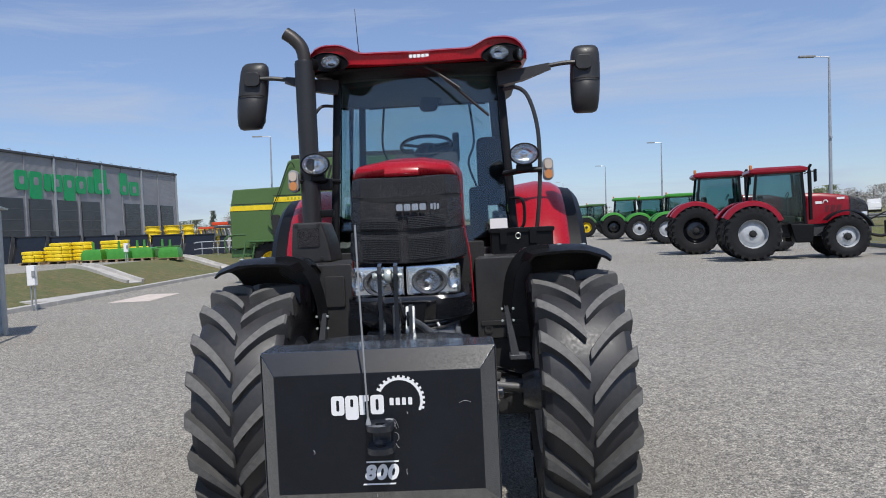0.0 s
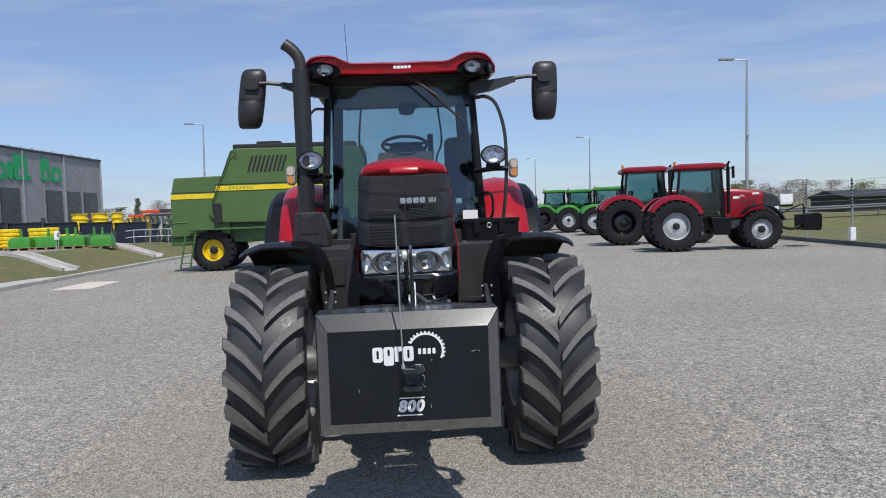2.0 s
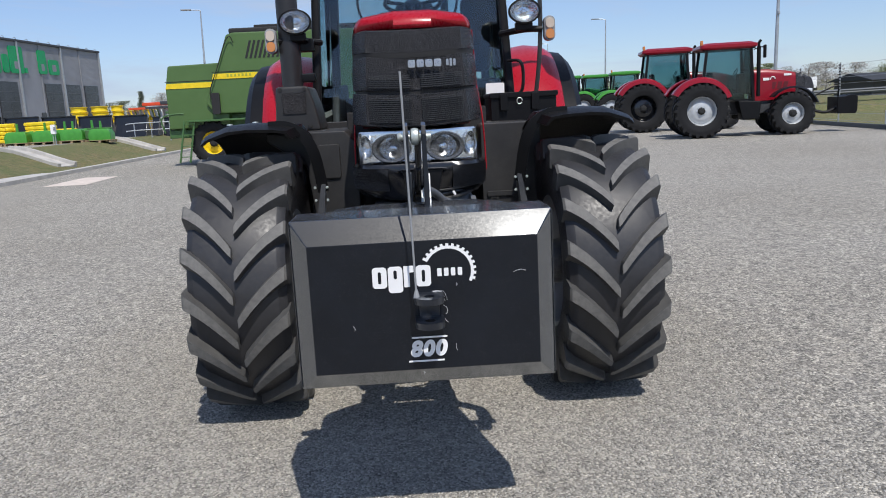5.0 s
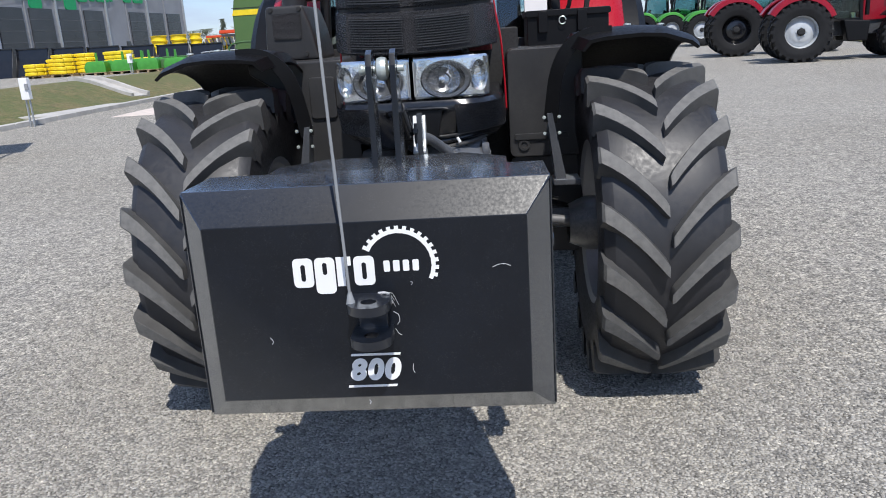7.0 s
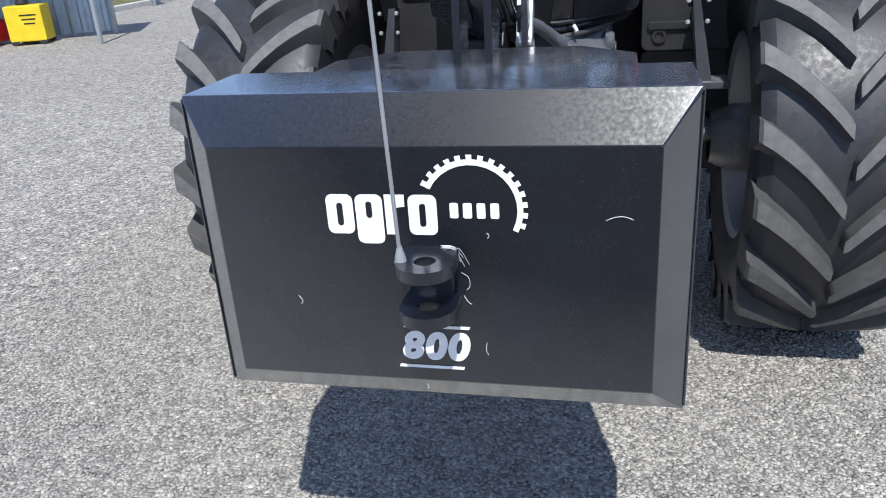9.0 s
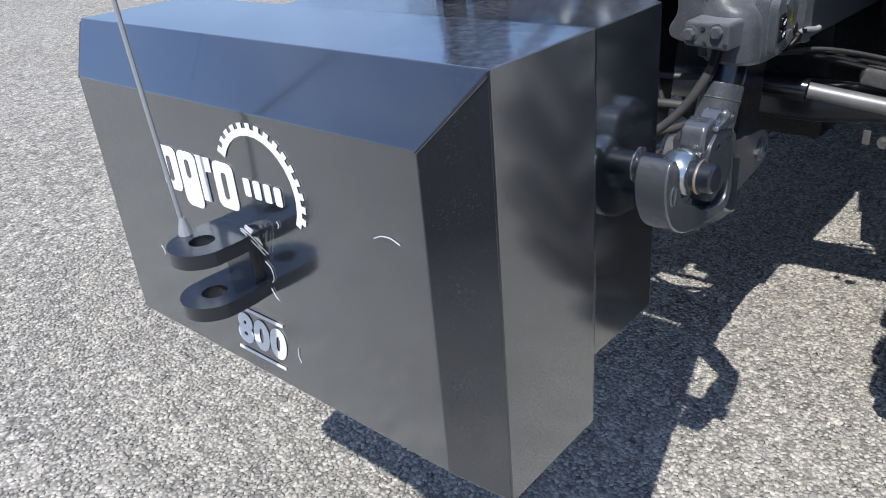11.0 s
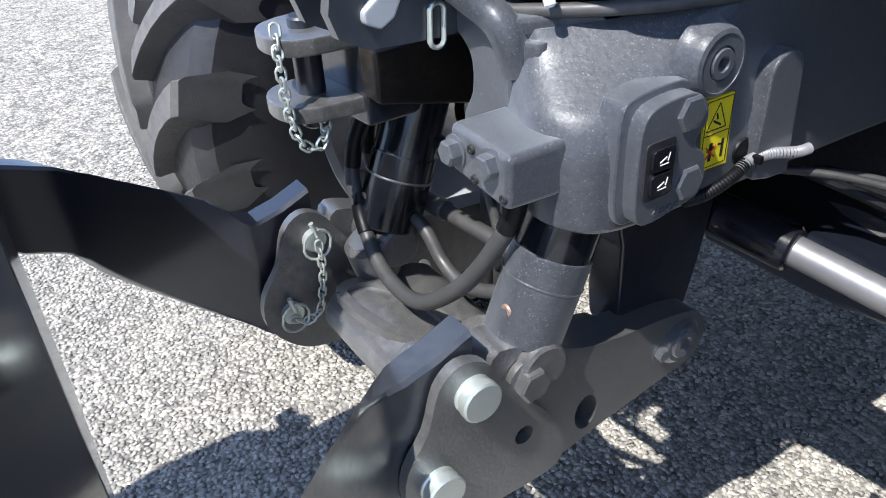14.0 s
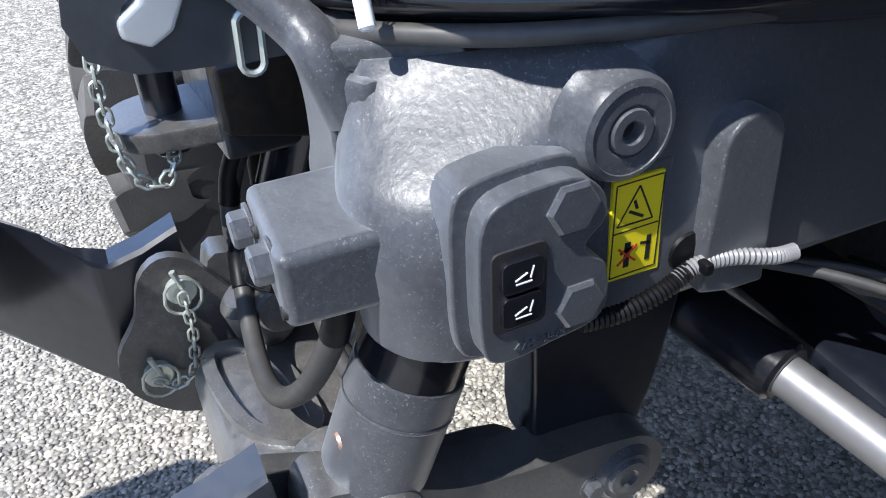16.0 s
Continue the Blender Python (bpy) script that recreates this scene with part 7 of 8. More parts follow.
def parked_tractor(at, heading, scale, paint, label, rim_r, rim_f, weight_on=False, group="parked tractors", marks=False):
    o = thing("parked_tractor", label, "tractor", group, at)
    o.rotation_euler = (0, 0, radians(heading))
    o.scale = (scale, scale, scale)

    def P(name, bm, m, label="", parent=None, angle=40.0):
        return part(name, bm, m, parent or o, label, angle)
    for s in (-1, 1):
        lugged_wheel(o, Matrix.Translation((0, s * 0.92, 0.91)) @ SIDE, NEW_REAR, NEW_REAR_LUGS, 22, rim_r)
        lugged_wheel(o, Matrix.Translation((2.93, s * 0.9, 0.70)) @ SIDE, NEW_FRONT, NEW_FRONT_LUGS, 19, rim_f)
        # rear mudguard
        bm = B()
        rings = []
        for i in range(13):
            a = radians(22 + 128 * i / 12)
            x, z = 1.04 * math.cos(a), 0.97 + 1.03 * math.sin(a)
            d = (math.cos(a), math.sin(a))
            rings.append([(x + d[0] * k, s * yy, z + d[1] * k) for yy, k in ((0.55, 0.02), (1.0, 0.035), (1.1, 0.02), (1.16, -0.03), (1.18, -0.15), (1.15, -0.15), (1.12, -0.05), (1.0, 0.0), (0.55, -0.02))])
        loft(bm, rings)
        P("mudguard", bm, paint)
        bm = B()
        rings = []
        for i in range(10):
            a = radians(20 + 120 * i / 9)
            x, z = 2.93 + 0.85 * math.cos(a), 0.72 + 0.85 * math.sin(a)
            rings.append([(x + math.cos(a) * k, s * yy, z + math.sin(a) * k) for yy, k in ((0.62, 0.0), (1.1, 0.015), (1.17, -0.04), (1.1, -0.01), (0.62, -0.02))])
        loft(bm, rings)
        P("front_mudguard", bm, PLASTIC)
    # hood
    bm = B()
    rings = []
    for x, hw, top, low in ((1.85, 0.36, 2.20, 1.15), (2.3, 0.35, 2.19, 1.15), (2.9, 0.33, 2.12, 1.2), (3.3, 0.31, 2.02, 1.45), (3.5, 0.3, 1.93, 1.5)):
        rings.append([(x, y, z) for y, z in ((hw, low), (hw, top - 0.2), (hw - 0.03, top - 0.08), (hw - 0.1, top), (-hw + 0.1, top), (-hw + 0.03, top - 0.08), (-hw, top - 0.2), (-hw, low))])
    loft(bm, rings)
    hood_part = P("hood", bm, paint)
    for k in range(3):
        bm = B()
        prism(bm, [(2.4 + 0.19 * k, 1.52), (2.54 + 0.19 * k, 1.52), (2.6 + 0.19 * k, 1.76), (2.46 + 0.19 * k, 1.76)], "y", -0.345, -0.33)
        part("louvre", bm, LOUVRE_SHADE, hood_part)
    if marks:
        bm = B()
        box(bm, (2.25, -0.362, 1.86), (0.2, 0.012, 0.09), 0.004)
        tube(bm, [(2.38, -0.362, 1.83), (2.42, -0.362, 1.92), (2.5, -0.362, 1.93), (2.54, -0.362, 1.86)], 0.015, 6, 3)
        box(bm, (2.95, -0.332, 1.98), (0.24, 0.012, 0.07), 0.004)
        part("white_mark", bm, WHITE, hood_part)
    bm = B()
    rings = []
    for x, hw, top, low in ((3.22, 0.325, 2.035, 1.4), (3.5, 0.32, 1.96, 1.25), (3.75, 0.28, 1.84, 1.22), (3.83, 0.22, 1.68, 1.3)):
        rings.append([(x, y, z) for y, z in ((hw, low), (hw, top - 0.1), (hw - 0.08, top), (-hw + 0.08, top), (-hw, top - 0.1), (-hw, low))])
    loft(bm, rings)
    nose = P("nose", bm, MESH)
    for s in (-1, 1):
        bm = B()
        box(bm, (3.66, s * 0.275, 1.42), (0.22, 0.1, 0.14), 0.03)
        part("head_lamp", bm, CHROME, nose)
    # chassis and tanks
    bm = B()
    prism(bm, [(-0.6, 0.7), (3.9, 0.75), (3.9, 1.2), (2.0, 1.2), (0.5, 1.25), (-0.6, 1.1)], "y", -0.28, 0.28, 0.03)
    P("chassis", bm, CAST)
    for s in (-1, 1):
        bm = B()
        prism(bm, [(1.35, 0.55), (1.9, 0.55), (1.95, 1.15), (1.2, 1.2)], "y", s * 0.45 if s > 0 else -1.0, 1.0 if s > 0 else -0.45, 0.05)
        P("step_tank", bm, PLASTIC)
    # cab
    for x0, x1, w in ((1.75, 1.66, 0.09), (0.1, 0.24, 0.09)):
        for s in (-1, 1):
            bm = B()
            sweep(bm, [(x0, s * 0.74, 1.15 if x0 > 0.8 else 1.75), (x1, s * 0.68, 2.95)], rounded(w, w, 0.01, 2), up=(0, 1, 0))
            P("pillar", bm, PLASTIC)
    for s in (-1, 1):
        bm = B()
        prism(bm, [(0.14, 1.8), (0.5, 1.75), (0.95, 1.25), (1.74, 1.2), (1.62, 2.9), (0.28, 2.9)], "y", s * 0.70 - 0.003, s * 0.70 + 0.003)
        g = P("side_glass", bm, CAB_GLASS)
        g.visible_shadow = False
        bm = B()
        sweep(bm, smooth_path([(1.7, s * 0.715, 1.22), (1.2, s * 0.715, 1.22), (0.95, s * 0.715, 1.3), (0.55, s * 0.715, 1.74), (0.16, s * 0.715, 1.82)], 3), rounded(0.05, 0.07, 0.01, 2), up=(0, 1, 0))
        P("window_frame", bm, PLASTIC)
    bm = B()
    prism(bm, [(1.72, -0.66), (1.73, -0.66), (1.73, 0.66), (1.72, 0.66)], "z", 1.4, 2.9)
    P("windscreen", bm, CAB_GLASS).visible_shadow = False
    bm = B()
    rings = []
    for z, x0, x1, hw in ((2.9, 0.1, 1.75, 0.72), (2.97, 0.0, 1.88, 0.78), (3.06, 0.02, 1.88, 0.78), (3.13, 0.2, 1.7, 0.66)):
        rings.append([(x, y, z) for x, y in rounded(x1 - x0, 2 * hw, 0.12, 3, (x0 + x1) / 2, 0)])
    loft(bm, rings)
    P("roof", bm, paint)
    bm = B()
    box(bm, (0.95, 0, 2.93), (1.7, 1.46, 0.07), 0.02)
    P("roof_lining", bm, PLASTIC)
    bm = B()
    box(bm, (0.7, 0, 1.3), (1.5, 1.2, 0.3), 0.05)
    box(bm, (0.45, 0, 1.85), (0.18, 0.5, 0.7), 0.06)
    box(bm, (0.7, 0, 1.55), (0.5, 0.5, 0.16), 0.05)
    box(bm, (1.5, 0, 1.75), (0.25, 0.4, 0.7), 0.06)
    tube(bm, [(1.33 + 0.05 * math.sin(a), 0.2 * math.cos(a), 2.15 + 0.12 * math.sin(a)) for a in [2 * math.pi * i / 14 for i in range(15)]], 0.014, 6, 2)
    P("cab_interior", bm, INTERIOR)
    bm = B()
    rod(bm, (1.93, -0.62, 1.3), (1.93, -0.62, 2.95), 0.065, n=12)
    tube(bm, [(1.93, -0.62, 2.94), (1.93, -0.62, 3.06), (1.99, -0.62, 3.15)], 0.045, 8, 4)
    P("exhaust", bm, PLASTIC)
    for s in (-1, 1):
        bm = B()
        box(bm, (1.98, s * 1.15, 2.75), (0.07, 0.2, 0.42), 0.03)
        tube(bm, [(1.75, s * 0.7, 2.85), (1.9, s * 1.0, 2.9), (1.98, s * 1.12, 2.88)], 0.02, 6, 3)
        P("mirror", bm, PLASTIC)
    bm = B()
    lathe(bm, [(0.05, 0.0), (0.055, 0.05), (0.05, 0.14), (0.03, 0.16), (0, 0.16)], 10, pose(0.1, -0.5, 3.08), caps=False)
    P("beacon", bm, ORANGE)
    bm = B()
    rod(bm, (2.93, -0.8, 0.68), (2.93, 0.8, 0.68), 0.09, n=12)
    P("front_axle", bm, CAST)
    if weight_on:
        bm = B()
        tube(bm, [(3.8, -0.2, 0.75), (4.2, -0.3, 0.66), (4.55, -0.3, 0.8)], 0.05, 8, 4)
        tube(bm, [(3.8, 0.0, 1.15), (4.3, 0.0, 1.4), (4.62, 0.0, 1.52), (4.7, 0.0, 1.45), (4.7, 0.0, 1.15)], 0.03, 6, 3)
        P("front_linkage", bm, PLASTIC)
        bm = B()
        prism(bm, [(4.52, 0.6), (5.1, 0.58), (5.16, 0.68), (5.16, 1.14), (5.08, 1.2), (4.84, 1.2), (4.78, 1.16), (4.52, 1.16)], "y", -0.5, 0.5, 0.02)
        P("front_weight", bm, PLASTIC)
    return o


parked_tractor((10.95, 25.5, 0.0), -10, 1.09, PARKED_RED, "red farm tractor with silver rims and front weight", SILVER_REAR, SILVER_FRONT, True, marks=True)
parked_tractor((11.0, 32.8, 0.0), -10, 1.2, PARKED_RED, "red farm tractor with black rear rims", BLACK_REAR, SILVER_FRONT)
for x, y, rim, k in ((13.75, 49.0, SILVER_REAR, 1.06), (13.35, 55.5, SILVER_REAR, 1.06), (12.65, 62.0, BLACK_REAR, 1.1)):
    parked_tractor((x, y, land(x, y)), -8, k, GREEN, "bright green farm tractor parked in the row", rim, SILVER_FRONT)
for x, y in ((11.9, 72.0), (12.0, 80.0)):
    parked_tractor((x, y, land(x, y)), -8, 1.0, DEERE_GREEN, "dark green farm tractor with yellow rims", YELLOW_REAR, YELLOW_REAR)


# ---- combine ----
def combine():
    o = thing("combine_harvester", "green combine harvester with yellow stripe and yellow wheels", "combine", at=(-6.0, 25.6, 0))
    # local x to the right along the body; seen from -y
    CG = mat("combine_green", (0.068, 0.13, 0.036), 0.42, dust=0.05, var=0.06, scale=1.2)

    def P(name, bm, m, label="", parent=None):
        return part(name, bm, m, parent or o, label)
    bm = B()
    prism(bm, [(-2.45, 1.32), (-2.45, 2.75), (-2.3, 3.52), (-0.3, 3.56), (-0.3, 1.35)], "y", -1.35, 1.35, 0.06)
    P("rear_hood", bm, CG)
    bm = B()
    prism(bm, [(-1.05, 2.15), (-0.15, 4.48), (0.1, 4.55), (4.8, 4.5), (4.8, 1.7), (-0.75, 1.8)], "y", -1.48, 1.48, 0.06)
    P("side_shield", bm, CG)
    for x0, x1, z, y in ((-2.44, -0.5, 2.82, -1.36), (-0.75, 3.4, 3.08, -1.495)):
        bm = B()
        prism(bm, [(x0, z - 0.09), (x1, z - 0.09), (x1 + 0.02, z + 0.09), (x0 + 0.05, z + 0.09)], "y", y - 0.008, y + 0.01)
        P("yellow_stripe", bm, YELLOW)
        # thin dark strip drawn as the shade above the stripe
        bm = B()
        box(bm, ((x0 + x1) / 2, y + 0.003, z + 0.15), (x1 - x0, 0.01, 0.02), 0.003)
        P("shadow_gap", bm, DARK)
    bm = B()
    for k in range(7):
        box(bm, (-0.2 + 0.13 * k, -1.507, 3.1), (0.07, 0.01, 0.09), 0.01)
    P("stripe_mark", bm, mat("faded_green", (0.35, 0.36, 0.03), 0.5))
    for k in range(9):
        bm = B()
        prism(bm, [(0.45 + 0.155 * k, 3.65), (0.53 + 0.155 * k, 3.65), (0.72 + 0.155 * k, 4.25), (0.64 + 0.155 * k, 4.25)], "y", -1.495, -1.47)
        P("louvre", bm, DARK)
    bm = B()
    box(bm, (2.2, 0, 4.62), (4.6, 2.4, 0.2), 0.05)
    box(bm, (1.2, -0.7, 4.75), (0.9, 0.5, 0.16), 0.03)
    P("tank_top", bm, DARK)
    bm = B()
    prism(bm, [(-2.4, 1.05), (4.8, 1.05), (4.8, 1.8), (-1.0, 1.8), (-2.4, 1.5)], "y", -1.0, 1.0, 0.05)
    P("chassis", bm, DEERE_GREEN)
    bm = B()
    for k in range(5):
        tube(bm, [(-2.5 + 0.2 * k, -1.1, 1.0), (-2.45 + 0.18 * k, -1.2, 1.4), (-2.3 + 0.2 * k, -1.1, 1.75)], 0.035, 6, 3)
    box(bm, (-2.0, -1.0, 1.15), (1.0, 0.4, 0.3), 0.04)
    tube(bm, [(-2.62, -1.3, 1.2), (-2.7, -1.35, 1.7), (-2.3, -1.35, 1.85), (-1.9, -1.35, 1.85)], 0.03, 6, 3)
    P("rear_gear", bm, DEERE_GREEN)
    bm = B()
    for x in (-1.85, -1.5):
        tube(bm, [(x - 0.25, -1.7, 0.15), (x, -1.55, 1.6)], 0.035, 6, 1)
    for k in range(4):
        box(bm, (-1.87 + 0.07 * k, -1.66 + 0.03 * k, 0.35 + 0.38 * k), (0.4, 0.12, 0.03), 0.006)
    P("ladder", bm, DEERE_GREEN)
    bm = B()
    box(bm, (-0.3, -1.4, 1.58), (2.9, 0.5, 0.06), 0.01)
    P("platform", bm, DEERE_GREEN)
    bm = B()
    tube(bm, [(-0.62, -1.6, 2.05), (-0.85, -1.6, 2.5), (-0.5, -1.6, 3.4), (-0.15, -1.6, 4.25), (0.02, -1.6, 4.4), (0.1, -1.55, 4.2)], 0.018, 6, 4)
    P("grab_rail", bm, DARK)
    bm = B()
    prism(bm, rounded(0.28, 0.75, 0.06, 3, -0.68, 2.15), "y", -1.62, -1.5, 0.03)
    P("tail_lamp", bm, DARK)
    yr = rim_variant("combine_rim", 0.365, 0.52, 0.05, YELLOW)
    for s in (-1, 1):
        lugged_wheel(o, Matrix.Translation((-0.95, s * 1.15, 0.79)) @ SIDE @ Matrix.Diagonal((1.13, 1.13, 1.13, 1)), NEW_FRONT, NEW_FRONT_LUGS, 19, yr)
    for s in (-1, 1):
        lugged_wheel(o, Matrix.Translation((4.3, s * 1.3, 0.95)) @ SIDE, NEW_REAR, NEW_REAR_LUGS, 22, YELLOW_REAR)
    return o


combine()


# ---- yard clutter beyond the bank ----
def pallet(x, y, w=1.2):
    z = land(x, y)
    o = thing("pallet", "weathered wooden pallet on the yard", "pallet", "pallets on the yard", (x, y, z))
    for k in range(5):
        bm = B()
        box(bm, (0, -0.36 + 0.18 * k, 0.13), (w, 0.13, 0.025), 0.004)
        part("deck_board", bm, WOOD, o)
    for k in (-1, 0, 1):
        bm = B()
        box(bm, (k * w * 0.44, 0, 0.06), (0.12, 0.8, 0.11), 0.004)
        part("bearer", bm, WOOD, o)
    return z + 0.145


def green_weight(x, y):
    z = pallet(x, y)
    o = thing("counterweight", "green steel counterweight with lifting posts, on a pallet", "weight", "green counterweights", (x, y, z))
    bm = B()
    loft(bm, [[(a, b, zz) for a, b in rounded(w, d, 0.06, 2)] for zz, w, d in ((0.0, 1.1, 0.7), (0.3, 1.12, 0.72), (0.5, 0.95, 0.6), (0.55, 0.7, 0.5))])
    part("body", bm, GREEN, o)
    bm = B()
    prism(bm, [(-0.06, 0.5), (0.06, 0.5), (0.04, 0.95), (-0.04, 0.95)], "y", -0.05, 0.05, 0.01)
    part("post", bm, GREEN, o)
    return o


def yellow_weight(x, y, levels):
    z = pallet(x, y)
    for i in range(levels):
        o = thing("ballast_disc", "yellow cast ballast disc stacked on a pallet", "weight", "yellow ballast discs", (x + 0.03 * (i % 2), y, z + 0.2 * i))
        bm = B()
        lathe(bm, [(0.2, 0.0), (0.5, 0.0), (0.54, 0.04), (0.54, 0.14), (0.5, 0.195), (0.2, 0.195)], 18)
        for k in range(6):
            a = 2 * math.pi * k / 6 + i
            box(bm, (0.5 * math.cos(a), 0.5 * math.sin(a), 0.1), (0.16, 0.16, 0.15), 0.02)
        part("disc", bm, YELLOW, o)


for k, lv in enumerate((3, 4, 5, 5, 2, 5, 5)):
    yellow_weight(-23.6 + 0.85 * k, 37.6 - 0.1 * k + (0.8 if k % 2 else 0), lv)
for k in range(6):
    yellow_weight(-19.8 + 0.3 * k, 40.5, 3) if k % 3 == 0 else None
for k in range(7):
    green_weight(-19.6 + 1.25 * k * 0.55, 36.6 + (0.5 if k % 2 else -0.2))
for k in range(4):
    green_weight(-24.0 + 1.6 * k, 41.0)
tray = thing("tool_carrier", "low dark green implement frame on a pallet", "implement", at=(-15.7, 36.6, pallet(-15.7, 36.6)))
bm = B()
box(bm, (0, 0, 0.25), (1.1, 0.7, 0.45), 0.04)
box(bm, (0.1, 0, 0.55), (1.3, 0.1, 0.08), 0.02)
part("frame", bm, DEERE_GREEN, tray)


def loader_bucket(x, y, w, h):
    z = land(x, y)
    o = thing("loader_bucket", "black steel loader bucket standing in a row", "bucket", "loader buckets", (x, y, z))
    bm = B()
    prism(bm, [(-0.5, 0.0), (0.45, 0.0), (0.5, 0.25), (0.2, h * 0.8), (0.1, h), (0.0, h), (-0.1, h * 0.6), (-0.42, 0.25)], "x", -w / 2, w / 2, 0.02)
    part("shell", bm, BLACK_GLOSS, o)
    bm = B()
    box(bm, (0, 0.0, h), (w + 0.04, 0.14, 0.08), 0.01)
    part("lip", bm, BLACK_GLOSS, o)
    for s in (-1, 1):
        bm = B()
        prism(bm, [(-0.45, 0.02), (0.45, 0.02), (0.1, h * 0.98)], "x", s * (w / 2 + 0.005) - 0.012, s * (w / 2 + 0.005) + 0.012)
        part("side_cheek", bm, mat("worn_black_steel", (0.09, 0.09, 0.09), 0.5) if "worn_black_steel" not in bpy.data.materials else bpy.data.materials["worn_black_steel"], o)


for k in range(7):
    loader_bucket(-29.5 + 2.05 * k, 43.8 + 0.35 * k, 2.0, 1.72 - 0.07 * k)
for k in range(4):
    o = None
    loader_bucket(-15.75 + 0.45 * k, 46.2 + 0.9 * k, 0.4, 1.15)


def rim_stack(x, y, n, r):
    o = thing("rim_stack", "stack of yellow steel wheel rims", "rims", "stacked yellow rims", (x, y, land(x, y)))
    for i in range(n):
        bm = B()
        lathe(bm, [(r, 0), (r + 0.03, 0.02), (r - 0.03, 0.06), (r - 0.06, 0.2), (r - 0.03, 0.34), (r + 0.03, 0.38), (r, 0.4)], 18, pose(0.04 * (i % 2), 0, 0.42 * i))
        part("rim", bm, YELLOW, o)


for x, y, n, r in ((-25.8, 56.0, 3, 0.5), (-24.5, 56.3, 5, 0.6), (-23.1, 56.6, 5, 0.62), (-22.0, 57.2, 5, 0.46), (-21.0, 57.5, 4, 0.46), (-19.9, 58.0, 4, 0.5)):
    rim_stack(x, y, n, r)


def cultivator(x, y, paint, label):
    z = land(x, y)
    o = thing("cultivator", label, "implement", "implements behind the buckets", (x, y, z))
    bm = B()
    for k in range(3):
        box(bm, (0, -0.6 + 0.6 * k, 1.75), (3.4, 0.14, 0.16), 0.02)
    for k in range(4):
        box(bm, (-1.5 + 1.0 * k, 0, 1.75), (0.12, 1.4, 0.14), 0.02)
    box(bm, (0.4, 0, 2.05), (2.4, 0.5, 0.25), 0.05)
    part("frame", bm, paint, o)
    for k in range(11):
        bm = B()
        lathe(bm, [(0.05, -0.02), (0.3, -0.005), (0.3, 0.005), (0.05, 0.02)], 14, pose(-1.6 + 0.32 * k, -0.8, 1.35, 0, 75, 0))
        part("disc", bm, CAST, o)
    for k in range(8):
        bm = B()
        tube(bm, [(-1.5 + 0.42 * k, 0.1, 1.7), (-1.5 + 0.42 * k, 0.4, 1.2), (-1.5 + 0.42 * k, 0.1, 0.5), (-1.5 + 0.42 * k, -0.1, 0.0)], 0.05, 6, 3)
        part("tine", bm, DEERE_GREEN, o)


cultivator(-19.0, 56.5, mat("orange_red_paint", (0.6, 0.07, 0.02), 0.4), "orange-red disc cultivator parked on the yard")
cultivator(-16.3, 52.0, CAST, "dark grey disc cultivator on the yard")
cultivator(-14.2, 49.5, DEERE_GREEN, "dark green disc cultivator on the yard")


def handrail():
    o = thing("handrail", "white steel handrail by the bank", "rail", at=(-16.4, 44.0, land(-16.4, 44.0)))
    for x in (0.0, 1.0, 2.1):
        bm = B()
        rod(bm, (x, 0, -0.3), (x, 0, 0.85), 0.03, n=8)
        part("post", bm, GALV, o)
    for z in (0.82, 0.4):
        bm = B()
        tube(bm, [(-0.5, 0, z - 0.06), (0, 0, z), (2.3, 0, z)], 0.035, 6, 2)
        part("rail", bm, GALV, o)


handrail()


def chute(x0, y0, x1, y1):
    """Concrete drain chute down the bank."""
    bm = B()
    w = 0.45
    d = Vector((x1 - x0, y1 - y0, 0)).normalized()
    n = Vector((-d.y, d.x, 0))
    pts = [Vector((x0 + (x1 - x0) * i / 8, y0 + (y1 - y0) * i / 8, 0)) for i in range(9)]
    for p in pts:
        p.z = land(p.x, p.y) + 0.05
    sweep(bm, pts, [(-w, -0.1), (w, -0.1), (w, 0.14), (w - 0.12, 0.14), (w - 0.14, 0.02), (-w + 0.14, 0.02), (-w + 0.12, 0.14), (-w, 0.14)])
    return tagged(part("drain_chute", bm, CONCRETE), "pale concrete drain chute down the grass bank", "drain", "drain chutes")


chute(-16.1, 27.6, -13.0, 26.2)
chute(-16.1, 38.6, -13.0, 37.6)
chute(-16.1, 50.5, -13.0, 49.0)
bm = B()
prism(bm, [(-13.1, 18.2), (-12.05, 18.0), (-12.05, 22.6), (-12.5, 22.4)], "z", 0.05, 0.13, 0.01)
tagged(part("concrete_apron", bm, CONCRETE), "pale concrete apron beside the kerb", "concrete")
bm = B()
prism(bm, [(-10.25, 18.0), (-9.05, 18.0), (-9.2, 20.8), (-10.3, 21.0)], "z", -0.02, 0.008, 0.002)
tagged(part("paver_slab", bm, SLAB_PALE), "pale pinkish slab let into the gravel", "slab", kind="structure")


def socket_post(x, y, z, h):
    o = thing("socket_post", "white outdoor socket box on a steel post", "power post", "socket posts", (x, y, z))
    bm = B()
    for dx in (-0.05, 0.05):
        box(bm, (dx, 0, h * 0.3), (0.03, 0.05, h * 0.62), 0.004)
    part("post", bm, GALV, o)
    bm = B()
    box(bm, (0, -0.02, h * 0.78), (0.22, 0.16, h * 0.44), 0.02)
    box_part = part("socket_box", bm, WHITE, o)
    bm = B()
    box(bm, (0.09, -0.115, h * 0.82), (0.09, 0.04, 0.16), 0.01)
    part("socket_cover", bm, GREY, box_part)


socket_post(-11.5, 16.3, 0.0, 1.24)
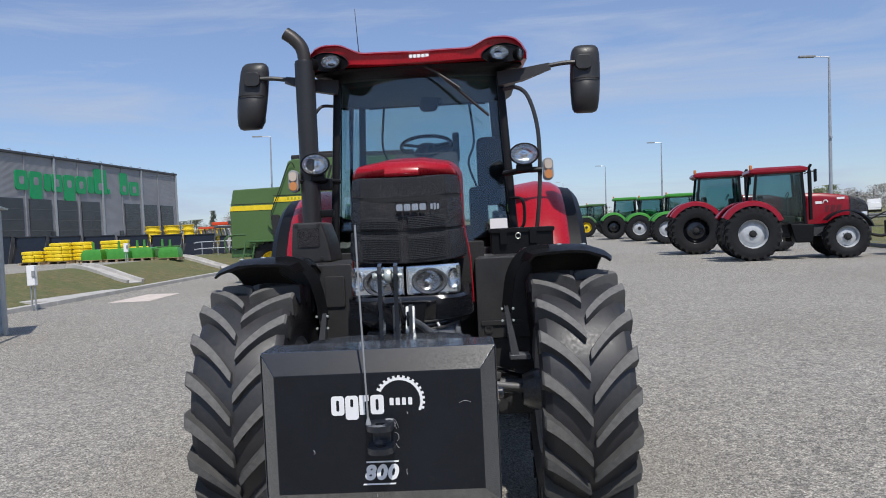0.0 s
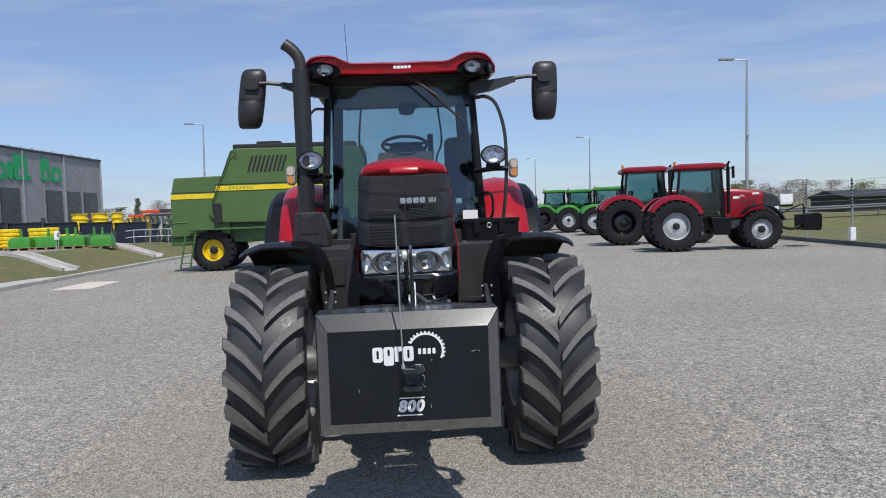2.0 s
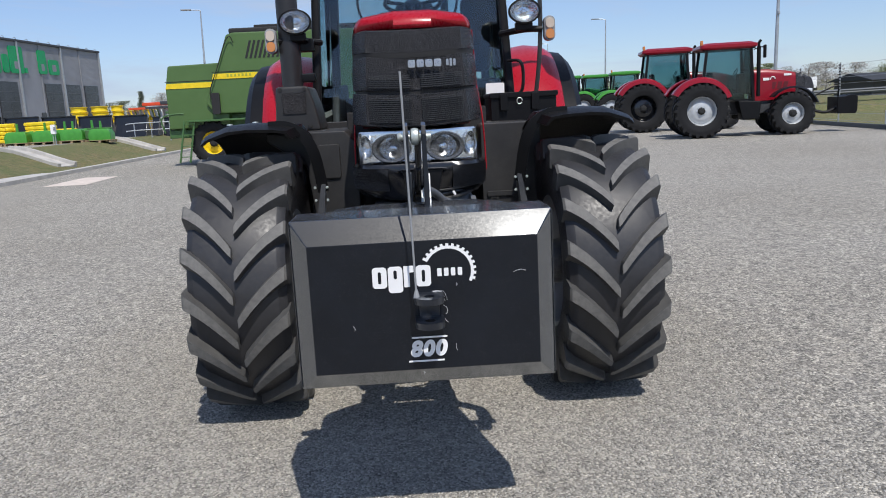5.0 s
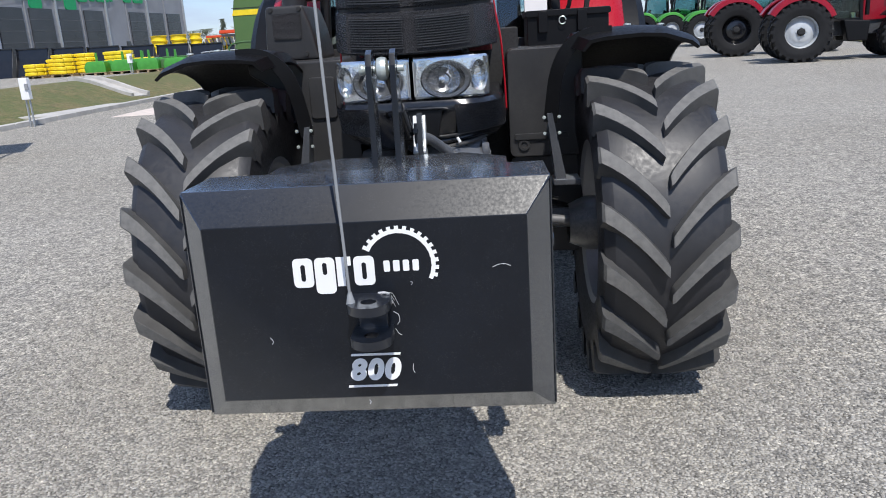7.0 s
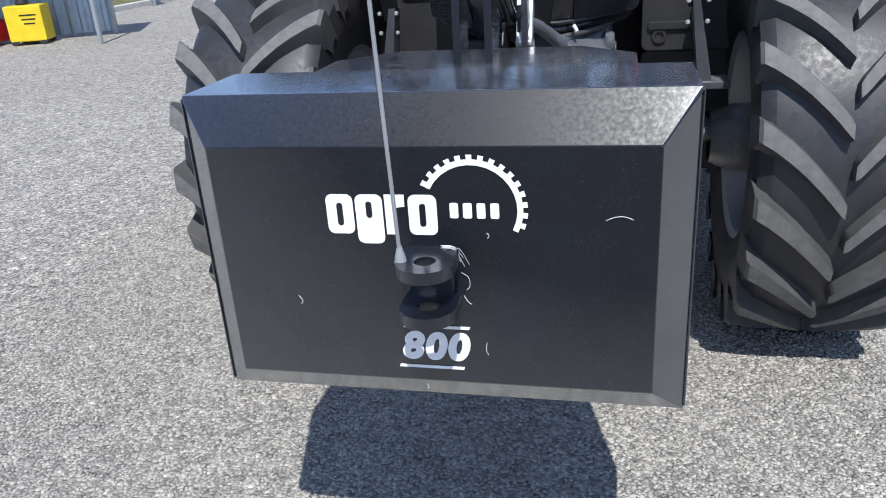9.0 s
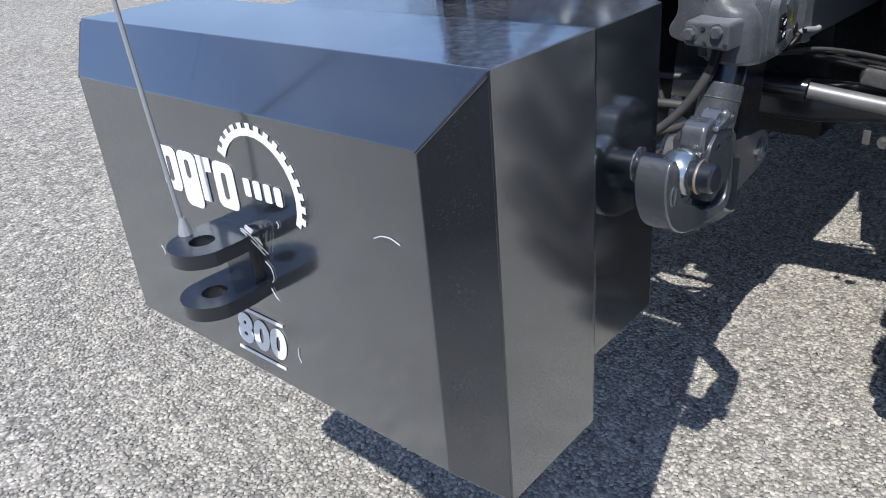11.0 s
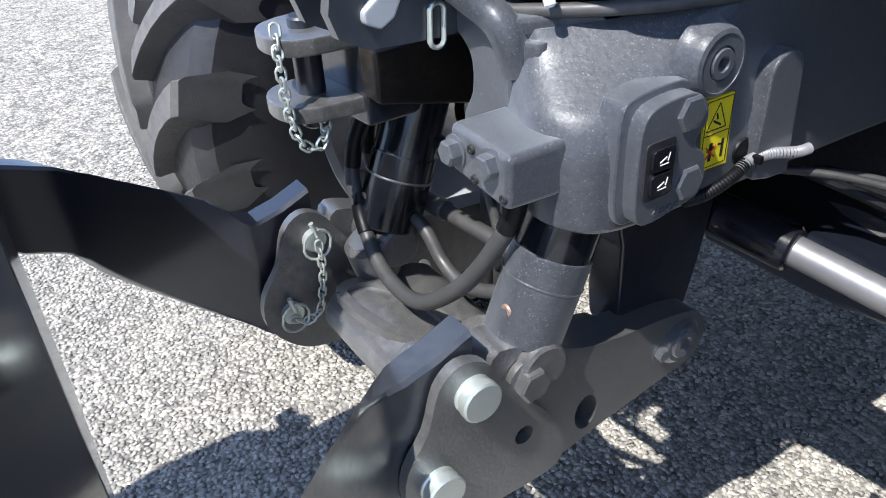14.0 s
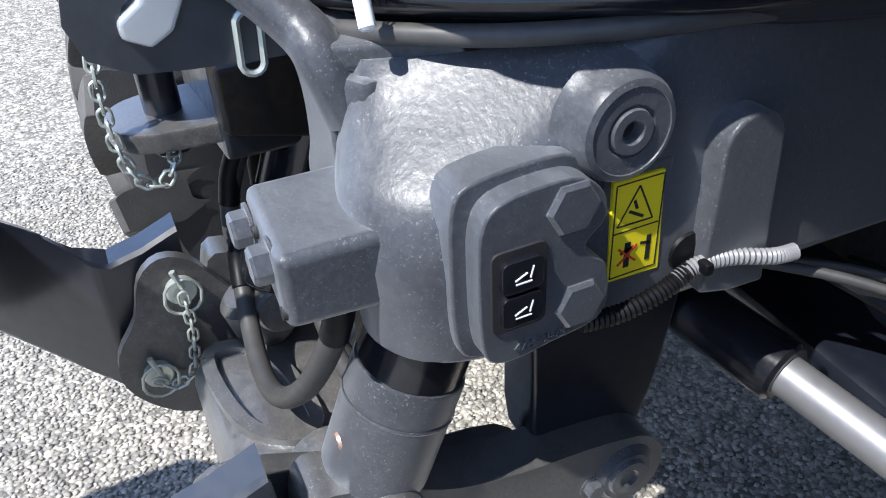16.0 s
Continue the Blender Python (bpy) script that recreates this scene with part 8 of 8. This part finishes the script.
socket_post(-16.9, 34.3, land(-16.9, 34.3) - 0.05, 1.0)


def shelter():
    o = thing("smoking_shelter", "small shelter of corrugated sheet and translucent panes", "shelter", at=(-8.83, 10.6, 0))
    way = Vector((-1.1, -0.5, 0)).normalized()
    L = 3.0
    TRANS = mat("hazy_polycarbonate", (0.42, 0.44, 0.42), 0.25, var=0.1)
    SHEET = mat("blue_grey_sheet", (0.36, 0.42, 0.48), 0.4, metal=0.3)
    bm = B()
    pts, k = [], 0
    n = 90
    top, low = [], []
    for i in range(n + 1):
        s = L * i / n
        off = 0.018 * (1 if (i // 3) % 2 else -1)
        p = way * s + Vector((-way.y, way.x, 0)) * off
        low.append((p.x, p.y, 0.06)), top.append((p.x, p.y, 0.74))
    loft(bm, [low, top], close=False)
    part("corrugated_sheet", bm, SHEET, o)
    for i in range(4):
        bm = B()
        a, b = way * (L * i / 4 + 0.03), way * (L * (i + 1) / 4 - 0.03)
        loft(bm, [[(a.x, a.y, 0.78), (b.x, b.y, 0.78), (b.x, b.y + 0.01, 0.78), (a.x, a.y + 0.01, 0.78)], [(a.x, a.y, 2.4), (b.x, b.y, 2.4), (b.x, b.y + 0.01, 2.4), (a.x, a.y + 0.01, 2.4)]])
        part("pane", bm, TRANS, o)
    for i in range(5):
        bm = B()
        p = way * (L * i / 4)
        box(bm, (p.x, p.y, 1.23), (0.06, 0.06, 2.46), 0.006)
        part("post", bm, GALV, o)
    for z in (0.76, 2.42):
        bm = B()
        tube(bm, [(0, 0, z), tuple(way * L + Vector((0, 0, z)))], 0.03, 6, 1)
        part("rail", bm, GALV, o)
    bm = B()
    side = Vector((way.y, -way.x, 0))
    c = way * (L / 2) - side * 0.75
    q = [way * -0.15 + side * 0.1, way * (L + 0.1) + side * 0.1, way * (L + 0.1) - side * 1.7, way * -0.15 - side * 1.7]
    loft(bm, [[(p.x, p.y, 2.48) for p in q], [(p.x, p.y, 2.51) for p in q]])
    part("roof", bm, GALV, o)
    for u in (0.0, L):
        bm = B()
        p = way * u - side * 1.6
        box(bm, (p.x, p.y, 1.24), (0.06, 0.06, 2.48), 0.006)
        part("post", bm, GALV, o)


shelter()


def washer():
    o = thing("pressure_washer", "yellow boxed machine with black top and wheels", "machine", at=(-9.78, 9.55, 0))
    bm = B()
    box(bm, (0, 0, 0.36), (0.62, 0.5, 0.6), 0.03)
    part("casing", bm, YELLOW, o)
    bm = B()
    lathe(bm, [(0.1, 0), (0.11, 0.03), (0.08, 0.1), (0, 0.11)], 14, pose(-0.05, 0, 0.66), caps=False)
    part("cap", bm, DARK, o)
    for x in (-0.24, 0.24):
        bm = B()
        rod(bm, (x, -0.24, 0.07), (x, -0.2, 0.07), 0.07, n=14)
        rod(bm, (x, 0.2, 0.07), (x, 0.24, 0.07), 0.07, n=14)
        part("wheel", bm, RUBBER, o)
    bm = B()
    for k in range(3):
        box(bm, (0.08, -0.252, 0.5 - 0.07 * k), (0.28 - 0.05 * k, 0.004, 0.025), 0.001)
    part("dark_bar", bm, DARK, o)
    o.rotation_euler = (0, 0, 0.35)
    o = thing("red_canister", "red wheeled machine beside the shelter", "machine", at=(-10.55, 9.45, 0))
    bm = B()
    box(bm, (0, 0, 0.25), (0.45, 0.4, 0.4), 0.06)
    part("casing", bm, RED, o)
    bm = B()
    rod(bm, (0.2, -0.22, 0.1), (0.2, -0.16, 0.1), 0.1, n=14)
    rod(bm, (-0.2, -0.22, 0.1), (-0.2, -0.16, 0.1), 0.1, n=14)
    part("wheel", bm, RUBBER, o)


washer()


# ---- fence, road and distance on the far side ----
def fence():
    o = thing("wire_fence", "grey steel post and wire fence round the lot", "fence")
    line = [(16.75 + 0.13 * (y - 19) + (0.0012 * (y - 19) ** 2 if y < 70 else 0), y) for y in (14.6, 19.0, 23.6, 28.2, 33.0, 37.8, 42.6, 47.4, 52.0, 57.0, 62.0, 67.0)]
    for x, y in line:
        bm = B()
        rod(bm, (x, y, -0.1), (x, y, 2.6), 0.032, n=8)
        p = part("post", bm, GALV, o)
        if y < 45:
            for k in range(9):
                bm = B()
                lathe(bm, [(0.02, -0.03), (0.05, -0.01), (0.05, 0.01), (0.02, 0.03)], 8, Matrix.Translation((x - 0.03, y - 0.03, 1.5 + 0.125 * k)))
                part("insulator", bm, DARK, p)
    for z in (0.25, 0.55, 0.9, 1.25, 1.5, 1.75, 2.0, 2.25, 2.5):
        bm = B()
        tube(bm, [(x, y, z) for x, y in line], 0.006, 4, 1)
        part("wire", bm, GALV, o)
    bm = B()
    sweep(bm, [(x, y, 0.05) for x, y in line], [(-0.05, -0.1), (0.05, -0.1), (0.05, 0.12), (-0.05, 0.12)])
    part("footing_board", bm, mat("grey_footing", (0.12, 0.13, 0.14), 0.8), o)
    bm = B()
    box(bm, (17.32, 23.55, 0.45), (0.22, 0.18, 0.5), 0.02)
    tagged(part("fence_box", bm, WHITE), "white energiser box on the fence post", "box")


fence()


def guard_rail():
    o = thing("guard_rail", "grey steel crash barrier along the road", "barrier")
    pts = [(24 + 4.5 * k, 46 + 0.2 * k, land(30, 46) + 1.25 + 0.05 * k) for k in range(9)]
    bm = B()
    sweep(bm, pts, [(-0.03, -0.15), (0.0, -0.15), (0.05, -0.07), (0.0, 0.0), (0.05, 0.07), (0.0, 0.15), (-0.03, 0.15)])
    steel = mat("weathered_rail", (0.11, 0.118, 0.125), 0.6, metal=0.1)
    part("beam", bm, steel, o)
    for p in pts:
        bm = B()
        box(bm, (p[0], p[1] + 0.08, p[2] - 0.6), (0.1, 0.08, 1.3), 0.01)
        part("post", bm, steel, o)
    bm = B()
    rings = [[(20 + 5 * k, 44.2, land(30, 44) - 0.1), (20 + 5 * k, 47, 0.75), (20 + 5 * k, 60, 0.8), (20 + 5 * k, 64, land(30, 64) - 0.1)] for k in range(20)]
    loft(bm, rings, close=False)
    tagged(part("road_bank", bm, GRASS), "low green bank that carries the road", "bank", kind="structure")


guard_rail()


def van():
    o = thing("box_truck", "white box truck on the distant road", "truck", at=(39.6, 72, land(40, 72) + 1.2))
    o.scale = (0.58, 0.58, 0.58)
    o.rotation_euler = (0, 0, radians(62))
    bm = B()
    box(bm, (0, 0, 1.2), (4.6, 2.0, 1.6), 0.06)
    part("box", bm, WHITE, o)
    bm = B()
    box(bm, (-2.7, 0, 0.8), (1.0, 1.9, 1.2), 0.12, taper=(0.7, 0.95))
    part("cabin", bm, WHITE, o)
    for x in (-2.5, 1.4):
        bm = B()
        rod(bm, (x, -1.0, 0.2), (x, 1.0, 0.2), 0.38, n=14)
        part("wheel", bm, RUBBER, o)


van()
o = thing("low_shed", "long low dark-roofed shed in the distance", "building", at=(68, 88, land(68, 88)))
bm = B()
box(bm, (0, 0, 0.9), (30, 8, 1.8), 0.05)
part("wall", bm, mat("weathered_boards", (0.07, 0.068, 0.065), 0.8), o)
bm = B()
prism(bm, [(-5, 1.7), (5, 1.7), (0, 2.6)], "x", -15.5, 15.5, 0.03)
part("roof", bm, mat("dark_roof", (0.03, 0.032, 0.036), 0.7), o)


def leaf_material(name, a, b):
    m, n, l, p = nodes_of(name)
    g = n.new("ShaderNodeNewGeometry")
    l.new(blend(n, l, g.outputs["Random Per Island"], a, b), p.inputs["Base Color"])
    p.inputs["Roughness"].default_value = 0.8
    return m


LEAF, LEAF_DARK, TWIG = leaf_material("spring_leaves", (0.15, 0.18, 0.085), (0.25, 0.275, 0.15)), leaf_material("dark_leaves", (0.11, 0.13, 0.09), (0.18, 0.2, 0.14)), \
    leaf_material("bare_twigs", (0.3, 0.29, 0.265), (0.42, 0.4, 0.37))
BARK = mat("bark", (0.2, 0.18, 0.15), 0.9)


def tree(x, y, h, spread, leaf, label, count=900, conic=False, seed=1):
    rng = random.Random(seed)
    z0 = land(x, y)
    o = thing("tree", label, "tree", "distant trees", (x, y, z0))
    bm = B()
    tube(bm, [(0, 0, -0.2), (0.03 * h * 0.2, 0, h * 0.3), (0, 0.02 * h, h * 0.6), (0, 0, h * 0.9)], 0.02 * h, 6, 3)
    limbs = []
    for k in range(9):
        a, zz = rng.uniform(0, 6.28), h * rng.uniform(0.25, 0.6)
        e = Vector((math.cos(a) * spread * rng.uniform(0.5, 0.9), math.sin(a) * spread * rng.uniform(0.5, 0.9), zz + h * rng.uniform(0.15, 0.35)))
        tube(bm, [(0, 0, zz), tuple(e * 0.5 + Vector((0, 0, zz * 0.55))), tuple(e)], 0.004 * h, 5, 2)
        limbs.append(e)
    part("trunk", bm, BARK, o)
    verts, faces = [], []
    clumps = [(rng.uniform(0, 6.28), rng.random(), rng.uniform(0.25, 1.0)) for _ in range(26)]
    for i in range(count):
        a, rr, zz = clumps[i % 26]
        width = spread * ((1 - zz) * 1.1 + 0.08 if conic else math.sqrt(max(0.05, 1 - ((zz - 0.55) / 0.5) ** 2)))
        c = Vector((math.cos(a) * width * rr + rng.gauss(0, spread * 0.17), math.sin(a) * width * rr + rng.gauss(0, spread * 0.17), h * min(1.02, zz + rng.gauss(0, 0.06))))
        s = h * rng.uniform(0.012, 0.028)
        u = Vector((rng.gauss(0, 1), rng.gauss(0, 1), rng.gauss(0, 1))).normalized()
        v = u.orthogonal().normalized()
        w = u.cross(v)
        k = len(verts)
        verts += [tuple(c - v * s), tuple(c + w * s * 0.6), tuple(c + v * s), tuple(c - w * s * 0.6)]
        faces.append((k, k + 1, k + 2, k + 3))
    me = bpy.data.meshes.new("crown")
    me.from_pydata(verts, [], faces)
    me.materials.append(leaf)
    cr = new("crown", me)
    cr.parent = o


trees = [(-54, 150, 3.8, 2.6, LEAF_DARK, 0), (-50.5, 150, 5.4, 1.2, LEAF_DARK, 1), (-47.2, 152, 5.0, 3.2, TWIG, 0), (-43, 155, 4.4, 3.0, LEAF, 0), (-38, 155, 4.6, 3.4, LEAF, 0),
         (-33, 150, 6.0, 3.4, LEAF_DARK, 0), (-61, 160, 3.8, 3.0, LEAF_DARK, 0), (-27, 158, 5.5, 3.0, TWIG, 0),
         (37.0, 78, 3.6, 1.5, LEAF, 0), (46, 96, 4.3, 2.2, LEAF, 0), (50.5, 100, 3.9, 2.4, TWIG, 0), (56, 104, 4.2, 2.6, TWIG, 0), (66, 118, 4.6, 3.0, TWIG, 0), (73, 122, 4.4, 3.2, TWIG, 0), (81, 126, 4.5, 3.2, LEAF, 0),
         (90, 130, 4.6, 3.4, TWIG, 0), (98, 132, 4.2, 3.4, LEAF, 0), (105, 130, 4.6, 3.4, LEAF_DARK, 0), (60, 170, 4.0, 3.0, LEAF_DARK, 0), (48, 180, 4.0, 3.5, LEAF, 0), (36, 200, 3.6, 3.5, LEAF_DARK, 0)]
for i, (x, y, h, sp, lf, con) in enumerate(trees):
    tree(x, y, h, sp, lf, "distant %s" % ("dark pointed conifer" if con else "tree with bare spring twigs" if lf is TWIG else "bushy green tree in the hedge line"), 3600, bool(con), i + 3)


# ---- loose stones on the near ground ----
def stones():
    """Angular crushed stones strewn where the lot is seen from close by, thinning out to all sides."""
    rng = np.random.default_rng(5)
    x0, x1, y0, y1, pitch = -2.7, 2.3, -2.1, 2.2, 0.0145
    gx, gy = np.meshgrid(np.arange(x0, x1, pitch), np.arange(y0, y1, pitch))
    c = np.stack([gx.ravel(), gy.ravel()], 1)
    c += rng.uniform(-0.006, 0.006, c.shape)
    edge = np.minimum.reduce([c[:, 0] - x0, x1 - c[:, 0], c[:, 1] - y0, y1 - c[:, 1]])
    c = c[rng.uniform(0, 1, len(c)) < np.clip(edge / 0.9, 0, 1) * 0.93]
    n = len(c)
    corner = np.array([(-1, -1, -1), (1, -1, -1), (1, 1, -1), (-1, 1, -1), (-1, -1, 1), (1, -1, 1), (1, 1, 1), (-1, 1, 1)], float)
    size = rng.uniform(0.0046, 0.0088, (n, 1, 3)) * np.array([1.0, 1.0, 0.4])
    v = (corner[None] * rng.uniform(0.45, 1.0, (n, 8, 3))) * size
    a, b = rng.uniform(0, 2 * np.pi, n), rng.uniform(-0.38, 0.38, n)
    ca, sa, cb, sb = np.cos(a)[:, None], np.sin(a)[:, None], np.cos(b)[:, None], np.sin(b)[:, None]
    y, z = v[:, :, 1] * cb - v[:, :, 2] * sb, v[:, :, 1] * sb + v[:, :, 2] * cb
    x, y = v[:, :, 0] * ca - y * sa, v[:, :, 0] * sa + y * ca
    p = np.stack([x + c[:, :1], y + c[:, 1:], z + rng.uniform(-0.0005, 0.002, (n, 1))], 2).reshape(-1, 3)
    quad = np.array([(0, 3, 2, 1), (4, 5, 6, 7), (0, 1, 5, 4), (1, 2, 6, 5), (2, 3, 7, 6), (3, 0, 4, 7)])
    faces = (quad[None] + 8 * np.arange(n)[:, None, None]).reshape(-1, 4)
    me = bpy.data.meshes.new("gravel_stones")
    me.vertices.add(len(p))
    me.vertices.foreach_set("co", p.ravel())
    me.loops.add(faces.size)
    me.loops.foreach_set("vertex_index", faces.ravel())
    me.polygons.add(len(faces))
    me.polygons.foreach_set("loop_start", np.arange(0, faces.size, 4))
    me.update(calc_edges=True)
    m, nn, l, pb = nodes_of("loose_stone")
    g = nn.new("ShaderNodeNewGeometry")
    tone = ramp(nn, l, g.outputs["Random Per Island"], 0, 1, 0, 1)
    col = blend(nn, l, tone, (0.17, 0.161, 0.145), (0.5, 0.47, 0.415))
    l.new(blend(nn, l, ramp(nn, l, noise_node(nn, l, 300.0, 3.0), 0.3, 0.7, 0, 0.35), col, (0.36, 0.345, 0.315)), pb.inputs["Base Color"])
    pb.inputs["Roughness"].default_value, pb.inputs["Specular IOR Level"].default_value = 0.85, 0.3
    me.materials.append(m)
    return tagged(new("gravel_stones", me), "loose grey crushed stones on the lot", "gravel", kind="stuff")


stones()
